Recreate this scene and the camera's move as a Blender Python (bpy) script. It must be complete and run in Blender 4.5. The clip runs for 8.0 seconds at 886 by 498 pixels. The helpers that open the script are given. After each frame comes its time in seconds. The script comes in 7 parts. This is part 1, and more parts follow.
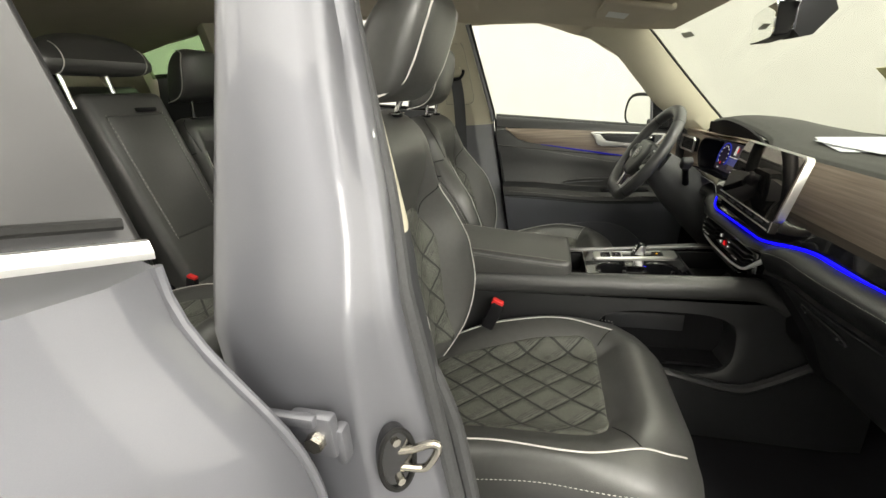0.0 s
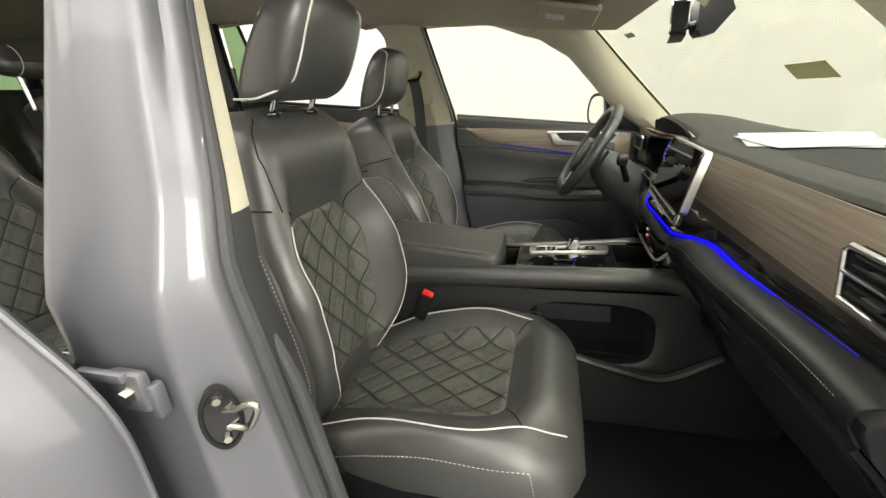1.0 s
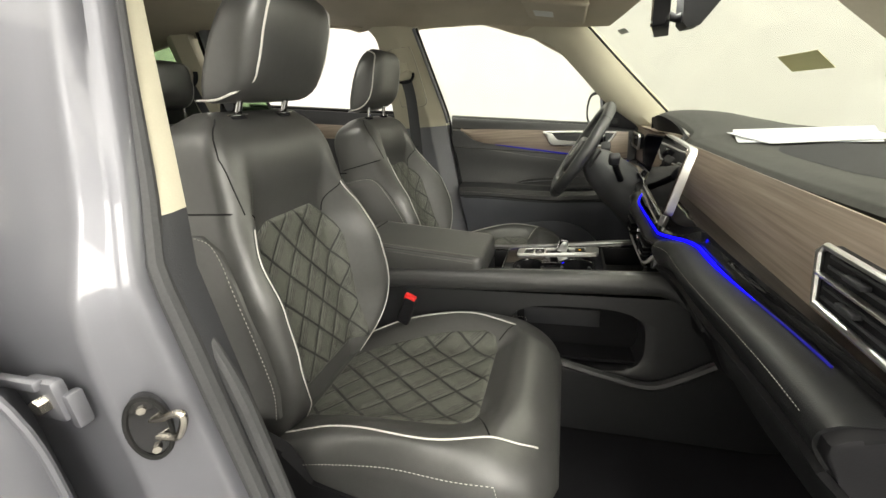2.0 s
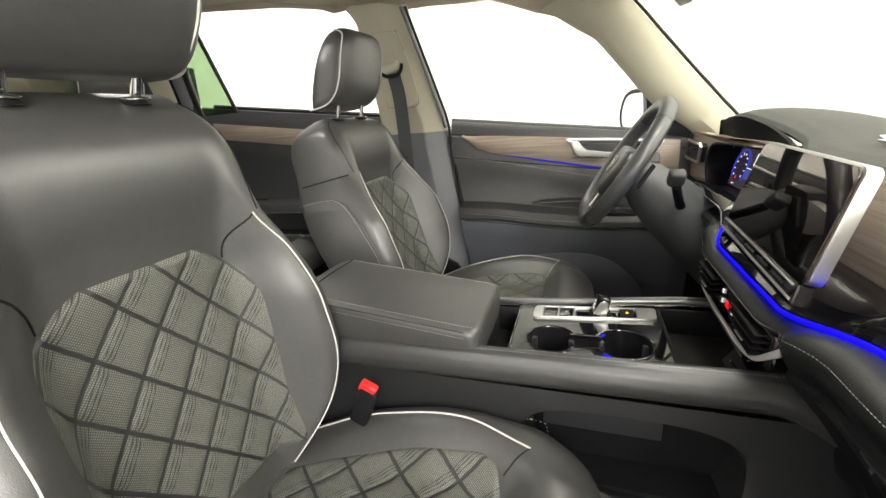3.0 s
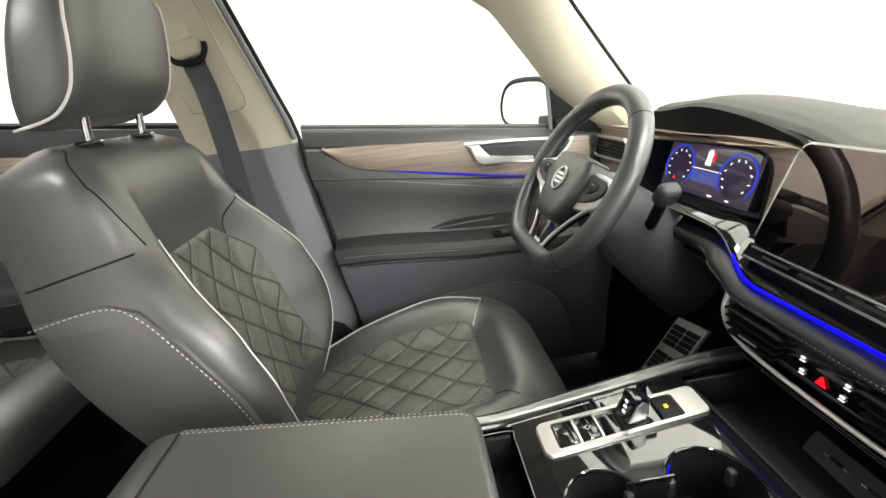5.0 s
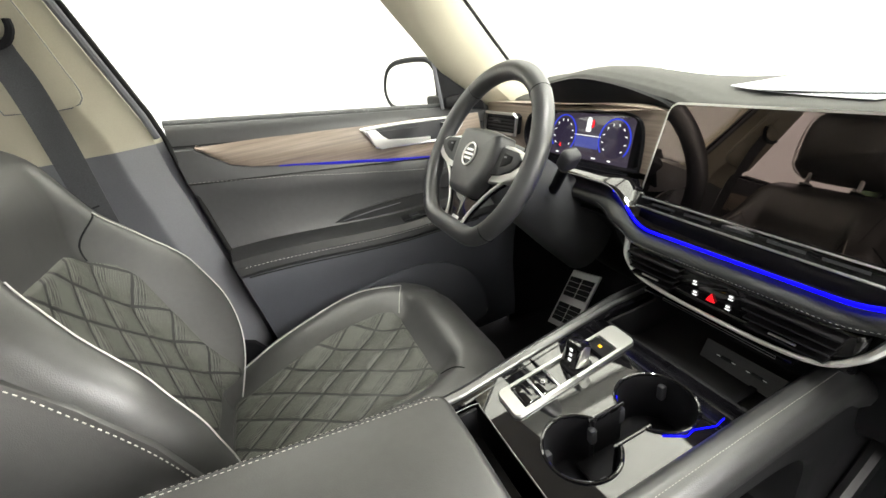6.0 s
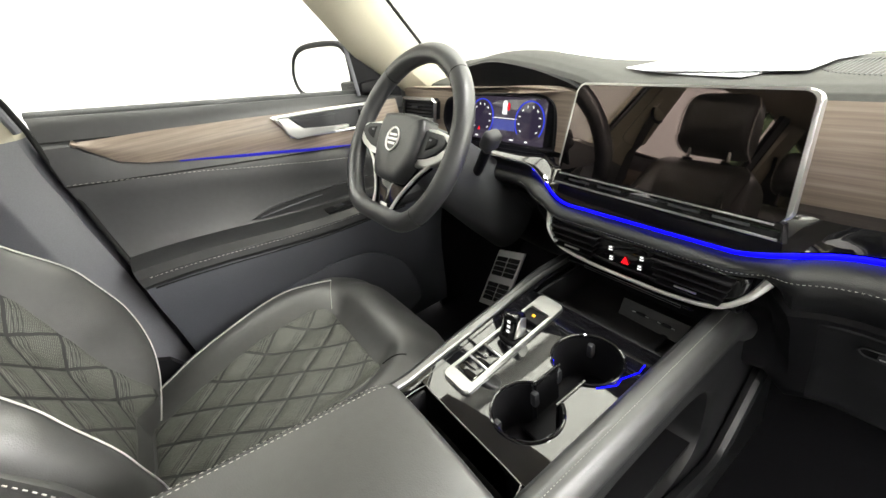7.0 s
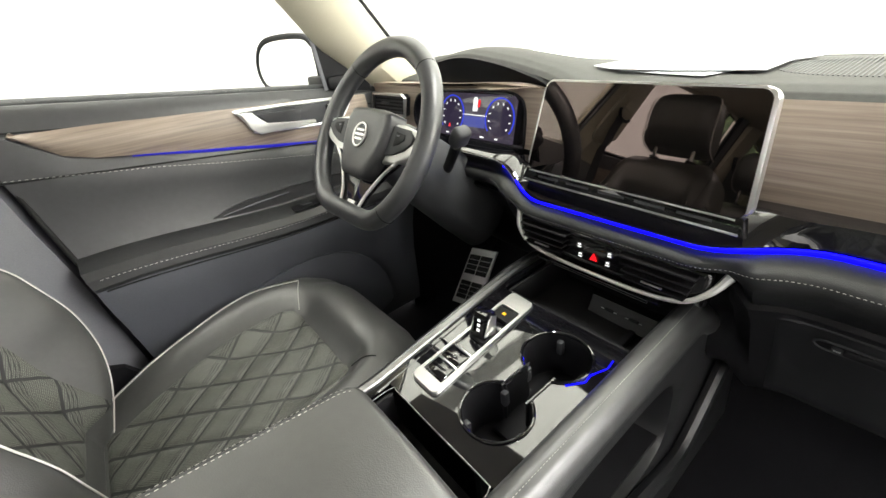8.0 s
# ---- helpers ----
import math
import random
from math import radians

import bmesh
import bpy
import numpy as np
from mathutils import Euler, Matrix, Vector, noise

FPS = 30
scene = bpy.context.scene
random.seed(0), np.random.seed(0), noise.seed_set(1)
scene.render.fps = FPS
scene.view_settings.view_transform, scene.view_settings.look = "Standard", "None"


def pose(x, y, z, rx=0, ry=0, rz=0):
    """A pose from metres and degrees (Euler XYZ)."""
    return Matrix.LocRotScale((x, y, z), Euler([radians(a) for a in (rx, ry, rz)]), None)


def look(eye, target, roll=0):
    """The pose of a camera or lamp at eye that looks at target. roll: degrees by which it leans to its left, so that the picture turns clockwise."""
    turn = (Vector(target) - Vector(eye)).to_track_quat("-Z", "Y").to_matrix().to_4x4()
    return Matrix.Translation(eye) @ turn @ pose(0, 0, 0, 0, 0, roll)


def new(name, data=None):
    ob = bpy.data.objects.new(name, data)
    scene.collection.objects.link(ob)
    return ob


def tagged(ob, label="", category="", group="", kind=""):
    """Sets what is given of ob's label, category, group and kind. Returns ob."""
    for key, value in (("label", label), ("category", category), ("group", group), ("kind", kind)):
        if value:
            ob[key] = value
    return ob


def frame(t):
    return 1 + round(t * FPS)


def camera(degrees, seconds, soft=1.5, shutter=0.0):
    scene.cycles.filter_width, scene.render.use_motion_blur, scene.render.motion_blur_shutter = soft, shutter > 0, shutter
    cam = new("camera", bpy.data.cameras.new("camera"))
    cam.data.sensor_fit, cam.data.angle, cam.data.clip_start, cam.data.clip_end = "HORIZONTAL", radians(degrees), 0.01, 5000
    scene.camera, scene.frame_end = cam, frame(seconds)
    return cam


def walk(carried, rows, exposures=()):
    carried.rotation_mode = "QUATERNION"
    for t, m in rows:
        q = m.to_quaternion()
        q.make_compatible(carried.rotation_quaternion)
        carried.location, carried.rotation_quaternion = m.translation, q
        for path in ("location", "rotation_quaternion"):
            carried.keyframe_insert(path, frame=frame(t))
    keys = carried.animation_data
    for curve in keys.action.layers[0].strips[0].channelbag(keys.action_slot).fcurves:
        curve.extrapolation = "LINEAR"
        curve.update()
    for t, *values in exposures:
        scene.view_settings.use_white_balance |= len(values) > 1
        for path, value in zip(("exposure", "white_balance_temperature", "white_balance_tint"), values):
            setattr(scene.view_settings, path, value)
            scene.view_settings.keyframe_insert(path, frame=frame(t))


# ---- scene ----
cam = camera(95.6, 8.0)
PATH = [
    (0, (-0.465, -1.157, 1.464), (-0.952, 0.649, 0.755), -3.9),
    (0.5, (-0.336, -1.155, 1.45), (-0.832, 0.651, 0.748), -3.8),
    (1, (-0.256, -1.152, 1.438), (-0.774, 0.652, 0.747), -4.2),
    (1.5, (-0.195, -1.143, 1.429), (-0.746, 0.655, 0.749), -4.7),
    (1.7, (-0.18, -1.136, 1.426), (-0.745, 0.659, 0.75), -4.8),
    (2.8, (-0.216, -0.842, 1.396), (-0.847, 0.942, 0.749), -5.2),
    (3, (-0.234, -0.721, 1.386), (-0.876, 1.067, 0.76), -4.8),
    (3.5, (-0.283, -0.511, 1.407), (-0.885, 1.28, 0.751), -5.3),
    (4, (-0.321, -0.418, 1.41), (-0.789, 1.408, 0.743), -6.0),
    (4.5, (-0.365, -0.373, 1.411), (-0.588, 1.493, 0.727), -6.7),
    (4.7, (-0.391, -0.357, 1.414), (-0.486, 1.513, 0.711), -7.0),
    (5.8, (-0.504, -0.3, 1.405), (0.063, 1.435, 0.589), -8.3),
    (6, (-0.501, -0.304, 1.413), (0.133, 1.388, 0.555), -9.2),
    (6.5, (-0.51, -0.299, 1.407), (0.312, 1.28, 0.496), -9.0),
    (7, (-0.516, -0.297, 1.404), (0.424, 1.192, 0.456), -8.7),
    (7.5, (-0.506, -0.292, 1.401), (0.507, 1.134, 0.431), -8.1),
    (8, (-0.502, -0.294, 1.395), (0.531, 1.119, 0.428), -7.3),
]
walk(cam, [(t, look(eye, target, roll)) for t, eye, target, roll in PATH],
     [(0, -0.53, 7120, 6), (1.7, -0.51, 7120, 6), (2.8, 0.07, 6950, 10), (3.4, 0.38, 6750, 10), (5.5, 0.49, 6680, 10), (8, 0.53, 6650, 10)])

# ---- light: a white photo booth with a luminous ceiling, and lamps added as fill ----
world = bpy.data.worlds.new("booth_air")
world.use_nodes = True
scene.world = world
world.node_tree.nodes["Background"].inputs[0].default_value = (0.95, 0.97, 1.0, 1)
world.node_tree.nodes["Background"].inputs[1].default_value = 0.3
CEILING_LIGHT = 5.6


def roof_fill(name, x, y, z, watts, sx, sy):
    """An unseen lamp under the car's roof, added to fill the cabin from above."""
    data = bpy.data.lights.new(name, "AREA")
    data.shape, data.size, data.size_y = "RECTANGLE", sx, sy
    data.energy, data.color = watts, (0.985, 1.0, 0.965)
    new(name, data).matrix_world = look((x, y, z), (x, y, z - 1))


roof_fill("front_roof_fill", 0.025, 0.02, 1.656, 4.5, 0.07, 0.18)
roof_fill("rear_roof_fill", -1.25, 0.0, 1.815, 2.5, 0.06, 0.14)


# ---- materials ----
def mat(name, base, rough=0.5, metal=0.0, grain=0.0, size=200.0, bump=0.0, stain=0.0, coat=0.0, spec=0.5,
        emit=None, power=0.0, stretch=(1, 1, 1)):
    """A plain surface with fine grain, broad stains and relief."""
    m = bpy.data.materials.new(name)
    m.use_nodes = True
    nt = m.node_tree
    b = nt.nodes["Principled BSDF"]
    b.inputs["Roughness"].default_value = rough
    b.inputs["Metallic"].default_value = metal
    b.inputs["Coat Weight"].default_value = coat
    b.inputs["Coat Roughness"].default_value = 0.04
    b.inputs["Specular IOR Level"].default_value = spec
    b.inputs["Base Color"].default_value = (*base, 1)
    if emit:
        b.inputs["Emission Color"].default_value = (*emit, 1)
        b.inputs["Emission Strength"].default_value = power
    if grain or bump or stain:
        co = nt.nodes.new("ShaderNodeTexCoord")
        mp = nt.nodes.new("ShaderNodeMapping")
        mp.inputs["Scale"].default_value = stretch
        nt.links.new(co.outputs["Object"], mp.inputs[0])
        fine = nt.nodes.new("ShaderNodeTexNoise")
        fine.inputs["Scale"].default_value = size
        fine.inputs["Detail"].default_value = 4
        nt.links.new(mp.outputs[0], fine.inputs["Vector"])
        broad = nt.nodes.new("ShaderNodeTexNoise")
        broad.inputs["Scale"].default_value = 6
        broad.inputs["Detail"].default_value = 3
        nt.links.new(co.outputs["Object"], broad.inputs["Vector"])
        last = None
        for tex, amount in ((fine, grain), (broad, stain)):
            if amount:
                mx = nt.nodes.new("ShaderNodeMix")
                mx.data_type, mx.blend_type = "RGBA", "MULTIPLY"
                mx.inputs[0].default_value = amount
                rp = nt.nodes.new("ShaderNodeMapRange")
                rp.inputs[1].default_value, rp.inputs[2].default_value = 0.3, 0.7
                rp.inputs[3].default_value, rp.inputs[4].default_value = 0.55, 1.3
                nt.links.new(tex.outputs[0], rp.inputs[0])
                if last is None:
                    mx.inputs[6].default_value = (*base, 1)
                else:
                    nt.links.new(last, mx.inputs[6])
                nt.links.new(rp.outputs[0], mx.inputs[7])
                last = mx.outputs[2]
        if last is not None:
            nt.links.new(last, b.inputs["Base Color"])
        rr = nt.nodes.new("ShaderNodeMapRange")
        rr.inputs[3].default_value, rr.inputs[4].default_value = rough * 0.85, min(1, rough * 1.15)
        nt.links.new(broad.outputs[0], rr.inputs[0])
        nt.links.new(rr.outputs[0], b.inputs["Roughness"])
        if bump:
            bp = nt.nodes.new("ShaderNodeBump")
            bp.inputs["Strength"].default_value = bump
            bp.inputs["Distance"].default_value = 0.001
            nt.links.new(fine.outputs[0], bp.inputs["Height"])
            nt.links.new(bp.outputs[0], b.inputs["Normal"])
    return m


def leather(name, base, rough, spec=0.7):
    """Pebbled leather: small cells of relief over a soft sheen."""
    m = mat(name, base, rough, grain=0.2, size=90, stain=0.12, spec=spec)
    nt = m.node_tree
    b = nt.nodes["Principled BSDF"]
    co = nt.nodes.new("ShaderNodeTexCoord")
    v = nt.nodes.new("ShaderNodeTexVoronoi")
    v.inputs["Scale"].default_value = 700
    nt.links.new(co.outputs["Object"], v.inputs["Vector"])
    bp = nt.nodes.new("ShaderNodeBump")
    bp.inputs["Strength"].default_value = 0.18
    bp.inputs["Distance"].default_value = 0.0008
    nt.links.new(v.outputs["Distance"], bp.inputs["Height"])
    soft = nt.nodes.new("ShaderNodeTexNoise")
    soft.inputs["Scale"].default_value = 14
    nt.links.new(co.outputs["Object"], soft.inputs["Vector"])
    b2 = nt.nodes.new("ShaderNodeBump")
    b2.inputs["Strength"].default_value = 0.07
    b2.inputs["Distance"].default_value = 0.012
    nt.links.new(soft.outputs[0], b2.inputs["Height"])
    nt.links.new(bp.outputs[0], b2.inputs["Normal"])
    nt.links.new(b2.outputs[0], b.inputs["Normal"])
    return m


def perforated():
    """Quilted seat centre: dark leather pierced by rows of fine pale holes, with dark quilting lines by UV."""
    m = mat("perforated_leather", (0.05, 0.05, 0.046), 0.5)
    nt = m.node_tree
    b = nt.nodes["Principled BSDF"]
    uv = nt.nodes.new("ShaderNodeUVMap")
    sep = nt.nodes.new("ShaderNodeSeparateXYZ")
    nt.links.new(uv.outputs[0], sep.inputs[0])

    def op(kind, a, bb=None):
        n = nt.nodes.new("ShaderNodeMath")
        n.operation = kind
        for i, s in enumerate((a, bb)):
            if s is None:
                continue
            if isinstance(s, (int, float)):
                n.inputs[i].default_value = s
            else:
                nt.links.new(s, n.inputs[i])
        return n.outputs[0]
    u, v = sep.outputs[0], sep.outputs[1]
    # holes on a fine grid, in metres
    hu = op("ABSOLUTE", op("SUBTRACT", op("FRACT", op("MULTIPLY", op("ADD", u, v), 270)), 0.5))
    hv = op("ABSOLUTE", op("SUBTRACT", op("FRACT", op("MULTIPLY", op("SUBTRACT", u, v), 270)), 0.5))
    hole = op("LESS_THAN", op("ADD", op("POWER", hu, 2), op("POWER", hv, 2)), 0.07)
    # three parallel lines in two directions
    a1 = op("ADD", op("MULTIPLY", u, 1.0), op("MULTIPLY", v, 1.25))
    a2 = op("SUBTRACT", op("MULTIPLY", u, 1.0), op("MULTIPLY", v, 1.25))

    def lines(a, offsets, pitch, half):
        out = None
        for o in offsets:
            d = op("ABSOLUTE", op("SUBTRACT", op("FRACT", op("ADD", op("DIVIDE", a, pitch), o)), 0.5))
            hit = op("LESS_THAN", d, half)
            out = hit if out is None else op("MAXIMUM", out, hit)
        return out
    line = op("MAXIMUM", lines(a1, (0.0,), 0.1, 0.045), lines(a2, (0.0,), 0.1, 0.04))
    thin = lines(a2, (0.13, 0.21, 0.29), 0.1, 0.010)
    line = op("MAXIMUM", line, thin)
    mx = nt.nodes.new("ShaderNodeMix")
    mx.data_type = "RGBA"
    mx.inputs[6].default_value = (0.060, 0.061, 0.054, 1)
    mx.inputs[7].default_value = (0.19, 0.20, 0.17, 1)
    nt.links.new(hole, mx.inputs[0])
    m2 = nt.nodes.new("ShaderNodeMix")
    m2.data_type = "RGBA"
    m2.inputs[7].default_value = (0.018, 0.018, 0.018, 1)
    nt.links.new(mx.outputs[2], m2.inputs[6])
    nt.links.new(line, m2.inputs[0])
    nt.links.new(m2.outputs[2], b.inputs["Base Color"])
    return m


def wood():
    """Open-pored brown wood, its grain running along the object's y axis or x axis by the mapping."""
    out = []
    for name, scale in (("wood_across", (70, 2.2, 110)), ("wood_along", (2.2, 70, 110))):
        m = mat(name, (0.2, 0.13, 0.085), 0.42)
        nt = m.node_tree
        b = nt.nodes["Principled BSDF"]
        co = nt.nodes.new("ShaderNodeTexCoord")
        mp = nt.nodes.new("ShaderNodeMapping")
        mp.inputs["Scale"].default_value = scale
        nt.links.new(co.outputs["Object"], mp.inputs[0])
        n = nt.nodes.new("ShaderNodeTexNoise")
        n.inputs["Scale"].default_value = 1.6
        n.inputs["Detail"].default_value = 7
        n.inputs["Roughness"].default_value = 0.65
        n.inputs["Distortion"].default_value = 0.15
        nt.links.new(mp.outputs[0], n.inputs["Vector"])
        r = nt.nodes.new("ShaderNodeValToRGB")
        r.color_ramp.elements[0].position, r.color_ramp.elements[1].position = 0.2, 0.82
        r.color_ramp.elements[0].color = (0.140, 0.108, 0.087, 1)
        r.color_ramp.elements[1].color = (0.40, 0.335, 0.275, 1)
        mid = r.color_ramp.elements.new(0.5)
        mid.color = (0.260, 0.208, 0.168, 1)
        nt.links.new(n.outputs[0], r.inputs[0])
        nt.links.new(r.outputs[0], b.inputs["Base Color"])
        bp = nt.nodes.new("ShaderNodeBump")
        bp.inputs["Strength"].default_value = 0.25
        bp.inputs["Distance"].default_value = 0.0006
        nt.links.new(n.outputs[0], bp.inputs["Height"])
        nt.links.new(bp.outputs[0], b.inputs["Normal"])
        out.append(m)
    return out


def glass(name, tint, gloss=0.06):
    m = bpy.data.materials.new(name)
    m.use_nodes = True
    nt = m.node_tree
    nt.nodes.clear()
    o = nt.nodes.new("ShaderNodeOutputMaterial")
    mx = nt.nodes.new("ShaderNodeMixShader")
    tr = nt.nodes.new("ShaderNodeBsdfTransparent")
    tr.inputs[0].default_value = (*tint, 1)
    gl = nt.nodes.new("ShaderNodeBsdfGlossy")
    gl.inputs["Roughness"].default_value = 0.02
    mx.inputs[0].default_value = gloss
    nt.links.new(tr.outputs[0], mx.inputs[1])
    nt.links.new(gl.outputs[0], mx.inputs[2])
    nt.links.new(mx.outputs[0], o.inputs[0])
    return m


LEATHER = leather("black_leather", (0.047, 0.047, 0.0455), 0.40, 1.0)
SOFT = leather("soft_touch_black", (0.010, 0.0105, 0.0115), 0.42, 0.30)
DOOR_SOFT = leather("door_leatherette", (0.042, 0.043, 0.045), 0.44, 0.7)
ARM_SOFT = leather("door_armrest_skin", (0.020, 0.0205, 0.022), 0.44, 0.6)
RIM = leather("rim_leather", (0.030, 0.031, 0.033), 0.40, 0.8)
RAIL_SKIN = leather("console_rail_skin", (0.036, 0.0365, 0.037), 0.38, 0.9)
CONSOLE_SKIN = leather("console_side_skin", (0.017, 0.0175, 0.019), 0.37, 0.8)
DASH_SOFT = leather("dash_skin", (0.052, 0.053, 0.050), 0.75, 0.2)
MESHY = perforated()
PIPING = mat("pale_piping", (0.62, 0.61, 0.58), 0.5, grain=0.2, size=900)
THREAD = mat("pale_thread", (0.55, 0.54, 0.5), 0.7)
PLASTIC = mat("black_plastic", (0.009, 0.009, 0.0105), 0.58, grain=0.2, size=500, bump=0.25, stain=0.2, spec=0.18)
LID = mat("lid_plastic", (0.019, 0.0195, 0.0215), 0.52, grain=0.25, size=500, bump=0.3, stain=0.2, spec=0.3)
COLUMN = mat("column_plastic", (0.055, 0.057, 0.061), 0.5, grain=0.2, size=500, bump=0.25, stain=0.2)
PLASTIC_GREY = mat("dark_grey_plastic", (0.030, 0.031, 0.035), 0.58, grain=0.2, size=500, bump=0.25, stain=0.2)
GLOSS = mat("piano_black", (0.005, 0.005, 0.006), 0.025, coat=0.6)
SCREEN = mat("dark_screen_glass", (0.002, 0.002, 0.002), 0.02, spec=0.8)
SCREEN.node_tree.nodes["Principled BSDF"].inputs["IOR"].default_value = 1.62
SCREEN.node_tree.nodes["Principled BSDF"].inputs["Specular Tint"].default_value = (1.0, 0.80, 0.74, 1)
DOOR_PLASTIC = mat("blue_grey_plastic", (0.082, 0.086, 0.100), 0.5, grain=0.2, size=500, bump=0.25, stain=0.2)
PILLAR_GREY = mat("pillar_grey_plastic", (0.155, 0.16, 0.176), 0.5, grain=0.2, size=500, bump=0.25, stain=0.2)
CHROME = mat("satin_chrome", (0.80, 0.80, 0.79), 0.30, metal=1.0, stain=0.1)
POST = mat("polished_steel_post", (0.55, 0.55, 0.54), 0.16, metal=1.0, stain=0.1)
SATIN = mat("bright_satin_trim", (0.78, 0.78, 0.765), 0.38, metal=0.62, stain=0.1)
SATIN_DARK = mat("satin_grey_trim", (0.30, 0.30, 0.30), 0.34, metal=0.9, stain=0.1)
SATIN_FRAME = mat("brushed_satin_frame", (0.52, 0.52, 0.51), 0.33, metal=0.95, grain=0.08, size=900, stain=0.1)
ICON_DIM = mat("pale_printed_icon", (0.45, 0.45, 0.45), 0.6)
SCREEN_FRAME = mat("silver_screen_frame", (0.60, 0.60, 0.59), 0.30, metal=0.9, grain=0.06, size=900, stain=0.1)
STEEL = mat("plated_steel", (0.52, 0.49, 0.43), 0.24, metal=1.0, stain=0.3)
BEIGE = mat("beige_trim", (0.50, 0.47, 0.365), 0.7, grain=0.07, size=400, bump=0.2, stain=0.15)
HEADLINER = mat("beige_headliner_cloth", (0.46, 0.41, 0.32), 0.95, grain=0.25, size=700, bump=0.3, stain=0.15)
CARPET = mat("black_carpet", (0.015, 0.015, 0.017), 1.0, grain=0.6, size=900, bump=0.8, stain=0.4, spec=0.03)
PAINT = mat("silver_grey_paint", (0.150, 0.152, 0.170), 0.46, metal=0.5, grain=0.06, size=1500, coat=0.55)
RUBBER = mat("black_rubber_seal", (0.014, 0.014, 0.014), 0.65, grain=0.2, size=300, bump=0.2, spec=0.2)
SEAL = mat("grey_flocked_door_seal", (0.050, 0.051, 0.053), 0.62, grain=0.25, size=300, bump=0.2, stain=0.15, spec=0.35)
BELT = mat("grey_belt_webbing", (0.06, 0.063, 0.068), 0.6, grain=0.5, size=600, bump=0.6)
RED = mat("red_button", (0.6, 0.02, 0.02), 0.4)
WHITE_PAPER = mat("white_paper", (0.50, 0.52, 0.55), 0.7, grain=0.05, size=80)
STICKER = mat("olive_sticker_back", (0.52, 0.48, 0.27), 0.8, grain=0.1, size=60)
GREY_LABEL = mat("pale_label", (0.65, 0.66, 0.64), 0.7)
LED = mat("blue_light_strip", (0.0, 0.0, 0.03), 0.6, emit=(0.0, 0.0, 1.0), power=3.8, spec=0.1)
LED_DIM = mat("dim_blue_light_strip", (0.01, 0.01, 0.06), 0.6, emit=(0.03, 0.03, 1.0), power=0.32, spec=0.1)
ICON = mat("lit_icon", (0.6, 0.6, 0.6), 0.5, emit=(0.9, 0.9, 0.9), power=0.8)
ICON_RED = mat("lit_red_icon", (0.6, 0.0, 0.0), 0.5, emit=(1.0, 0.01, 0.02), power=0.9)
ICON_AMBER = mat("lit_amber_icon", (0.6, 0.3, 0.0), 0.5, emit=(1.0, 0.5, 0.02), power=0.9)
DISPLAY = mat("display_dim", (0.01, 0.01, 0.02), 0.08, emit=(0.075, 0.062, 0.088), power=0.5, coat=0.5)
DISPLAY_BLUE = mat("display_blue", (0.01, 0.01, 0.05), 0.1, emit=(0.03, 0.06, 0.75), power=0.75)
DISPLAY_FIELD = mat("display_field", (0.01, 0.01, 0.03), 0.1, emit=(0.07, 0.085, 0.32), power=0.8)
DISPLAY_DARK = mat("display_dark", (0.004, 0.004, 0.006), 0.08, emit=(0.022, 0.017, 0.034), power=1.0)
WOOD_Y, WOOD_X = wood()
CLEAR = glass("clear_glass", (0.95, 0.965, 0.93), 0.03)
SHIELD = glass("windscreen_glass", (0.80, 0.812, 0.77), 0.03)
PRIVACY = glass("green_privacy_glass", (0.47, 0.575, 0.43), 0.04)
DARK_GLASS = mat("dark_privacy_glass", (0.035, 0.035, 0.037), 0.22, spec=0.6)
MIRROR = mat("mirror_glass", (0.92, 0.93, 0.92), 0.01, metal=1.0)
BOOTH_WALL = mat("white_booth_wall", (0.64, 0.635, 0.62), 0.9, grain=0.05, size=3, stain=0.05)
BOOTH_FLOOR = mat("grey_booth_floor", (0.28, 0.28, 0.285), 0.45, grain=0.1, size=30, stain=0.2)
# Glow of the two unseen panels added as fill, front then side.
FILL_FRONT = mat("front_fill_glow", (0.9, 0.9, 0.9), 0.9, emit=(1.0, 0.99, 0.97), power=4.2)
FILL_SIDE = mat("side_fill_glow", (0.9, 0.9, 0.9), 0.9, emit=(1.0, 0.99, 0.98), power=24.0)
PANEL = mat("luminous_ceiling_panel", (0.9, 0.9, 0.9), 0.9, emit=(1.0, 0.99, 0.97), power=CEILING_LIGHT)


# ---- mesh helpers ----
def finish(name, bm, material, smooth=True):
    bmesh.ops.recalc_face_normals(bm, faces=bm.faces)
    me = bpy.data.meshes.new(name)
    bm.to_mesh(me)
    bm.free()
    me.materials.append(material)
    if smooth:
        me.shade_smooth()
        areas = sorted(p.area for p in me.polygons)
        big = 30 * areas[len(areas) // 2] if areas else 0
        for p in me.polygons:   # broad flat faces stay flat between their rounded edges
            if len(p.vertices) > 4 or p.area > 5 * big:
                p.use_smooth = False
    return me


def thing(name, base, label, category, group="", kind=""):
    ob = new(name)
    ob.empty_display_size = 0.05
    ob.location = base
    return tagged(ob, label, category, group, kind)


def part(name, bm, material, parent, label="", smooth=True, sharp=35):
    """One mesh object, given in world places, under a thing or a part."""
    me = finish(name, bm, material, smooth)
    if smooth and sharp:
        me.set_sharp_from_angle(angle=radians(sharp))
    ob = new(name, me)
    if parent is not None:
        ob.parent = parent
        if parent.parent is None:
            ob.matrix_parent_inverse = Matrix.Translation(parent.location).inverted()
    if label:
        ob["label"] = label
    return ob


def lone(name, bm, material, label, category, kind="", group="", smooth=True, sharp=35):
    return tagged(part(name, bm, material, None, "", smooth, sharp), label, category, group, kind)


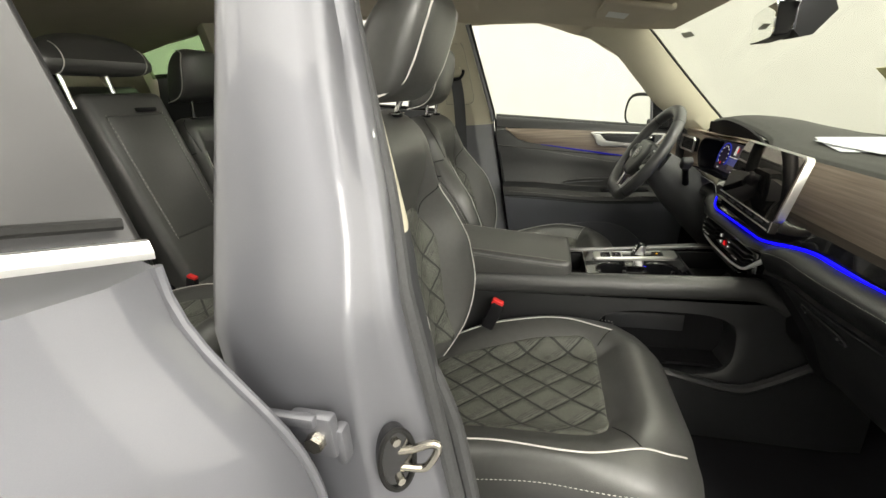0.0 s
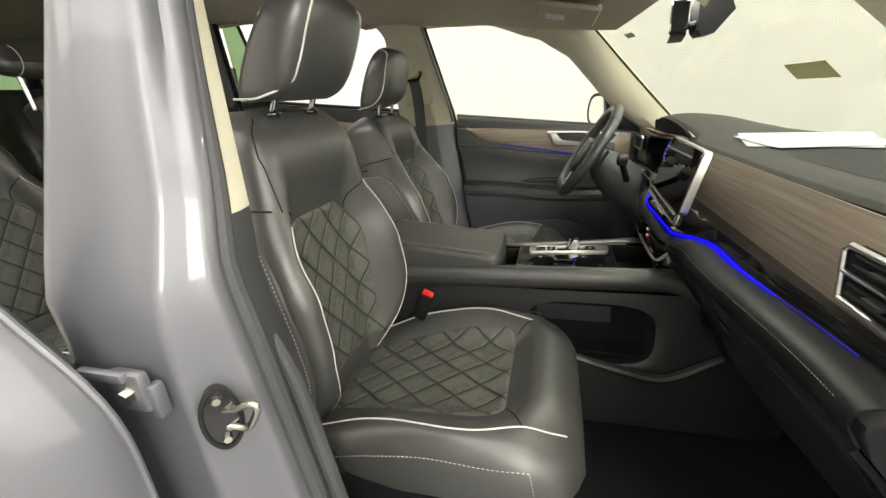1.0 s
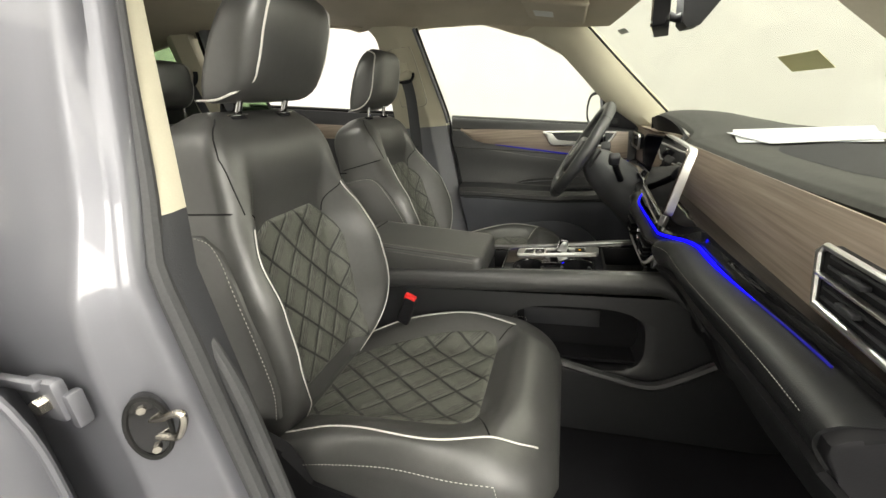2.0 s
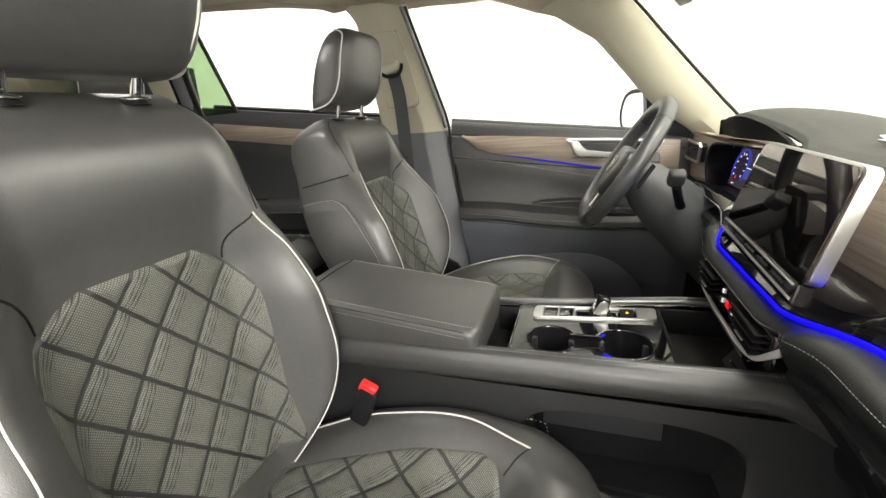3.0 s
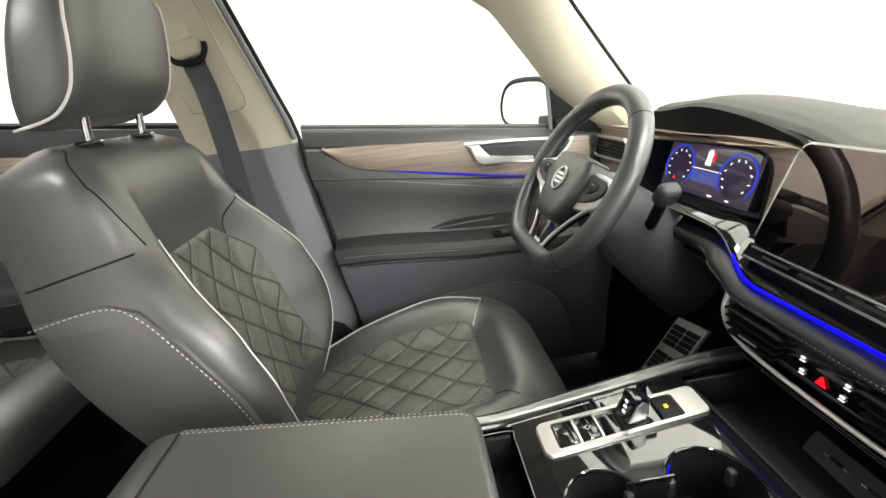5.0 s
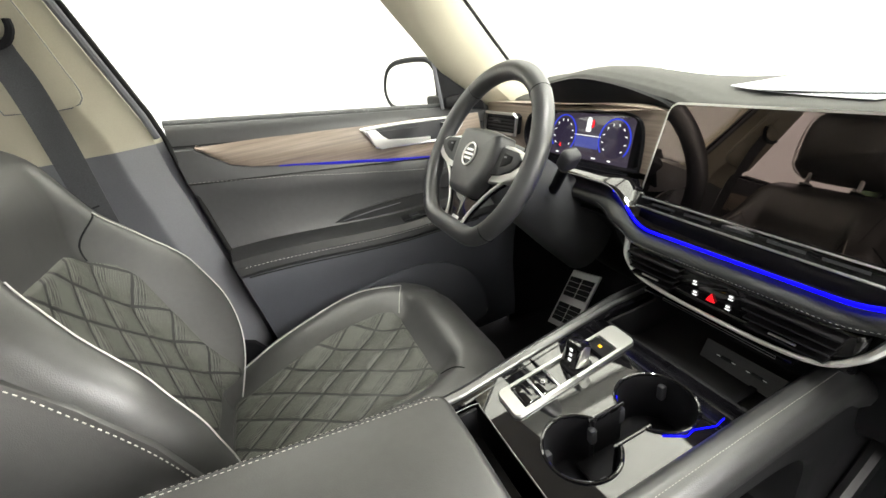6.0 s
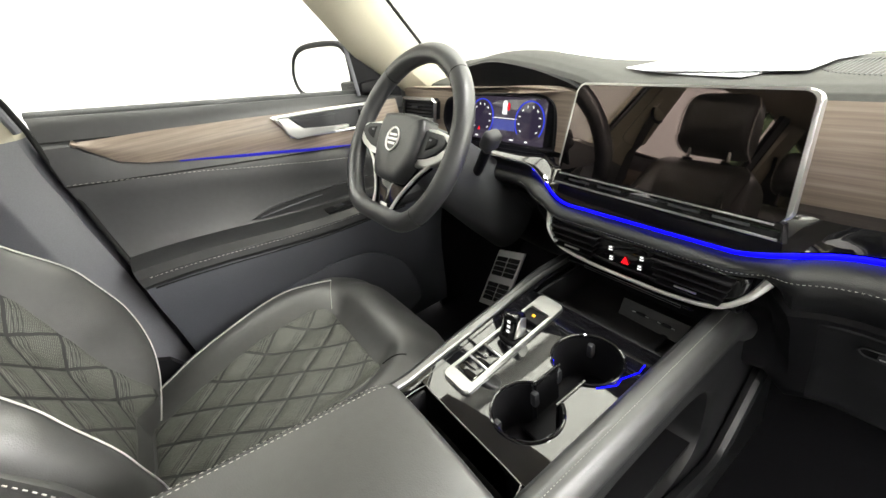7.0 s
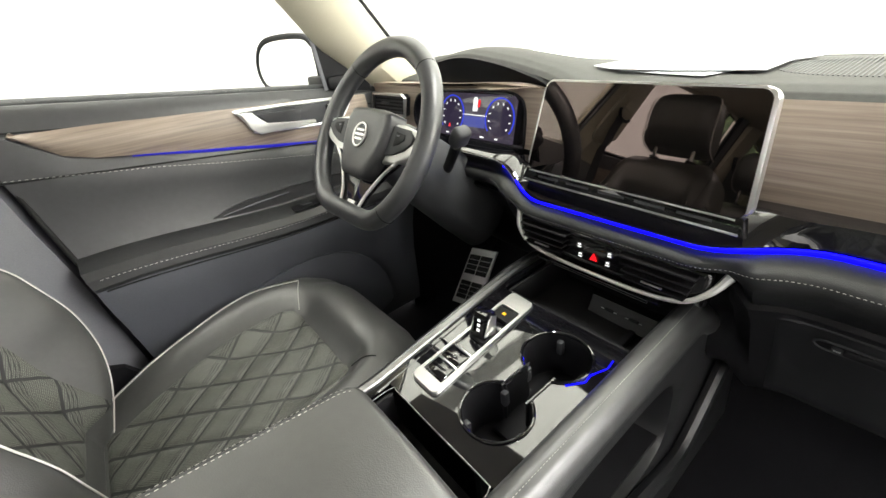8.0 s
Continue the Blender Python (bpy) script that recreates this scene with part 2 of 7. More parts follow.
def grid(f, nu, nv, uv=None, close_u=False):
    """A sheet of quads through f(u, v), u and v from 0 to 1."""
    bm = bmesh.new()
    rows = [[bm.verts.new(f(i / nu, j / nv)) for j in range(nv + 1)] for i in range(nu if close_u else nu + 1)]
    lay = bm.loops.layers.uv.new("uv") if uv else None
    for i in range(nu):
        a, b = rows[i], rows[(i + 1) % len(rows)]
        for j in range(nv):
            fc = bm.faces.new((a[j], b[j], b[j + 1], a[j + 1]))
            if lay:
                for lp, (p, q) in zip(fc.loops, ((i, j), (i + 1, j), (i + 1, j + 1), (i, j + 1))):
                    lp[lay].uv = uv(p / nu, q / nv)
    return bm


def loft(loops, caps=True, closed=True):
    """Skins a row of point loops of equal length."""
    bm = bmesh.new()
    rows = [[bm.verts.new(p) for p in lp] for lp in loops]
    n = len(rows[0])
    for a, b in zip(rows, rows[1:]):
        for j in range(n if closed else n - 1):
            k = (j + 1) % n
            bm.faces.new((a[j], b[j], b[k], a[k]))
    if caps and closed:
        bm.faces.new(rows[0])
        bm.faces.new(rows[-1][::-1])
    return bm


def thicken(bm, d):
    """Gives an open sheet a thickness."""
    bmesh.ops.recalc_face_normals(bm, faces=bm.faces)
    bmesh.ops.solidify(bm, geom=bm.faces[:], thickness=d)
    return bm


def rbox(cx, cy, cz, sx, sy, sz, bevel=0.004, segs=2, rot=None):
    bm = bmesh.new()
    m = Matrix.Translation((cx, cy, cz)) @ (rot or Matrix.Identity(4)) @ Matrix.Diagonal((sx, sy, sz, 1))
    bmesh.ops.create_cube(bm, size=1, matrix=m)
    if bevel:
        bmesh.ops.bevel(bm, geom=bm.edges[:], offset=bevel, segments=segs, affect="EDGES", profile=0.5)
    return bm


def prism(outline, place, depth, bevel=0.0, segs=2):
    """An outline of (a, b) pairs, set in space by place(a, b, c), extruded from c = 0 to depth."""
    bm = bmesh.new()
    lo = [bm.verts.new(place(a, b, 0)) for a, b in outline]
    hi = [bm.verts.new(place(a, b, depth)) for a, b in outline]
    n = len(lo)
    bm.faces.new(lo[::-1])
    top = bm.faces.new(hi)
    for i in range(n):
        bm.faces.new((lo[i], lo[(i + 1) % n], hi[(i + 1) % n], hi[i]))
    if bevel:
        bmesh.ops.bevel(bm, geom=top.edges[:], offset=bevel, segments=segs, affect="EDGES", profile=0.5)
    return bm


def pillow(outline, place, depth, r, n=6):
    """An outline raised to a depth with a broad rounded edge."""
    cx = sum(a for a, b in outline) / len(outline)
    cy = sum(b for a, b in outline) / len(outline)
    size = min(math.hypot(a - cx, b - cy) for a, b in outline)
    loops = [[place(a, b, 0) for a, b in outline]]
    for k in range(n + 1):
        t = math.pi / 2 * k / n
        s = 1 - r * (1 - math.cos(t)) / size
        loops.append([place(cx + (a - cx) * s, cy + (b - cy) * s, depth - r + r * math.sin(t)) for a, b in outline])
    for s2 in (0.6, 0.3, 0.05):
        loops.append([place(cx + (a - cx) * s * s2, cy + (b - cy) * s * s2, depth + 0.002 * (1 - s2)) for a, b in outline])
    return loft(loops)


def smooth_line(pts, n):
    """Catmull-Rom through the points."""
    pts = [Vector(p) for p in pts]
    ext = [pts[0] * 2 - pts[1], *pts, pts[-1] * 2 - pts[-2]]
    out = []
    for i in range(1, len(ext) - 2):
        p0, p1, p2, p3 = ext[i - 1:i + 3]
        for k in range(n):
            s = k / n
            out.append(0.5 * (2 * p1 + (p2 - p0) * s + (2 * p0 - 5 * p1 + 4 * p2 - p3) * s * s + (3 * p1 - p0 - 3 * p2 + p3) * s ** 3))
    return out + [pts[-1]]


def tube(pts, r, seg=8, closed=False, flat=1.0, up=None):
    """A round or flattened bar along a line."""
    pts = [Vector(p) for p in pts]
    n = len(pts)
    loops = []
    side = None
    for i, p in enumerate(pts):
        if closed:
            d = pts[(i + 1) % n] - pts[i - 1]
        else:
            d = pts[min(i + 1, n - 1)] - pts[max(i - 1, 0)]
        d = d.normalized()
        if up is not None:
            side = d.cross(Vector(up)).normalized()
        elif side is None:
            side = d.orthogonal().normalized()
        else:
            side = (side - d * side.dot(d)).normalized()
        o = side.cross(d)
        rr = r[i] if isinstance(r, (list, tuple)) else r
        loops.append([p + side * math.cos(2 * math.pi * k / seg) * rr + o * math.sin(2 * math.pi * k / seg) * rr * flat for k in range(seg)])
    if closed:
        loops.append(loops[0])
        bm = loft(loops, caps=False)
        bmesh.ops.remove_doubles(bm, verts=bm.verts, dist=1e-6)
        return bm
    return loft(loops)


def join(*bms):
    out = bmesh.new()
    for b in bms:
        me = bpy.data.meshes.new("tmp")
        b.to_mesh(me)
        b.free()
        out.from_mesh(me)
        bpy.data.meshes.remove(me)
    return out


def stitches(pts, step=0.006, r=0.0006):
    """Short thread dashes along a line."""
    pts = [Vector(p) for p in pts]
    step, r = step * 0.75, r * 0.72
    bms = bmesh.new()
    acc, a = 0.0, pts[0]
    on = True
    for p, q in zip(pts, pts[1:]):
        d = (q - p).length
        if d < 1e-9:
            continue
        k = 0.0
        while acc + (d - k) >= step:
            k += step - acc
            acc = 0.0
            b = p + (q - p) * (k / d)
            if on:
                w = (b - a).normalized()
                s = w.orthogonal().normalized() * r
                o = w.cross(s)
                ring = [[bms.verts.new(c + v) for v in (s, o, -s, -o)] for c in (a, b)]
                for j in range(4):
                    bms.faces.new((ring[0][j], ring[0][(j + 1) % 4], ring[1][(j + 1) % 4], ring[1][j]))
            on = not on
            a = b
        acc += d - k
    return bms


def lerp(table, x):
    """Smooth reading of a short table of (x, value)."""
    if x <= table[0][0]:
        return table[0][1]
    for (x0, v0), (x1, v1) in zip(table, table[1:]):
        if x <= x1:
            s = (x - x0) / (x1 - x0)
            s = s * s * (3 - 2 * s) * 0.5 + s * 0.5
            return v0 + (v1 - v0) * s
    return table[-1][1]


def flow(table, x):
    """Reading of a short table of (x, value) along one smooth curve, with no kink at its entries."""
    if x <= table[0][0]:
        return table[0][1]
    if x >= table[-1][0]:
        return table[-1][1]
    n = len(table)
    rise = [(table[i + 1][1] - table[i][1]) / (table[i + 1][0] - table[i][0]) for i in range(n - 1)]
    lean = [rise[0]] + [0.5 * (p + q) if p * q > 0 else 0.0 for p, q in zip(rise, rise[1:])] + [rise[-1]]
    for i in range(n - 1):
        x0, v0, x1, v1 = *table[i], *table[i + 1]
        if x <= x1:
            h = x1 - x0
            t = (x - x0) / h
            return v0 * (1 + 2 * t) * (1 - t) ** 2 + h * lean[i] * t * (1 - t) ** 2 + v1 * t * t * (3 - 2 * t) + h * lean[i + 1] * t * t * (t - 1)


def step(a, b, x):
    s = max(0.0, min(1.0, (x - a) / (b - a)))
    return s * s * (3 - 2 * s)


# ---- the booth ----
def booth():
    n = 64
    r, h = 5.2, 4.2
    cx, cy = -0.9, 0.0
    bm = grid(lambda u, v: (cx + r * math.cos(2 * math.pi * u), cy + r * math.sin(2 * math.pi * u), h * v), n, 4, close_u=True)
    lone("wall_round", thicken(bm, 0.1), BOOTH_WALL, "plain white curved wall of a photo booth", "wall", "structure")
    bm = bmesh.new()
    bmesh.ops.create_circle(bm, cap_ends=True, radius=r + 0.2, segments=n, matrix=Matrix.Translation((cx, cy, 0)))
    lone("floor", thicken(bm, 0.1), BOOTH_FLOOR, "pale grey booth floor under the car", "floor", "structure")
    bm = bmesh.new()
    bmesh.ops.create_circle(bm, cap_ends=True, radius=r + 0.2, segments=n, matrix=Matrix.Translation((cx, cy, h + 0.01)))
    lone("ceiling", thicken(bm, 0.1), BOOTH_WALL, "white booth ceiling", "ceiling", "structure")
    for i in range(5):
        lamp = thing("ceiling_light", (cx, -3.0 + 1.5 * i, h - 0.06), "long white ceiling light panel in a thin frame", "lamp", "booth lights")
        half = math.sqrt(4.6 ** 2 - (-3.0 + 1.5 * i) ** 2)
        part("diffuser", rbox(cx, -3.0 + 1.5 * i, h - 0.06, 2 * half, 1.22, 0.02, 0.004), PANEL, lamp, "glowing white diffuser")
        part("frame", rbox(cx, -3.0 + 1.5 * i, h - 0.03, 2 * half + 0.06, 1.28, 0.03, 0.004), BOOTH_WALL, lamp, "white metal frame")
    # Unseen panel added ahead of the car to brighten the seat fronts.
    lamp = thing("fill_panel", (3.35, 0.4, 0.0), "wide unseen fill panel added in front of the car", "lamp", "booth wall lights")
    part("diffuser", rbox(3.35, 0.4, 2.25, 0.03, 6.4, 3.0, 0.006), FILL_FRONT, lamp, "glowing face of the added front fill panel")
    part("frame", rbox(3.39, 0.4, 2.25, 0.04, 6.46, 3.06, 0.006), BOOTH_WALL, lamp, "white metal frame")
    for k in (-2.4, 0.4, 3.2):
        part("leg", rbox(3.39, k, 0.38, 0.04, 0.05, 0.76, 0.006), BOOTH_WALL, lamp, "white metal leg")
    # Second unseen panel, added on the side the wheel's shadow points to.
    turn = Matrix.Rotation(radians(-62), 4, "Z")
    lamp = thing("fill_panel", (1.45, -3.55, 0.0), "tall unseen fill panel added beside the car", "lamp", "booth wall lights")
    part("diffuser", rbox(1.45, -3.55, 2.6, 0.03, 1.5, 1.8, 0.006, rot=turn), FILL_SIDE, lamp, "glowing face of the added side fill panel")
    part("frame", rbox(1.467, -3.584, 2.6, 0.04, 1.56, 1.86, 0.006, rot=turn), BOOTH_WALL, lamp, "white metal frame")
    for k in (-0.6, 0.6):
        at = Matrix.Translation((1.467, -3.584, 0)) @ turn @ Vector((0, k, 0))
        part("leg", rbox(at.x, at.y, 0.84, 0.04, 0.05, 1.68, 0.006, rot=turn), BOOTH_WALL, lamp, "white metal leg")


booth()


# ---- the car's shell ----
def sill(x):
    return 1.37 - 0.12 * (x + 0.7)


def side(z):
    """Half width of the glass at a height."""
    return 0.745 - 0.34 * max(0.0, z - 1.36)


def roof_edge(x):
    """Height of the side windows' upper edge."""
    return lerp([(-2.6, 1.76), (-1.9, 1.835), (-1.6, 1.84), (-1.27, 1.81), (-1.0, 1.772), (-0.75, 1.73), (-0.52, 1.70), (-0.34, 1.64), (-0.184, 1.55), (-0.06, 1.42), (0.075, 1.285)], x)


def shield_x(y, z):
    """The windscreen's sheet."""
    return 0.275 + (1.463 - z) - 0.46 * y * y


def shell():
    # floor pan and carpet
    bm = grid(lambda u, v: (-2.6 + 3.2 * u, -0.78 + 1.56 * v, 0.53 + 0.16 * step(0.30, 0.6, -2.6 + 3.2 * u)), 32, 8)
    lone("floor_carpet", thicken(bm, 0.03), CARPET, "black carpet on the car's floor", "floor", "structure")
    # front bulkhead behind the pedals
    bm = grid(lambda u, v: (0.56 + 0.05 * u, -0.8 + 1.6 * v, 0.55 + 0.62 * u), 4, 4)
    lone("bulkhead", thicken(bm, 0.02), CARPET, "black carpeted footwell bulkhead", "wall", "structure")
    # headliner
    def top(u, v):
        x = -2.65 + 2.60 * u
        s = 2 * v - 1
        half = 0.60 - 0.05 * step(-0.7, 0.0, x)
        z = 1.745 + 0.10 * step(-0.75, -1.5, x) + 0.045 * (1 - s * s) - 0.10 * step(-0.8, 0.05, x) - 0.10 * step(-1.8, -2.65, x)
        return x + 0.10 * (1 - s * s) * step(-0.6, -0.05, x), s * half, z
    lone("ceiling_headliner", thicken(grid(top, 30, 16), 0.02), HEADLINER, "beige cloth headliner of the car", "ceiling", "structure")
    for sg, tag in ((1, "left"), (-1, "right")):
        # roof rail between headliner and windows
        def rail(u, v, sg=sg):
            x = -2.65 + 2.52 * u
            zt, ze = 1.745 + 0.10 * step(-0.75, -1.5, x) - 0.10 * step(-0.8, 0.05, x) - 0.10 * step(-1.8, -2.65, x), roof_edge(x)
            half = 0.60 - 0.05 * step(-0.7, 0.0, x)
            y0, y1 = half, side(ze)
            return x, sg * (y0 + (y1 - y0) * v + 0.01 * math.sin(math.pi * v)), zt + 0.004 + (ze - zt) * v ** 1.6
        lone("trim_roof_" + tag, thicken(grid(rail, 40, 8), 0.03), HEADLINER, "beige roof rail trim above the side windows", "trim", "structure")
        # A pillar
        low = [(-0.36, 1.655), (-0.24, 1.595), (-0.13, 1.48), (-0.036, 1.375), (0.075, 1.285), (0.12, 1.25)]
        high = [(-0.17, 1.70), (-0.10, 1.635), (-0.02, 1.55), (0.07, 1.455), (0.176, 1.345), (0.24, 1.27)]
        a, b = smooth_line([(x, 0, z) for x, z in low], 6), smooth_line([(x, 0, z) for x, z in high], 6)
        loops = []
        for p, q in zip(a, b):
            yp, yq = side(p.z), side(q.z) - 0.055
            P, Q = Vector((p.x, sg * yp, p.z)), Vector((q.x - 0.02, sg * yq, q.z))
            if sg < 0:   # the open door took its frame trim with it
                P = Q + Vector((0.040, -0.105, 0.020))
            M = (P + Q) / 2 + Vector((-0.012, -sg * 0.028, -0.006))
            back = Vector((0.02, sg * 0.045, 0.01))
            loops.append([P, P * 0.7 + M * 0.3 + Vector((-0.004, -sg * 0.008, 0)), M, Q * 0.7 + M * 0.3 + Vector((-0.004, -sg * 0.008, 0)), Q, Q + back, P + back])
        edge = [lp[4] + Vector((0.006, 0.0, 0.004)) for lp in loops]
        lone("trim_windscreen_seal_" + tag, tube(edge, 0.004, 6), RUBBER, "black windscreen edge seal", "trim", "structure")
        lone("trim_pillar_front_" + tag, loft(loops), BEIGE, "beige windscreen pillar trim", "trim", "structure")
    # windscreen
    def shield(u, v):
        s = (2 * v - 1)
        z = 1.22 + 0.48 * u
        y = s * (0.775 - 0.13 * u)
        return shield_x(y, z), y, z
    ob = lone("window_front", thicken(grid(shield, 12, 24), 0.005), SHIELD, "clear slightly green windscreen", "window", "structure")
    ob.visible_shadow = False


shell()


def pillar_out(z):
    """Half width of the painted door pillar."""
    return 0.905 - 0.36 * max(0.0, z - 1.28)


def pillar_front(z):
    return -0.572 - 0.135 * (z - 1.05) - 0.09 * max(0.0, z - 1.37)


def door_set(z):
    """How far the driver's door edge runs forward towards its foot."""
    return lerp([(0.8, 0.034), (1.0, 0.026), (1.2, 0.008), (1.28, 0.0)], z)


def side_structure(sg, tag):
    """Pillars, frames and sill of one side (sg 1: driver's side)."""
    # B pillar: beige above, dark below; front edge leans back as it rises
    def bf(z):
        if sg < 0:
            return -0.600 - 0.30 * (z - 1.32) if z > 1.334 else pillar_front(z) + 0.010
        return -0.705 - 0.22 * max(0, z - 1.37) + 0.06 * max(0, 1.37 - z) + door_set(z)

    def br(z):
        return -0.955 + 0.02 * (z - 1.37) + (0.165 if sg < 0 else 0)
    for name, z0, z1, m, lab in (("upper", 1.335, 1.76, BEIGE, "beige upper door pillar trim"), ("lower", 0.55, 1.335, PILLAR_GREY, "dark grey lower door pillar trim")):
        loops = []
        for i in range(25):
            z = z0 + (z1 - z0) * i / 24
            yi = side(z) - 0.028 if sg > 0 else pillar_out(z) - 0.145
            f, r = bf(z), br(z)
            if sg > 0:   # rounded window corners under the roof
                f, r = f + 0.022 * max(0.0, (z - 1.69) / 0.05) ** 2, r - 0.055 * max(0.0, (z - 1.68) / 0.08) ** 2
            pts = [(f, yi + 0.035), (f - 0.008, yi + 0.010), (f - 0.070, yi - 0.020), (f - 0.078, yi - 0.021), (f - 0.086, yi - 0.018), (r + 0.04, yi - 0.004), (r, yi + 0.01), (r, yi + 0.05), (f, yi + 0.06)]
            loops.append([(x, sg * y, z) for x, y in pts])
        lone("trim_pillar_%s_%s" % (name, tag), loft(loops), PLASTIC_GREY if sg < 0 and name == "lower" else m, lab, "trim", "structure")
    # C pillar with beige trim behind the rear door, D pillar and quarter glass
    for x0, w, nm in ((-1.90, 0.15, "rear"), (-2.45, 0.32, "tail")):
        loops = []
        for i in range(13):
            z = 0.6 + (1.86 - 0.6) * i / 12
            yi = side(z) - 0.03
            f = x0 + 0.10 * (z - 1.40)
            r = f - w
            pts = [(f, yi + 0.035), (f - 0.01, yi + 0.0), (f - 0.06, yi - 0.02), ((f + r) / 2, yi - 0.03), (r + 0.04, yi - 0.02), (r, yi + 0.01), (r, yi + 0.05), (f, yi + 0.06)]
            loops.append([(x, sg * y, z) for x, y in pts])
        lone("trim_pillar_%s_%s" % (nm, tag), loft(loops), BEIGE, "beige rear pillar trim", "trim", "structure")
    # quarter wall below the rear glass
    bm = grid(lambda u, v: (-2.75 + 0.95 * u, sg * (0.72 - 0.03 * math.sin(3 * v)), 0.55 + (1.66 - 0.55) * v), 6, 8)
    lone("wall_quarter_" + tag, thicken(bm, 0.03), PLASTIC_GREY, "dark grey plastic side wall at the cargo area", "wall", "structure")

    def pane(x0, x1, z0f, z1f):
        def f(u, v):
            x = x0 + (x1 - x0) * u
            z = z0f(x) + (z1f(x) - z0f(x)) * v
            return x, sg * (side(z) + 0.012), z
        return thicken(grid(f, 12, 6), 0.004)
    ob = lone("window_quarter_" + tag, pane(-2.6, -1.86, lambda x: 1.64, roof_edge), PRIVACY, "green tinted fixed rear quarter window", "window", "structure")
    ob.visible_shadow = False


side_structure(1, "left")
side_structure(-1, "right")

# tail wall with the rear window
bm = join(rbox(-2.72, 0, 1.05, 0.05, 1.5, 1.04, 0.01), rbox(-2.70, 0, 1.86, 0.06, 1.5, 0.10, 0.02), rbox(-2.71, 0.58, 1.69, 0.055, 0.36, 0.26, 0.01), rbox(-2.71, -0.58, 1.69, 0.055, 0.36, 0.26, 0.01))
lone("wall_tail", bm, BEIGE, "beige lined tailgate around the rear window", "wall", "structure")
bm = grid(lambda u, v: (-2.735 + 0.02 * v, -0.42 + 0.84 * u, 1.55 + 0.28 * v), 6, 3)
lone("window_tail", thicken(bm, 0.004), PRIVACY, "green tinted rear window", "window", "structure").visible_shadow = False
corner = [(0.385 * math.copysign(abs(math.cos(a)) ** 0.35, math.cos(a)), 1.69 + 0.125 * math.copysign(abs(math.sin(a)) ** 0.35, math.sin(a))) for a in [2 * math.pi * (k + 0.5) / 48 for k in range(48)]]
lone("trim_rear_window_frame", tube([(-2.69, y, z) for y, z in corner], 0.028, 10, closed=True), RUBBER, "black rear window frame", "trim", "structure")


# ---- doors on the driver's side ----
def wood_top(x):
    return sill(x) + lerp([(-0.64, -0.050), (-0.48, -0.041), (-0.29, -0.034), (-0.11, -0.026), (0.1, -0.020)], x)


def wood_low(x):
    return sill(x) + lerp([(-0.645, -0.052), (-0.62, -0.073), (-0.585, -0.095), (-0.54, -0.104), (-0.48, -0.107), (-0.32, -0.116), (-0.20, -0.123), (0.1, -0.140)], x)


def door_stitch(x):
    return sill(x) + lerp([(-0.68, -0.125), (-0.49, -0.133), (-0.30, -0.147), (-0.20, -0.154), (0.1, -0.172)], x)


def door_profile(x):
    """Inner outline of a door, from the sill down, as (y, z)."""
    s = sill(x)
    a = 1.068 - 0.03 * step(-0.65, -0.2, x)
    return [(0.80, s - 0.012), (0.775, s), (0.752, s - 0.004), (0.742, s - 0.016), (0.736, wood_top(x) + 0.003), (0.734, wood_low(x)), (0.726, wood_low(x) - 0.004), (0.7165, door_stitch(x)),
            (0.722, door_stitch(x) - 0.036), (0.722, a + 0.035), (0.712, a + 0.008), (0.68, a), (0.652, a - 0.004), (0.638, a - 0.018), (0.635, a - 0.036), (0.639, a - 0.044),
            (0.638, a - 0.060), (0.648, a - 0.10), (0.668, a - 0.16), (0.684, a - 0.25), (0.69, a - 0.40), (0.70, 0.58)]


def belt_adjuster():
    """Height adjuster cover of the driver's belt on its pillar."""
    ol = [(-0.895, 1.43), (-0.905, 1.60), (-0.902, 1.640), (-0.885, 1.655), (-0.82, 1.655), (-0.800, 1.640), (-0.780, 1.50), (-0.785, 1.43)]
    ol = [(p.x, p.y) for p in smooth_line([(a, b, 0) for a, b in ol + ol[:1]], 5)[:-1]]
    t = thing("belt_adjuster", (-0.85, 0.66, 1.47), "beige belt height adjuster cover on the pillar", "trim cover")
    part("cover", prism(ol, lambda a, b, c: (a, side(b) - 0.038 - c, b), 0.012, 0.004, 2), BEIGE, t, "beige plastic cover")
    part("cover_gap", tube([Vector((a, side(b) - 0.0475, b)) for a, b in ol], 0.0012, 5, closed=True), PILLAR_GREY, t, "fine shadow gap round the cover")
    part("slider", prism([(-0.868, 1.555), (-0.868, 1.60), (-0.83, 1.60), (-0.83, 1.555)], lambda a, b, c: (a, side(b) - 0.049 - c, b), 0.006, 0.002), BEIGE, t)


belt_adjuster()


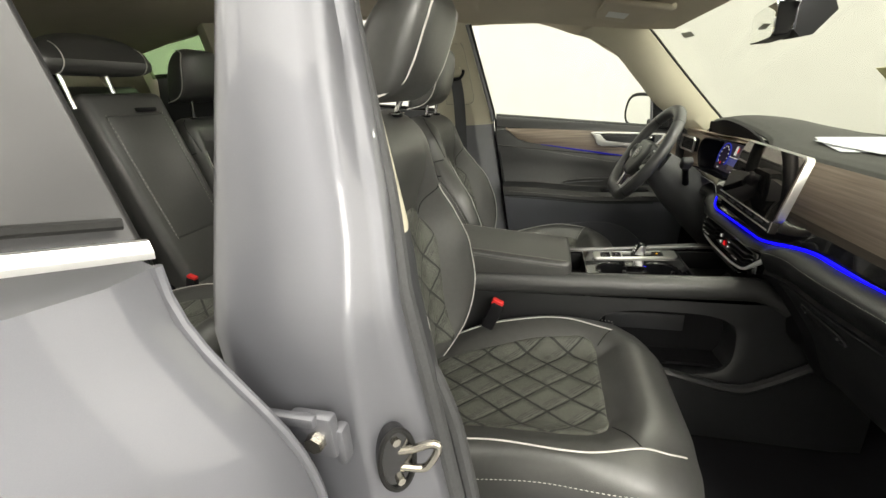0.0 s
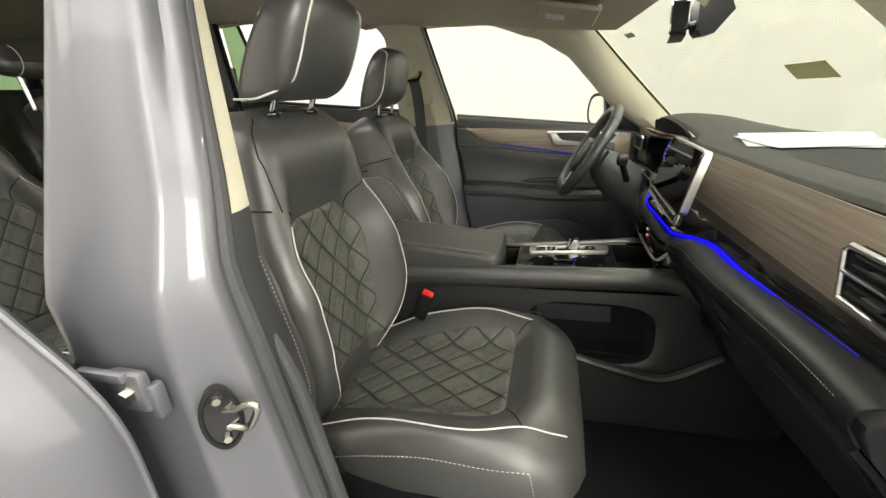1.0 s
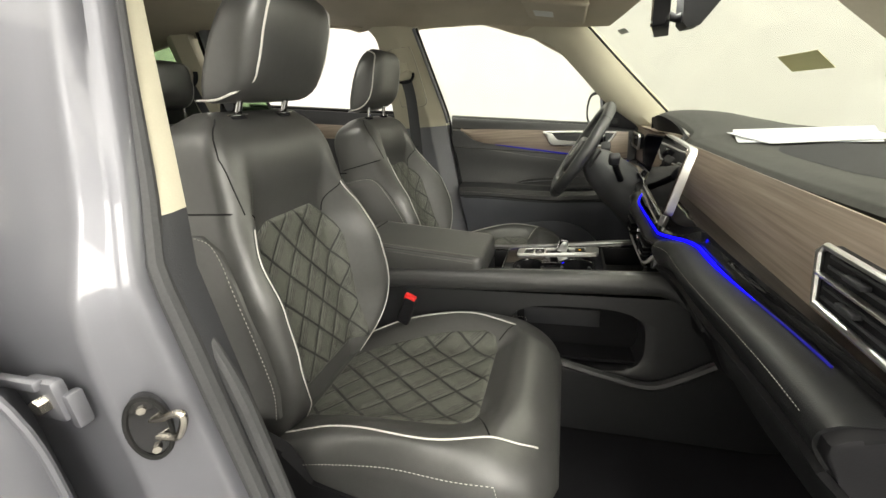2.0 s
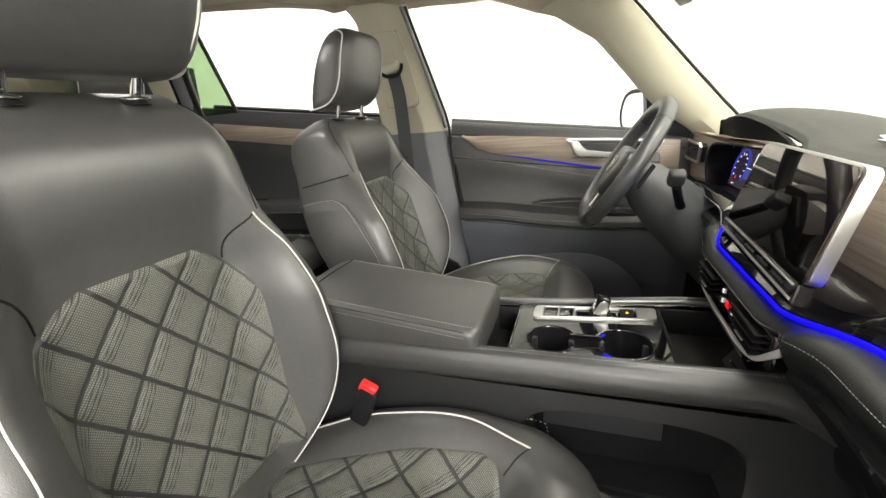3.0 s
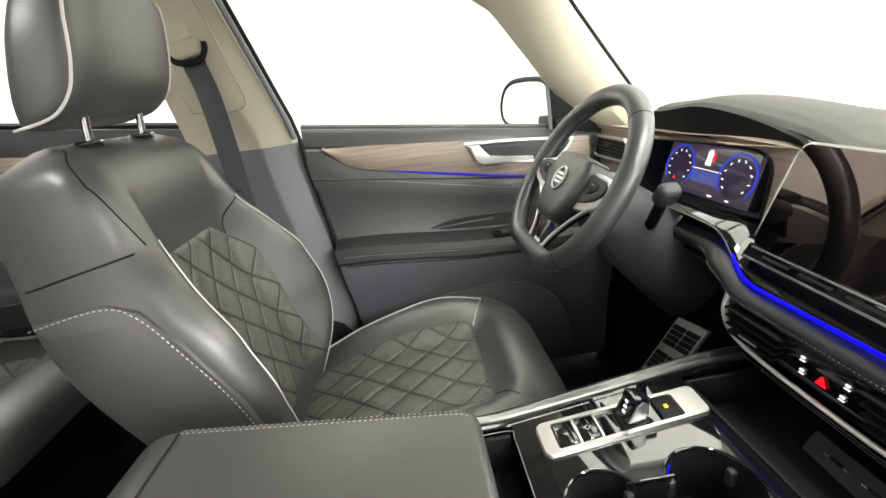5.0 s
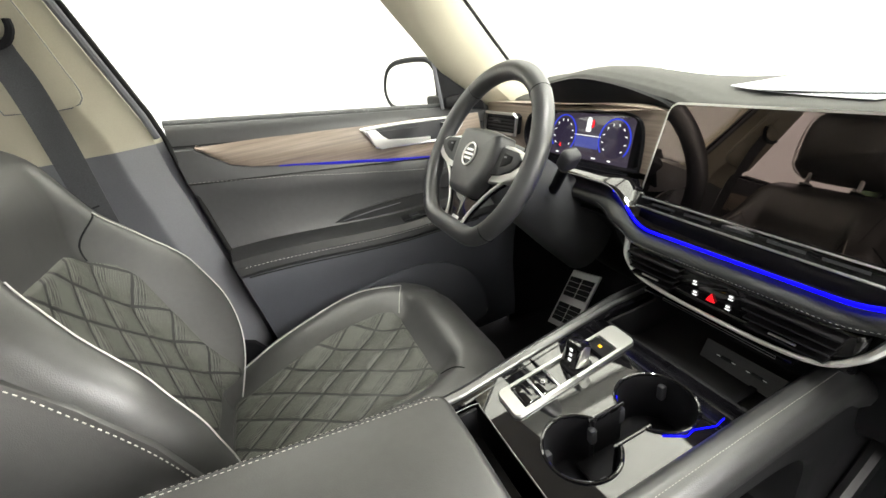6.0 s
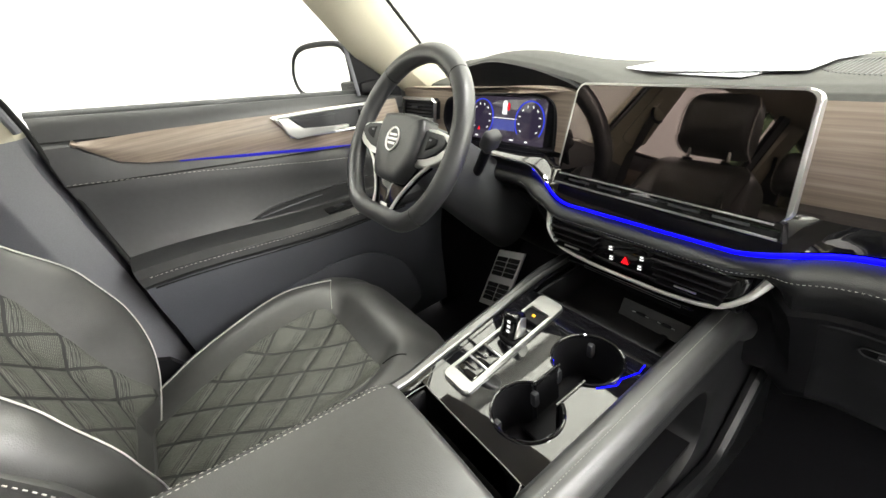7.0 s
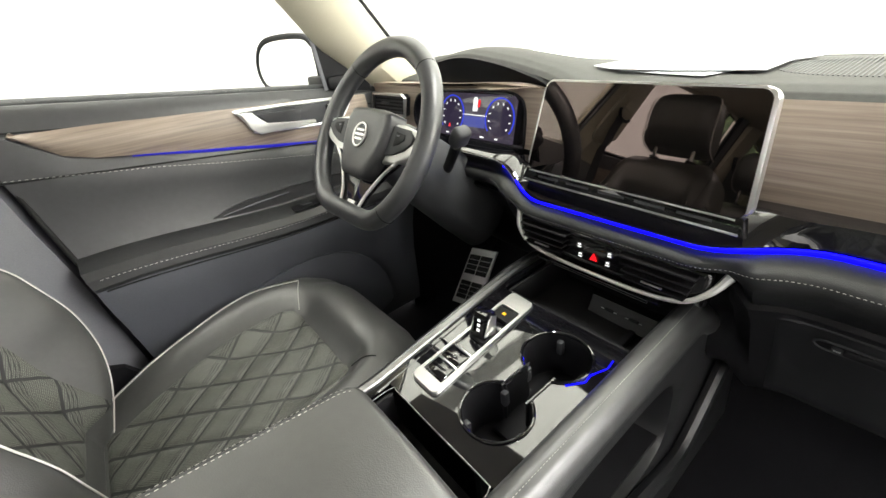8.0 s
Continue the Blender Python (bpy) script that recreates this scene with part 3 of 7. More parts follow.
def front_door():
    d = thing("front_door", (-0.3, 0.74, 0.58), "closed black leather front door with wood inlay and blue light strip", "car door")
    x0, x1, n = -0.688, 0.10, 40
    loops, arm, lower = [], [], []
    for i in range(n + 1):
        x = x0 + (x1 - x0) * i / n
        back = (1 - i / n) ** 2   # the rear edge runs forward as it goes down
        pr = [(x + back * lerp([(0.8, 0.062), (1.0, 0.046), (1.2, 0.012), (1.28, 0.0)], z), y, z) for y, z in door_profile(x)]
        loops.append(pr[:11] + [(pr[10][0], 0.83, pr[10][2]), (x, 0.83, sill(x) - 0.02)])
        arm.append(pr[10:16] + [(pr[15][0], 0.83, pr[15][2]), (pr[10][0], 0.83, pr[10][2])])
        lower.append(pr[15:] + [(pr[-1][0], 0.83, 0.58), (pr[15][0], 0.83, pr[15][2])])
    part("door_panel", loft(loops), DOOR_SOFT, d, "black leather-wrapped door panel")
    part("armrest", loft(arm), ARM_SOFT, d, "black leather door armrest")
    part("lower_panel", loft(lower), DOOR_PLASTIC, d, "blue-grey plastic lower door panel")

    # wood inlay: a blade shape that tapers to a point at its rear
    def inlay(u, v):
        x = -0.645 + 0.70 * u
        zt, zb = wood_top(x), wood_low(x)
        bulge = 0.008 * math.sin(math.pi * v)
        return x, 0.734 - bulge - 0.004 * v, zt + (zb - zt) * v
    part("wood_inlay", thicken(grid(inlay, 50, 8), 0.008), WOOD_X, d, "brown wood inlay blade")
    pts = [(x, 0.7245, wood_low(x) - 0.001) for x in [-0.49 + 0.56 * i / 24 for i in range(25)]]
    part("light_strip", tube(pts, [0.0012 + 0.0022 * min(1.0, i / 6) for i in range(25)], 8), LED_DIM, d, "blue glowing light strip")
    pts = [(x, 0.7150, door_stitch(x) + 0.001) for x in [-0.68 + 0.72 * i / 30 for i in range(31)]]
    part("stitching", stitches(pts), THREAD, d, "pale stitched seam")
    pts = [(x, 0.6355, 1.068 - 0.03 * step(-0.65, -0.2, x) - 0.02) for x in [-0.628 + 0.558 * i / 30 for i in range(31)]]
    part("stitching", stitches(pts), THREAD, d, "pale stitched armrest seam")
    pts = [(x, 0.6375, 1.068 - 0.03 * step(-0.65, -0.2, x) - 0.046) for x in [-0.628 + 0.60 * i / 30 for i in range(31)]]
    part("seam", tube(pts, 0.0020, 5), RUBBER, d, "dark joint below the armrest")
    cup = smooth_line([(-0.41, 1.066, 0), (-0.35, 1.080, 0), (-0.24, 1.085, 0), (-0.06, 1.078, 0), (-0.04, 1.052, 0), (-0.24, 1.052, 0), (-0.36, 1.056, 0)], 4)
    part("pull_cup", prism([(p.x, p.y) for p in cup], lambda a, b, c: (a, 0.7235 - c, b), 0.010, 0.004), ARM_SOFT, d, "black pull cup above the armrest")
    part("cup_edge", tube([(-0.38, 0.7130, 1.067), (-0.30, 0.7125, 1.072), (-0.22, 0.7130, 1.073)], [0.001, 0.002, 0.001], 6), PILLAR_GREY, d, "grey cup edge")
    pts = [(x, 0.7355, sill(x) - 0.0465) for x in [-0.688 + 0.76 * i / 30 for i in range(31)]]
    part("cap_line", tube(pts, 0.0016, 5), RUBBER, d, "dark joint below the door cap")
    pts = [(x, 0.7165, sill(x) - 0.1275) for x in [-0.685 + 0.74 * i / 30 for i in range(31)]]
    part("seam", tube(pts, 0.0018, 5), RUBBER, d, "dark sewn groove")
    # inner handle: bright lever in a dark cup with a bright rim
    zc = 1.245
    out = [(-0.275, 0.03), (-0.26, 0.033), (-0.02, 0.018), (0.0, 0.008), (-0.03, -0.028), (-0.06, -0.034), (-0.235, -0.018), (-0.25, -0.008)]
    part("handle_cup", prism(out, lambda a, b, c: (a, 0.727 - c, zc + b), 0.006, 0.002), PLASTIC_GREY, d, "dark grey handle cup")
    rim = smooth_line([(a, 0.72, zc + b) for a, b in out + [out[0]]], 5)
    part("handle_rim", tube(rim, 0.0035, 6), SATIN, d, "satin chrome rim")
    lever = [(-0.272, 1.274), (-0.246, 1.272), (-0.222, 1.240), (-0.105, 1.228), (-0.105, 1.220), (-0.240, 1.222), (-0.258, 1.236)]
    part("door_handle", prism(lever, lambda a, b, c: (a, 0.724 - c - 0.004 * (a + 0.27) / 0.16, b), 0.014, 0.004, 2), SATIN, d, "satin chrome door lever")
    part("lever_pad", prism([(-0.236, 1.266), (-0.13, 1.258), (-0.14, 1.234), (-0.216, 1.242)], lambda a, b, c: (a, 0.721 - c, b), 0.005, 0.002), PLASTIC_GREY, d, "grey lever pad")
    part("lock_buttons", rbox(-0.05, 0.718, 1.24, 0.035, 0.012, 0.032, 0.003), GLOSS, d, "black lock buttons")
    # switch panel on the armrest
    part("switch_panel", rbox(-0.14, 0.676, 1.039, 0.19, 0.040, 0.006, 0.002), PLASTIC, d, "black window switch panel")
    for i in range(3):
        part("window_switch", rbox(-0.20 + 0.045 * i, 0.671, 1.044, 0.026, 0.022, 0.006, 0.002), PLASTIC_GREY, d)
    # map pocket
    pk = [(-0.60, 0.74), (-0.57, 0.80), (-0.48, 0.85), (-0.36, 0.89), (-0.22, 0.90), (-0.12, 0.87), (-0.05, 0.80), (-0.02, 0.70), (-0.05, 0.64), (-0.30, 0.62), (-0.56, 0.62), (-0.60, 0.66)]
    pk = [(p.x, p.y) for p in smooth_line([(a, b, 0) for a, b in pk + pk[:1]], 4)[:-1]]
    part("map_pocket", prism(pk, lambda a, b, c: (a, 0.688 - c, b), 0.03, 0.012, 3), DOOR_PLASTIC, d, "dark grey plastic map pocket")
    # frame above the sill: mirror sail and window seal
    pts = [(x, 0.764, sill(x) - 0.001) for x in [-0.69 + 0.78 * i / 20 for i in range(21)]]
    part("window_seal", tube(pts, 0.010, 10, flat=0.6), PLASTIC_GREY, d, "dark grey window seal")
    sail = [(-0.042, 1.286), (-0.056, 1.432), (-0.046, 1.428), (0.018, 1.362), (0.082, 1.280), (0.082, 1.262)]
    part("mirror_sail", prism(sail, lambda a, b, c: (a, 0.755 - c, b), 0.014, 0.003), PLASTIC, d, "black mirror sail triangle")
    part("sail_edge", tube([(-0.044, 0.744, 1.284), (-0.058, 0.738, 1.432)], 0.005, 8), PILLAR_GREY, d, "grey window guide beside the sail")

    def w(u, v):
        x = -0.74 + 0.80 * u
        z0, z1 = sill(x) - 0.01, max(sill(x), roof_edge(x) + 0.01)
        z = z0 + (z1 - z0) * v
        return x, side(z) + 0.014, z
    part("window_pane", thicken(grid(w, 16, 6), 0.004), CLEAR, d, "clear side window").visible_shadow = False
    # door frame seal along pillar
    pts = [(-0.70 - 0.22 * max(0, z - 1.37) + 0.06 * max(0, 1.37 - z) + 0.008 + door_set(z), side(z) - 0.018 - 0.022 * step(1.25, 1.0, z), z) for z in [0.6 + 1.12 * i / 24 for i in range(25)]]
    part("door_seal", tube(pts, 0.005, 8), RUBBER, d, "black rubber door seal")
    part("frame_strip", tube([Vector(p) + Vector((-0.011, -0.006, 0)) for p in pts if p[2] > 1.345], 0.007, 8), PILLAR_GREY, d, "pale grey window frame edge")
    part("door_jamb", tube([Vector(p) + Vector((0.012, 0.05, 0)) for p in pts if p[2] < 1.32], 0.026, 8), RUBBER, d, "black door jamb")
    return d


front_door()


def rear_door_left():
    d = thing("rear_door", (-1.3, 0.74, 0.58), "closed dark rear door with wood strip and lowered window", "car door")
    x0, x1, n = -1.925, -0.955, 26
    loops = []
    for i in range(n + 1):
        x = x0 + (x1 - x0) * i / n
        s, a = sill(x), 1.09
        pr = [(0.80, s - 0.012), (0.775, s), (0.752, s - 0.004), (0.742, s - 0.03), (0.736, s - 0.058), (0.73, s - 0.13), (0.716, s - 0.17), (0.722, s - 0.20),
              (0.722, a + 0.035), (0.712, a + 0.008), (0.68, a), (0.652, a - 0.004), (0.638, a - 0.018), (0.634, a - 0.04), (0.66, a - 0.075), (0.684, a - 0.13), (0.69, 0.58), (0.83, 0.58), (0.83, s - 0.02)]
        loops.append([(x, y, z) for y, z in pr])
    part("door_panel", loft(loops), PLASTIC_GREY, d, "dark grey door panel")
    part("wood_inlay", thicken(grid(lambda u, v: (-1.78 + 0.80 * u, 0.733 - 0.006 * math.sin(math.pi * v), sill(-1.78 + 0.80 * u) - 0.065 - 0.065 * v), 24, 6), 0.006), WOOD_X, d, "brown wood inlay strip")
    pts = [(x, 0.757, sill(x) + 0.006) for x in [-1.78 + 0.82 * i / 20 for i in range(21)]]
    part("window_seal", tube(pts, 0.008, 6), RUBBER, d, "black window seal")
    # fixed green quarter glass behind a sloping divider
    def q(u, v):
        z = 1.47 + 0.36 * v
        x = -1.80 + 0.08 * v + (0.18 - 0.10 * v) * u
        return x, side(z) + 0.008, z
    part("quarter_pane", thicken(grid(q, 4, 8), 0.004), PRIVACY, d, "green tinted fixed quarter glass").visible_shadow = False
    pts = [(-1.62 - 0.02 * v, side(1.47 + 0.37 * v) + 0.006, 1.47 + 0.37 * v) for v in [i / 8 for i in range(9)]]
    part("divider_bar", tube(pts, 0.008, 8), RUBBER, d, "black sloping window divider")
    for dx, r, m, nm, lab in ((-0.052, 0.032, PILLAR_GREY, "frame", "dark grey window frame"), (-0.012, 0.011, RUBBER, "frame_seal", "black inner seal"), (-0.090, 0.012, RUBBER, "frame_seal", "black outer seal")):
        pts = [(-1.80 + 0.08 * v + dx, side(1.44 + 0.42 * v) - 0.012, 1.44 + 0.42 * v) for v in [i / 8 for i in range(9)]]
        part(nm, tube(pts, r, 10, flat=0.6 if r > 0.02 else 1.0, up=(0, 1, 0)), m, d, lab)
    # pale edge seal down the rear of the door, leaf-shaped pocket rim and pull
    pts = smooth_line([(-1.86, 0.715, 1.36), (-1.79, 0.705, 1.20), (-1.735, 0.69, 0.88)], 8)
    part("edge_seal", tube(pts, 0.010, 8), PILLAR_GREY, d, "grey door edge seal")
    pts = [(x, 0.632, 1.055) for x in [-1.78 + 0.80 * i / 30 for i in range(31)]]
    part("stitching", stitches(pts), THREAD, d, "pale armrest stitching")
    pts = smooth_line([(-1.69, 0.672, 1.035), (-1.64, 0.668, 0.985), (-1.55, 0.665, 0.955), (-1.45, 0.665, 0.945), (-1.30, 0.665, 0.945)], 6)
    part("pocket_rim", tube(pts, 0.005, 6), PILLAR_GREY, d, "grey pocket rim")
    part("door_pull", tube([(-1.60, 0.664, 1.03), (-1.53, 0.660, 0.97)], 0.008, 8), PILLAR_GREY, d, "satin door pull")
    part("map_pocket", prism([(-1.55, 0.86), (-1.52, 0.97), (-1.1, 0.97), (-1.05, 0.90), (-1.05, 0.70), (-1.5, 0.70)], lambda a, b, c: (a, 0.695 - c, b), 0.03, 0.012, 3), PLASTIC, d, "black map pocket")
    return d


rear_door_left()


def door_mirror():
    m = thing("door_mirror", (-0.02, 0.86, 1.28), "silver-grey door mirror outside the driver's window", "wing mirror")
    out = [(0.81, 1.385), (0.85, 1.412), (0.985, 1.416), (1.05, 1.398), (1.082, 1.355), (1.085, 1.318), (1.065, 1.290), (1.01, 1.275), (0.92, 1.266), (0.83, 1.272), (0.81, 1.32)]
    out = [(p.x, p.y) for p in smooth_line([(a, b, 0) for a, b in out + out[:1]], 5)[:-1]]

    def ring(s, x):
        cx, cz = 0.93, 1.352
        return [(x + (1.08 - a) * 0.25, cx + (a - cx) * s, cz + (b - cz) * s) for a, b in out]
    part("housing", loft([ring(0.9, -0.085), ring(1.0, -0.08), ring(1.06, -0.05), ring(1.05, 0.0), ring(0.9, 0.07), ring(0.5, 0.11)]), PAINT, m, "silver-grey painted housing")
    part("rim", tube([Vector(p) for p in ring(0.985, -0.088)], 0.008, 8, closed=True), PLASTIC, m, "black rim")
    bm = bmesh.new()
    bm.faces.new([bm.verts.new(p) for p in ring(0.93, -0.0875)])
    part("mirror_pane", thicken(bm, 0.002), MIRROR, m, "mirror glass")
    part("arm", rbox(-0.01, 0.80, 1.30, 0.06, 0.14, 0.03, 0.01), PLASTIC, m, "black mirror foot")


door_mirror()


# ---- seats ----
def quilt(u, v):
    """Depth of the sewn lines at a place of a seat centre, in metres."""
    d = 1.0
    for a in (u + 1.25 * v, u - 1.25 * v):
        k = a / 0.1
        d = min(d, abs(k - math.floor(k) - 0.5) * 0.1)
    return 0.0040 * (1 - math.exp(-(d / 0.012) ** 2))


def panel_edge(u, v, lu, lv, soft):
    """0 at a panel's rim, 1 past a soft margin given in metres."""
    return max(0.0, min(1.0, min(u, 1 - u) * lu / soft, min(v, 1 - v) * lv / soft))


def seat(name, yc, rec, dx, label, group, drop=0.01, rise=0.0):
    """A car seat; rec leans its back further rearward by degrees, dx moves it along the car."""
    s = thing(name, (-0.47 + dx, yc, 0.56), label, "car seat", group)
    PIV = Vector((-0.72, 0, 0.83))
    turn = Matrix.Rotation(radians(-rec), 4, "Y")

    def C(x, dy, z):
        return Vector((x + dx, yc + dy, z + rise))

    def B(x, dy, z):
        p = turn @ (Vector((x, 0, z)) - PIV) + PIV
        return Vector((p.x + dx, yc + dy, p.z + rise))

    # cushion
    zc = lambda x: flow([(-0.78, 0.80), (-0.74, 0.81), (-0.61, 0.862), (-0.476, 0.892), (-0.365, 0.902), (-0.296, 0.908), (-0.25, 0.896), (-0.22, 0.880), (-0.20, 0.860), (-0.19, 0.842), (-0.183, 0.80)], x)
    dep = lambda x: flow([(-0.76, 0.012), (-0.60, 0.046), (-0.476, 0.060), (-0.36, 0.056), (-0.32, 0.042), (-0.28, 0.010), (-0.25, 0.0)], x)
    crest = lambda x: flow([(-0.76, 0.19), (-0.55, 0.205), (-0.40, 0.20), (-0.30, 0.165), (-0.24, 0.15), (-0.185, 0.12)], x)
    wid = lambda x: flow([(-0.76, 0.235), (-0.6, 0.255), (-0.35, 0.258), (-0.25, 0.245), (-0.205, 0.215), (-0.185, 0.17)], x)
    low = lambda x: flow([(-0.78, 0.735), (-0.45, 0.765), (-0.3, 0.778), (-0.2, 0.79)], x)

    crest0, wid0 = crest, wid
    outer = math.copysign(1, yc)

    def crest(x, sg=0):
        return crest0(x) + (0.036 * step(-0.62, -0.32, x) if sg == outer else 0)

    def wid(x, sg=0):
        return wid0(x) + (0.014 * step(-0.5, -0.3, x) if sg == outer else 0)

    def top(x, dy):
        sd = math.copysign(1, dy)
        a, c, w = abs(dy), crest(x, sd), wid(x, sd)
        z0 = zc(x) - dep(x)
        z1 = zc(x) - 0.018 * step(-0.42, -0.24, x) * step(0.07, 0.18, a)
        if a <= c:
            return z0 + (z1 - z0) * step(0.10, c, a)
        q = min(1.0, (a - c) / (w - c))
        h = min(0.07, max(0.002, z1 - low(x) - 0.005))
        return z1 - h * (1 - math.sqrt(max(0.0, 1 - q ** 2.2)))
    wi = lambda x: flow([(-0.735, 0.12), (-0.6, 0.142), (-0.45, 0.160), (-0.39, 0.160), (-0.355, 0.150), (-0.338, 0.128), (-0.332, 0.095)], x)
    X0, X1 = -0.735, -0.332
    loops = []
    xs = [-0.78 + 0.5 * i / 48 for i in range(49)] + [-0.265, -0.25, -0.235, -0.222, -0.21, -0.20, -0.192, -0.187, -0.185]
    for x in xs:
        wl, wr = wid(x, -1), wid(x, 1)
        dys = [(wl if i < 0 else wr) * math.sin(math.pi / 2 * (i / 34)) for i in range(-34, 35)]
        loop = [C(x, -wl, low(x))] + [C(x, d, top(x, d) - 0.012 * step(wi(x) - 0.012, wi(x) - 0.024, abs(d)) * step(X0 + 0.012, X0 + 0.024, x) * step(X1 - 0.012, X1 - 0.024, x)) for d in dys] + [C(x, wr, low(x))]
        loops.append(loop)
    part("cushion", loft(loops), LEATHER, s, "black leather seat cushion")
    # front edge band and lower valance
    loops = []
    for x in xs[2:]:
        w = wid(x) - 0.022
        loops.append([C(x - 0.03, -w, 0.60), C(x - 0.03, -w, low(x) + 0.012), C(x - 0.03, w, low(x) + 0.012), C(x - 0.03, w, 0.60)])
    part("valance", loft(loops), PLASTIC, s, "black plastic seat valance")
    # quilted centre

    def ins(u, v):
        x = X0 + (X1 - X0) * u
        dy = wi(x) * (2 * v - 1)
        e1, e2 = panel_edge(u, v, X1 - X0, 2 * wi(x), 0.010), panel_edge(u, v, X1 - X0, 2 * wi(x), 0.026)
        return C(x, dy, top(x, dy) - 0.003 + 0.0075 * e1 + quilt(x, dy) * e2)
    part("quilted_centre", grid(ins, 100, 64, uv=lambda u, v: (X0 + (X1 - X0) * u, wi(X0 + (X1 - X0) * u) * (2 * v - 1))), MESHY, s, "quilted perforated leather centre", sharp=0)
    for sg in (-1, 1):
        pts = [C(x, sg * crest(x, sg), top(x, sg * crest(x, sg)) + 0.0018) for x in [-0.745 + ((0.525 if yc < 0 else 0.449) if sg * yc > 0 else 0.449 if yc < 0 or dx else 0.33) * i / 60 for i in range(61)]]
        part("piping", tube(pts, 0.0016, 6), PIPING, s, "pale grey piping")
        q0 = crest(-0.296, sg)
        pts = [C(-0.296 - 0.036 * k / 8, sg * (q0 + (0.128 - q0) * k / 8), top(-0.296 - 0.036 * k / 8, sg * (q0 + (0.128 - q0) * k / 8)) + 0.0006) for k in range(9)]
        if yc > 0 and sg > 0:
            part("piping", tube(pts, 0.0009, 5), PIPING, s, "thin pale seam across the cushion's edge")
        else:
            part("seam", tube(pts, 0.0013, 5), RUBBER, s)
        pts = [C(x, sg * (wid(x, sg) + 0.0008), zc(x) - 0.040) for x in [-0.70 + 0.42 * i / 30 for i in range(31)]]
        pts += [C(-0.272, sg * (wid(-0.272, sg) + 0.001), 0.815), C(-0.269, sg * (wid(-0.269, sg) + 0.001), 0.79)]
        part("stitching", stitches(pts, 0.0055, 0.0009), THREAD, s, "pale stitched seam")

    # backrest
    xf = lambda z: flow([(0.76, -0.745), (0.85, -0.742), (1.0, -0.752), (1.15, -0.765), (1.25, -0.754), (1.31, -0.732), (1.36, -0.727), (1.42, -0.755), (1.445, -0.79)], z)
    bol = lambda z: flow([(0.78, 0.005), (0.90, 0.080), (1.0, 0.108), (1.10, 0.110), (1.2, 0.074), (1.31, 0.014), (1.37, 0.0)], z)
    cb = lambda z: flow([(0.78, 0.120), (0.85, 0.148), (0.92, 0.184), (1.0, 0.202), (1.12, 0.198), (1.20, 0.188 if yc < 0 and not dx else 0.175), (1.27, 0.152 if yc < 0 and not dx else 0.145), (1.40, 0.125)], z)
    wb = lambda z: flow([(0.78, 0.215), (0.95, 0.240), (1.12, 0.238), (1.22, 0.215), (1.29, 0.190), (1.36, 0.178), (1.41, 0.158), (1.445, 0.115)], z)
    xr = lambda z: flow([(0.76, -0.80), (1.0, -0.855), (1.2, -0.900), (1.34, -0.905), (1.40, -0.895), (1.43, -0.875), (1.445, -0.845)], z)

    def front(z, dy):
        a, c, w = abs(dy), cb(z), wb(z)
        x = xf(z) + bol(z) * step(0.11, c, min(a, c))
        if a > c:
            q = min(1.0, (a - c) / (w - c))
            h = min(flow([(1.12, 0.060), (1.28, 0.04)], z), (x - xr(z)) * 0.55)
            x -= h * (1 - math.sqrt(max(0.0, 1 - q ** 2.2)))
        return x
    wbi = lambda z: flow([(0.84, 0.145), (1.0, 0.148), (1.10, 0.150), (1.16, 0.146), (1.195, 0.130), (1.226, 0.092), (1.238, 0.070)], z)
    Z0, Z1 = 0.84, 1.238
    loops = []
    mate = yc < 0 and not dx   # the passenger's seat
    zt = lambda z: z if z < 1.36 else 1.36 + (z - 1.36) * (1.0 if mate else 0.84)
    zs = [0.76 + 0.56 * i / 52 for i in range(53)] + [1.34, 1.36, 1.38, 1.395, 1.41, 1.42, 1.43, 1.438, 1.445]
    for z in zs:
        w = wb(z)
        dys = [w * math.sin(math.pi / 2 * (i / 34)) for i in range(-34, 35)]
        loop = [B(front(z, d) - 0.012 * step(wbi(z) - 0.012, wbi(z) - 0.024, abs(d)) * step(Z0 + 0.012, Z0 + 0.024, z) * step(Z1 - 0.012, Z1 - 0.024, z), d, zt(z)) for d in dys]
        r, q = xr(z), zt(z)
        loop += [B(r + 0.030, w, q), B(r + 0.012, w - 0.012, q), B(r, w - 0.04, q), B(r, 0, q), B(r, -w + 0.04, q), B(r + 0.012, -w + 0.012, q), B(r + 0.030, -w, q)]
        loops.append(loop)
    part("backrest", loft(loops), LEATHER, s, "black leather backrest")

    def along(z, dy):
        """Width along the padded surface from the seat's middle."""
        a = abs(dy)
        if a <= 0.108:
            return dy
        got, x0 = 0.108, front(z, 0.108)
        for k in range(1, 5):
            x1 = front(z, 0.108 + (a - 0.108) * k / 4)
            got += math.hypot((a - 0.108) / 4, x1 - x0)
            x0 = x1
        return math.copysign(got, dy)

    def insb(u, v):
        z = Z0 + (Z1 - Z0) * u
        dy = wbi(z) * (2 * v - 1)
        e1, e2 = panel_edge(u, v, Z1 - Z0, 2 * wbi(z), 0.010), panel_edge(u, v, Z1 - Z0, 2 * wbi(z), 0.026)
        return B(front(z, dy) - 0.003 + 0.0075 * e1 + quilt(z, along(z, dy)) * e2, dy, z)
    part("quilted_back", grid(insb, 100, 64, uv=lambda u, v: (Z0 + (Z1 - Z0) * u, along(Z0 + (Z1 - Z0) * u, wbi(Z0 + (Z1 - Z0) * u) * (2 * v - 1)))), MESHY, s, "quilted perforated leather back panel", sharp=0)
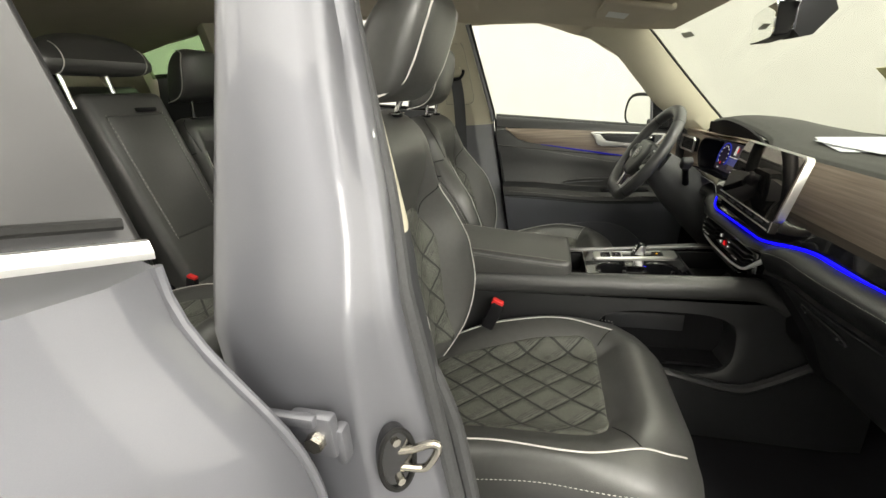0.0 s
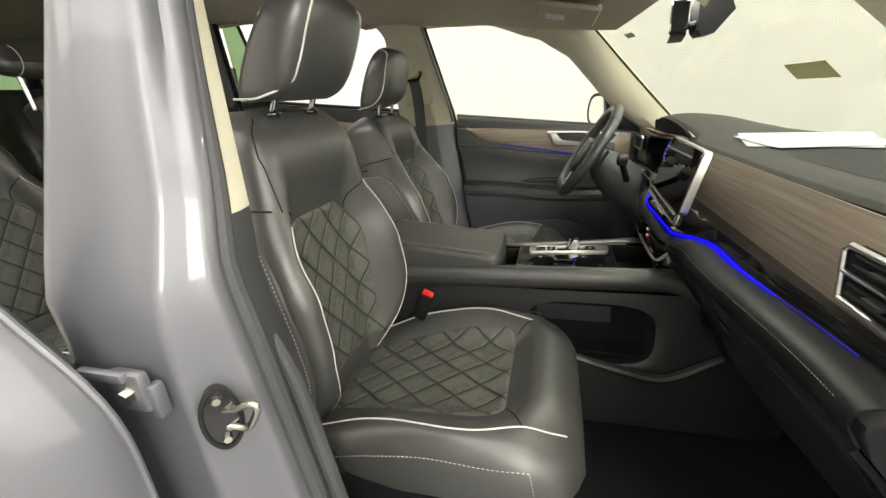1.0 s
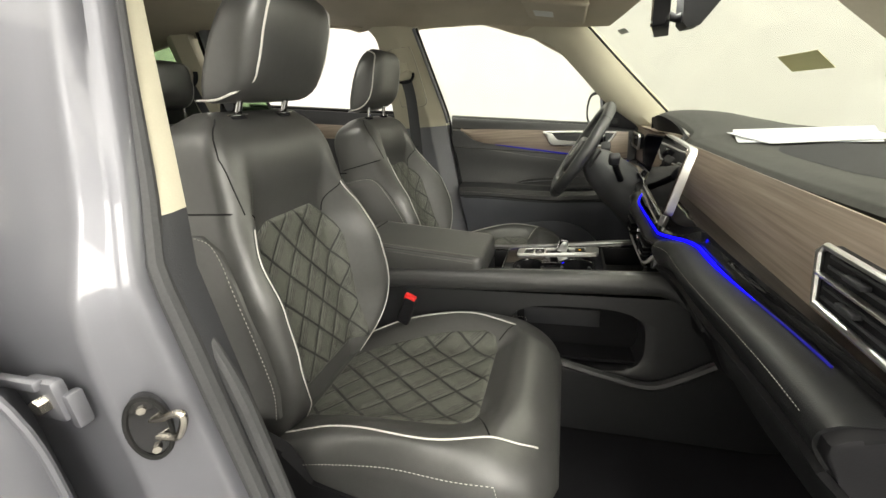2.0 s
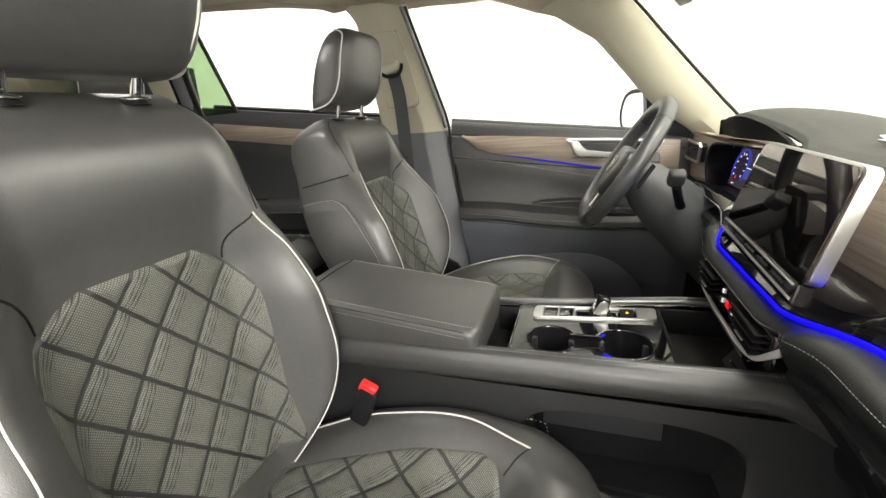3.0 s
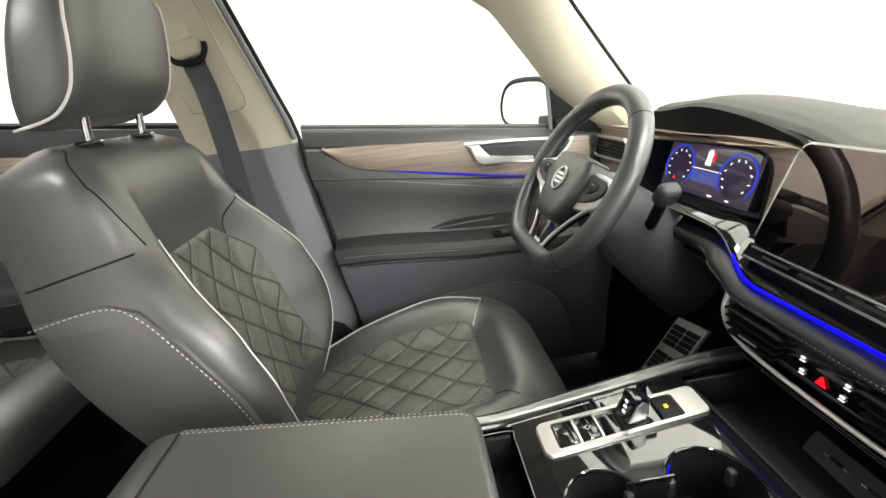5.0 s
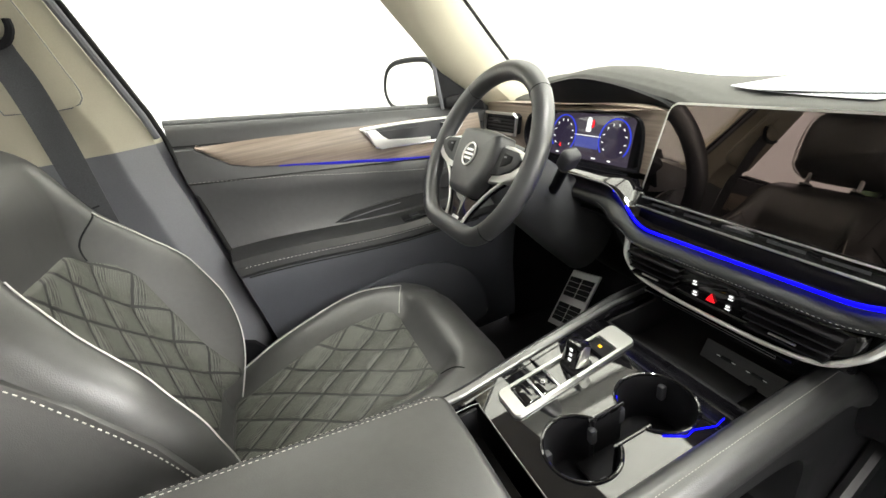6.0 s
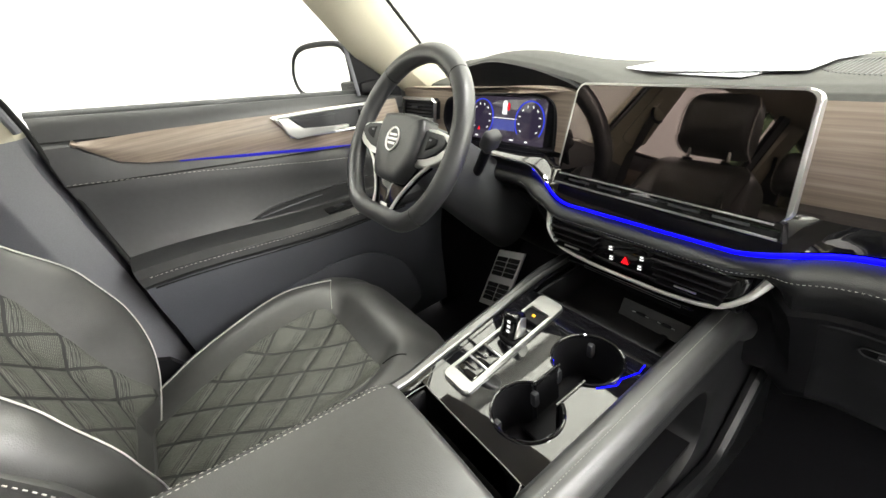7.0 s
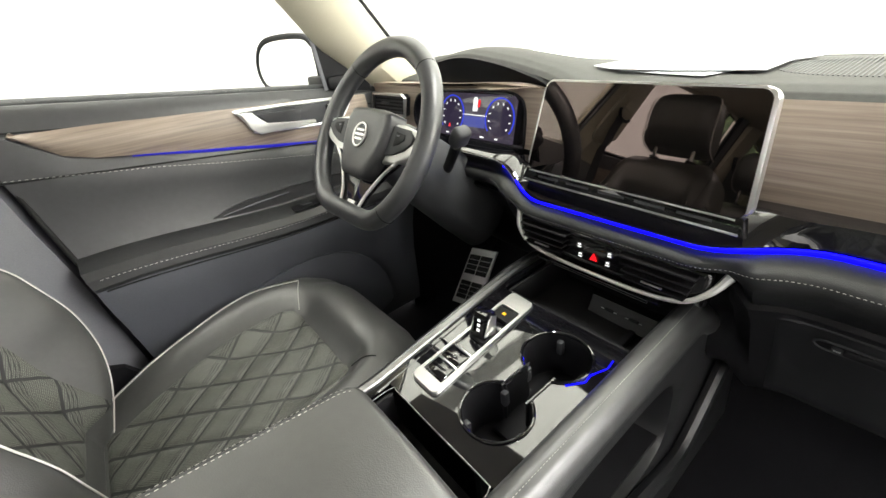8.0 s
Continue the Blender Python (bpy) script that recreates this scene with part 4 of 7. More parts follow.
    for sg in (-1, 1):
        outside = mate and sg < 0
        pts = [B(front(z, cb(z)) + 0.002, sg * cb(z), z) for z in [0.79 + (0.455 if outside else 0.48) * i / 60 for i in range(61)]]
        part("piping", tube(pts, 0.0011 if outside or yc > 0 and sg < 0 and not dx else 0.0013, 6), PIPING, s, "pale grey piping")
        # upper seam over the shoulder
        pts = [B(front(z, min(wb(z) - 0.010, 0.166)) + 0.0002, sg * min(wb(z) - 0.010, 0.166), zt(z)) for z in [1.272 + 0.160 * i / 20 for i in range(21)]]
        part("seam", tube(pts, 0.0013, 5), PLASTIC, s)
        # crease from the shoulder piping down to the quilted panel's corner
        line = []
        for k in range(13):
            q = k / 12
            z, dy = 1.268 - 0.062 * q, cb(1.268) + (wbi(1.206) - cb(1.268)) * q - 0.010 * math.sin(math.pi * q)
            line.append(B(front(z, dy) + 0.0004, sg * dy, z))
        part("seam", tube(line, 0.0015, 5), PLASTIC, s)
        # flat leather side panel with a stitched edge
        h = 0.022 if mate else 0.0
        ol = [(-0.875, 1.228 + h), (-0.775, 1.224 + h), (-0.735, 1.20 + h), (-0.702, 1.14 + 0.6 * h), (-0.674, 1.05), (-0.668, 0.97), (-0.683, 0.90), (-0.82, 0.88)]
        part("side_panel", prism(ol, lambda a, b, c: B(a, sg * (wb(b) - 0.004 + c), b), 0.010, 0.004, 2), LEATHER, s, "flat black leather side panel")
        pts = smooth_line([B(a - 0.006, sg * (wb(b) + 0.0068), b - 0.004) for a, b in ol[:7]], 8)
        part("stitching", stitches(pts, 0.0055, 0.0010), THREAD, s, "pale stitched side panel edge")
        pts = [B(-0.87 + 0.155 * i / 10, sg * (wb(1.27 + 0.5 * h) + 0.0008), 1.27 + 0.5 * h) for i in range(11)]
        part("seam", tube(pts, 0.0016, 5), PLASTIC, s)
        # recliner cover beside the cushion
        part("recliner_cover", prism([(-0.82, 0.66), (-0.80, 0.86), (-0.74, 0.885), (-0.67, 0.85), (-0.63, 0.775), (-0.40, 0.745), (-0.30, 0.735), (-0.30, 0.63), (-0.80, 0.62)],
             lambda a, b, c: C(a, sg * (0.245 + c), b), 0.022, 0.008, 2), PLASTIC, s, "black plastic side cover")
    # headrest
    hf = [(1.482, -0.712), (1.488, -0.694), (1.50, -0.674), (1.53, -0.651), (1.58, -0.627), (1.625, -0.613), (1.648, -0.620), (1.662, -0.643)]
    hr = [(1.482, -0.786), (1.488, -0.800), (1.51, -0.794), (1.55, -0.772), (1.60, -0.738), (1.64, -0.703), (1.662, -0.673)]
    hw = [(1.482, 0.104), (1.488, 0.112), (1.51, 0.119), (1.56, 0.121), (1.61, 0.116), (1.64, 0.103), (1.655, 0.086), (1.662, 0.065)]
    loops = []
    HD = lambda x, dy, z: B(x - (0.018 if mate else 0.029), dy, z - drop)
    hz = [1.482, 1.484, 1.488, 1.495, 1.505, 1.52, 1.54, 1.56, 1.58, 1.60, 1.618, 1.632, 1.644, 1.652, 1.658, 1.661, 1.662]
    for z in hz:
        f, r, w = flow(hf, z), flow(hr, z), flow(hw, z)
        m, h = (f + r) / 2, (f - r) / 2
        loop = []
        for k in range(40):
            t = 2 * math.pi * k / 40
            cx, sx = math.cos(t), math.sin(t)
            loop.append(HD(m + h * math.copysign(abs(cx) ** 0.55, cx), w * math.copysign(abs(sx) ** 0.5, sx), z))
        loops.append(loop)
    head = part("headrest", loft(loops), LEATHER, s, "black leather headrest")
    for sg in (-1, 1):
        pts = [HD(flow(hr, 1.49) + 0.006, sg * 0.108, 1.488), HD(-0.750, sg * 0.1145, 1.4855), HD(-0.720, sg * 0.1165, 1.490)]
        cf, sf = (0.86, 0.80) if yc < 0 and not dx else (0.69, 0.985)
        pts += [HD((flow(hf, 1.508) + flow(hr, 1.508)) / 2 + (flow(hf, 1.508) - flow(hr, 1.508)) / 2 * (cf - 0.06), sg * flow(hw, 1.508) * (sf + 0.015), 1.508)]
        pts += [HD((flow(hf, z) + flow(hr, z)) / 2 + (flow(hf, z) - flow(hr, z)) / 2 * cf, sg * flow(hw, z) * sf, z) for z in (1.535, 1.56, 1.585, 1.61, 1.635)] + [HD(-0.660, sg * 0.083, 1.660)]
        part("piping", tube(smooth_line(pts, 5), 0.0021, 6), PIPING, head, "pale grey piping")
        base = 1.434 if mate else 1.424
        foot = B(-0.772, sg * 0.066, base)
        part("headrest_post", tube([B(-0.776, sg * 0.066, base - 0.012), B(-0.745, sg * 0.066, 1.49)], 0.0062, 12), POST, s, "bright steel headrest post")
        ring = [foot + Vector((0.019 * math.cos(2 * math.pi * k / 20), 0.015 * math.sin(2 * math.pi * k / 20), 0.003)) for k in range(20)]
        part("post_collar", tube([foot + Vector((0, 0, -0.004)), foot + Vector((0, 0, 0.003))], [0.017, 0.014], 20), PLASTIC, s, "black post collar")
        part("collar_ring", tube(ring, 0.0018, 6, closed=True), POST, s, "thin chrome collar ring")
    return s


YS = 0.394
seat("front_seat", -YS, 0, 0, "black leather passenger seat with quilted centre and pale piping", "front seats", 0.022)
seat("front_seat", YS, 12, 0, "black leather driver's seat with quilted centre, leaning back", "front seats", 0.024)


# ---- centre console ----
def console():
    c = thing("centre_console", (-0.3, 0, 0.55), "black leather centre console with gloss panel and cup holders", "console")
    def flare(x):
        """The driver's edge of the deck, which widens forwards."""
        return 0.076 + 0.135 * max(0.0, min(0.32, x + 0.36))
    # side walls with padded top rail; passenger side has an open pocket
    for sg in (-1, 1):
        def wall(u, v, sg=sg):
            x = -0.74 + 0.86 * u
            prof = [(0.118, 0.975), (0.120, 0.988), (0.127, 0.998), (0.138, 1.001), (0.150, 0.997), (0.159, 0.986), (0.163, 0.972), (0.160, 0.955), (0.152, 0.944), (0.151, 0.90), (0.153, 0.80), (0.160, 0.70), (0.168, 0.54)]
            k = v * (len(prof) - 1)
            i = min(int(k), len(prof) - 2)
            f = k - i
            y = prof[i][0] + (prof[i + 1][0] - prof[i][0]) * f
            z = prof[i][1] + (prof[i + 1][1] - prof[i][1]) * f
            if sg > 0:   # narrower and lower beside the driver
                y, z = flare(x) + 0.012 + (y - 0.118) * 0.62, z - 0.024 + 0.008 * u
            return x, sg * y, z + 0.012 * u - 0.05 * step(0.0, 0.13, x) ** 2
        if sg > 0:
            part("side_wall", thicken(grid(wall, 40, 40), 0.012), CONSOLE_SKIN, c, "black soft-touch console side")
        else:
            part("rail", thicken(grid(lambda u, v: wall(u, v * 8 / 12), 40, 26), 0.010), RAIL_SKIN, c, "black padded leather console rail")
            # wall below the rail with a rounded pocket opening
            def wy(z):
                return -lerp([(0.54, 0.168), (0.70, 0.160), (0.80, 0.153), (0.90, 0.151), (0.946, 0.152)], z)
            N = 96
            loops = []
            cx, cz = -0.152, 0.826
            inner, outer = [], []
            for k in range(N):
                a = 2 * math.pi * k / N
                ca, sa = math.cos(a), math.sin(a)
                ex, ez = 0.165 * math.copysign(abs(ca) ** 0.62, ca), 0.086 * math.copysign(abs(sa) ** 0.62, sa)
                if ez < 0:
                    ez *= 1.0 + 0.9 * (ex + 0.05)
                inner.append((cx + ex + 0.12 * ez * (1 if ex < 0 else 0.2) * -1, cz + ez))
                f = min((0.33 - cx) / ca if ca > 1e-6 else 9, (cx + 0.74) / -ca if ca < -1e-6 else 9, (0.946 - cz) / sa if sa > 1e-6 else 9, (cz - 0.54) / -sa if sa < -1e-6 else 9)
                outer.append((cx + ca * f, cz + sa * f))
            def ring(t, inset=0.0):
                out = []
                for (a, b), (p, q) in zip(inner, outer):
                    x, z = a + (p - a) * t, b + (q - b) * t
                    out.append((x, wy(z) + inset, z))
                return out
            rows = [[(x, y + 0.075, z) for x, y, z in ring(-0.02)], [(x, y + 0.012, z) for x, y, z in ring(-0.01)], [(x, y + 0.003, z) for x, y, z in ring(0.0)], ring(0.03)]
            rows += [ring(t) for t in (0.1, 0.25, 0.5, 0.75, 1.0)]
            part("side_wall", loft(rows, caps=False), CONSOLE_SKIN, c, "black soft-touch console side with an open pocket")
        pts = [(-0.70 + 0.74 * i / 40, sg * 0.1435, 1.0010 + 0.012 * (0.04 + 0.74 * i / 40) / 0.82) for i in range(41)]
        if sg < 0:
            part("stitching", stitches(pts, 0.003, 0.0004), THREAD, c, "pale stitched rail seam")
    part("pocket_lining", join(rbox(-0.155, -0.075, 0.84, 0.36, 0.01, 0.20, 0.0), rbox(-0.155, -0.11, 0.757, 0.36, 0.07, 0.008, 0.0)), PLASTIC, c, "black pocket lining")
    part("pocket_note", rbox(-0.19, -0.084, 0.845, 0.20, 0.004, 0.05, 0.002), PLASTIC_GREY, c, "dark grey rubber pocket panel")
    # trim bar below the pocket
    pts = smooth_line([(-0.34, -0.165, 0.80), (-0.22, -0.168, 0.765), (-0.07, -0.17, 0.725), (0.02, -0.172, 0.71), (0.08, -0.17, 0.73), (0.19, -0.165, 0.80)], 8)
    part("side_bar", tube(pts, [0.012] * len(pts), 8), CONSOLE_SKIN, c, "black curved trim bar")
    # inner deck
    def slab(x0, x1, y0, y1, z, th=0.01, m=GLOSS, nm="deck", lab="gloss black deck", bev=0.002):
        return part(nm, rbox((x0 + x1) / 2, (y0 + y1) / 2, z - th / 2, x1 - x0, y1 - y0, th, bev), m, c, lab)
    slab(-0.36, 0.12, -0.136, -0.1235, 0.985, 0.012, GLOSS, "deck_strip", "gloss black edge strip")
    for lo, hi, zz, m, nm, lab in ((0.0005, 0.011, 0.984, GLOSS, "deck_strip", "gloss black edge strip"), (0.0105, 0.0225, 0.989, SATIN_DARK, "edge_bar", "satin grey edge bar")):
        bars = [[(x, flare(x) + lo, zz - 0.012), (x, flare(x) + lo, zz - 0.002), (x, flare(x) + lo + 0.002, zz), (x, flare(x) + hi - 0.002, zz), (x, flare(x) + hi, zz - 0.002), (x, flare(x) + hi, zz - 0.012)] for x in [-0.40 + 0.44 * i / 22 for i in range(23)]]
        part(nm, loft(bars), m, c, lab)
    # bright hairline round the small bin behind the plate
    ln = smooth_line([(-0.362, -0.118, 0.9868), (-0.352, -0.114, 0.9868), (-0.349, -0.104, 0.9868), (-0.349, -0.02, 0.9868), (-0.349, 0.052, 0.9868), (-0.352, 0.066, 0.9868), (-0.40, 0.066, 0.9868)], 5)
    part("bright_line", tube(ln, 0.0007, 6), SATIN_FRAME, c, "bright metal trim line")
    # gloss plate with two cup holes
    bm = grid(lambda u, v: (-0.347 + 0.262 * u, -0.123 + (flare(-0.347 + 0.262 * u) + 0.123) * v, 0.984), 200, 164)
    cups = ((-0.277, -0.053, 0.0445), (-0.155, -0.050, 0.048))
    kill = [f for f in bm.faces if any(((p := f.calc_center_median()).x - a) ** 2 + (p.y - b) ** 2 < r * r for a, b, r in cups)
            or (abs((f.calc_center_median()).x + 0.214) < 0.035 and abs(f.calc_center_median().y + 0.0515) < 0.020)]
    bmesh.ops.delete(bm, geom=kill, context="FACES")
    part("gloss_plate", thicken(bm, 0.006), GLOSS, c, "piano black console plate")
    for a, b, r in cups:
        k0, ks = (0.46, 2 * math.pi - 0.92) if a < -0.2 else (math.pi + 0.43, 2 * math.pi - 0.86)   # open towards the channel
        ring = [(a + r * math.cos(k0 + ks * k / 40), b + r * math.sin(k0 + ks * k / 40), 0.9845) for k in range(41)]
        part("cup_rim", tube(ring, 0.0022, 8), GLOSS, c, "gloss black cup holder rim")
        bm = grid(lambda u, v, a=a, b=b, r=r, k0=k0, ks=ks: (a + (r - 0.003 * v) * math.cos(k0 + ks * u), b + (r - 0.003 * v) * math.sin(k0 + ks * u), 0.982 - 0.075 * v), 40, 4)
        part("cup_wall", thicken(bm, 0.002), PLASTIC, c, "black cup holder")
        bm = bmesh.new()
        bmesh.ops.create_circle(bm, cap_ends=True, radius=r, segments=32, matrix=Matrix.Translation((a, b, 0.91)))
        part("cup_floor", thicken(bm, 0.004), PLASTIC, c, "black rubber cup mat")
        for k in (0.5, 2.6, 4.7):
            part("cup_tab", rbox(a + (r - 0.006) * math.cos(k), b + (r - 0.006) * math.sin(k), 0.962, 0.010, 0.010, 0.024, 0.003), PLASTIC_GREY, c, "small grey cup tab")
        # Blue reflections of the dash strip on the rim, drawn as glowing arcs.
        for k0, k1 in ((2.3, 2.6),) if a > -0.2 else ((3.3, 3.45),):
            arc = [(a + (r - 0.002) * math.cos(k), b + (r - 0.002) * math.sin(k), 0.9800) for k in [k0 + (k1 - k0) * i / 8 for i in range(9)]]
            part("cup_glint", tube(arc, 0.0013, 6), LED, c, "blue reflection drawn as a thin glowing arc")
    for k in (-1, 1):
        bm = grid(lambda u, v, k=k: (-0.244 + 0.052 * u, -0.0515 + k * (0.0205 - 0.001 * v), 0.983 - 0.065 * v), 4, 2)
        part("channel_wall", thicken(bm, 0.002), PLASTIC, c, "black wall between the cup holders")
        rail = [(-0.246 + 0.056 * i / 6, -0.0515 + k * 0.0205, 0.9845) for i in range(7)]
        part("cup_rim", tube(rail, 0.0022, 8), GLOSS, c, "gloss black channel rim")
    part("channel_floor", rbox(-0.22, -0.0535, 0.918, 0.09, 0.044, 0.006, 0.001), PLASTIC, c, "black channel floor")
    # A further blue reflection on the plate, drawn as a glowing line.
    glint = [(-0.190, -0.089, 0.9848), (-0.168, -0.103, 0.9848), (-0.155, -0.101, 0.9848), (-0.130, -0.110, 0.9848), (-0.113, -0.108, 0.9848)]
    part("cup_glint", tube(glint, 0.0007, 5), LED, c, "blue reflection drawn as a thin glowing line")
    # bright framed shifter strip, turned a little towards the driver
    ca, cb_, cc, cd = Vector((-0.319, 0.067, 0)), Vector((-0.320, 0.015, 0)), Vector((-0.087, 0.090, 0)), Vector((-0.090, 0.040, 0))

    def S(s, w, h):
        """A place on the strip: along it, across it from the driver's edge, and above the plate."""
        p = (ca * (1 - s) + cc * s) * (1 - w) + (cb_ * (1 - s) + cd * s) * w
        return Vector((p.x, p.y, 0.9845 + h))

    def inset(s0, s1, w0, w1, r=0.035, n=5):
        k = 4.6   # the strip is that much longer than wide
        out = []
        for cs, cw, st in ((s1 - r, w1 - r * k, 0), (s0 + r, w1 - r * k, 90), (s0 + r, w0 + r * k, 180), (s1 - r, w0 + r * k, 270)):
            for q in range(n + 1):
                an = radians(st + 90 * q / n)
                out.append((cs + r * math.cos(an), cw + r * k * math.sin(an)))
        return out
    rim_out, rim_in = inset(0.0, 1.0, 0.0, 1.0, 0.04), inset(0.085, 0.845, 0.13, 0.87, 0.012)
    loops = [[S(a, b, -0.004) for a, b in rim_out], [S(a, b, 0.0035) for a, b in rim_out], [S(a * 0.99 + 0.005, b * 0.96 + 0.02, 0.0055) for a, b in rim_out],
             [S(a * 1.005 - 0.0025, b * 1.03 - 0.015, 0.0055) for a, b in rim_in], [S(a, b, 0.004) for a, b in rim_in], [S(a, b, -0.003) for a, b in rim_in]]
    part("shift_frame", loft(loops, caps=False), SATIN_FRAME, c, "satin chrome shifter frame")
    part("shift_bed", prism(rim_in, lambda a, b, k: S(a, b, -0.0025 + k), 0.003), GLOSS, c, "gloss black shifter bed")
    for s0, s1, lab in ((0.10, 0.205, "black drive mode button"), (0.225, 0.335, "black parking brake switch"), (0.715, 0.825, "black button with amber light")):
        part("console_button", prism(inset(s0, s1, 0.16, 0.84, 0.008, 3), lambda a, b, k: S(a, b, k), 0.0055, 0.001), GLOSS if s1 < 0.5 else PLASTIC, c, lab)
    part("button_divider", prism(inset(0.208, 0.222, 0.14, 0.86, 0.002, 2), lambda a, b, k: S(a, b, k), 0.0062, 0.0006), CHROME, c, "bright bar between the buttons")
    part("button_divider", prism(inset(0.338, 0.350, 0.14, 0.86, 0.002, 2), lambda a, b, k: S(a, b, k), 0.0062, 0.0006), CHROME, c, "bright bar between the buttons")
    part("button_icon", prism(inset(0.760, 0.782, 0.44, 0.56, 0.002, 2), lambda a, b, k: S(a, b, 0.0056 + k), 0.0006), ICON_AMBER, c, "amber lit icon")
    ring = [S(0.28 + 0.012 * math.cos(q * math.pi / 8), 0.5 + 0.055 * math.sin(q * math.pi / 8), 0.0059) for q in range(16)]
    part("button_icon", tube(ring, 0.0004, 4, closed=True), ICON_DIM, c, "small pale parking brake ring")
    tip = Matrix.Translation(S(0.56, 0.5, 0.022)) @ Matrix.Rotation(radians(5.5), 4, "Z") @ Matrix.Rotation(radians(14), 4, "Y")
    lv = [[tip @ Vector((x * k, y * k2, z)) for x, y in ((-0.013, -0.010), (-0.010, -0.0135), (0.010, -0.0135), (0.014, -0.010), (0.014, 0.010), (0.010, 0.0135), (-0.010, 0.0135), (-0.013, 0.010))] for z, k, k2 in ((-0.022, 0.95, 1.0), (-0.010, 0.82, 0.92), (0.006, 0.90, 0.96), (0.014, 0.95, 0.98), (0.018, 0.86, 0.88), (0.0195, 0.6, 0.66))]
    sh = part("shift_lever", loft(lv), GLOSS, c, "small black shift lever")
    for sg in (-1, 1):
        part("shift_cap", prism([(-0.0125, -0.016), (-0.006, 0.010), (0.000, 0.0155), (0.0095, 0.013), (0.0125, -0.018)], lambda a, b, k, sg=sg: tip @ Vector((a, sg * (0.0128 + k), b)), 0.0022, 0.0008), CHROME, sh, "bright shifter flank")
    part("shift_cap", prism([(-0.010, -0.018), (-0.009, 0.012), (0.009, 0.012), (0.010, -0.018)], lambda a, b, k: tip @ Vector((0.0115 + k, a, b)), 0.003, 0.001), CHROME, sh, "bright shifter front")
    part("shift_boot", prism(inset(0.47, 0.64, 0.16, 0.84, 0.02, 4), lambda a, b, k: S(a, b, 0.0005 + k), 0.004, 0.0015), PLASTIC, sh, "black shifter base")
    for i in range(3):
        part("shift_mark", rbox(0, 0, 0, 0.001, 0.005, 0.004, 0, rot=tip @ Matrix.Translation((-0.0119, 0, 0.007 - 0.008 * i))), ICON, sh, "small pale gear mark")
    # storage bins
    for (a0, a1, b0, b1, nm) in ((-0.402, -0.352, -0.118, 0.064, "rear_bin"), (-0.080, 0.09, -0.115, 0.105, "phone_tray")):
        part(nm + "_floor", rbox((a0 + a1) / 2, (b0 + b1) / 2, 0.925, a1 - a0, b1 - b0, 0.008, 0.002), RUBBER, c, "black rubber bin mat")
        part(nm + "_wall", rbox(a0, (b0 + b1) / 2, 0.952, 0.006, b1 - b0, 0.06, 0.002), PLASTIC, c)
        for bb in (b0, b1):
            part(nm + "_wall", rbox((a0 + a1) / 2, bb, 0.952, a1 - a0, 0.006, 0.06, 0.002), PLASTIC, c)
    # body below the armrest
    part("box", rbox(-0.575, 0, 0.80, 0.36, 0.25, 0.34, 0.01), SOFT, c, "black leather console box")
    return c


console()


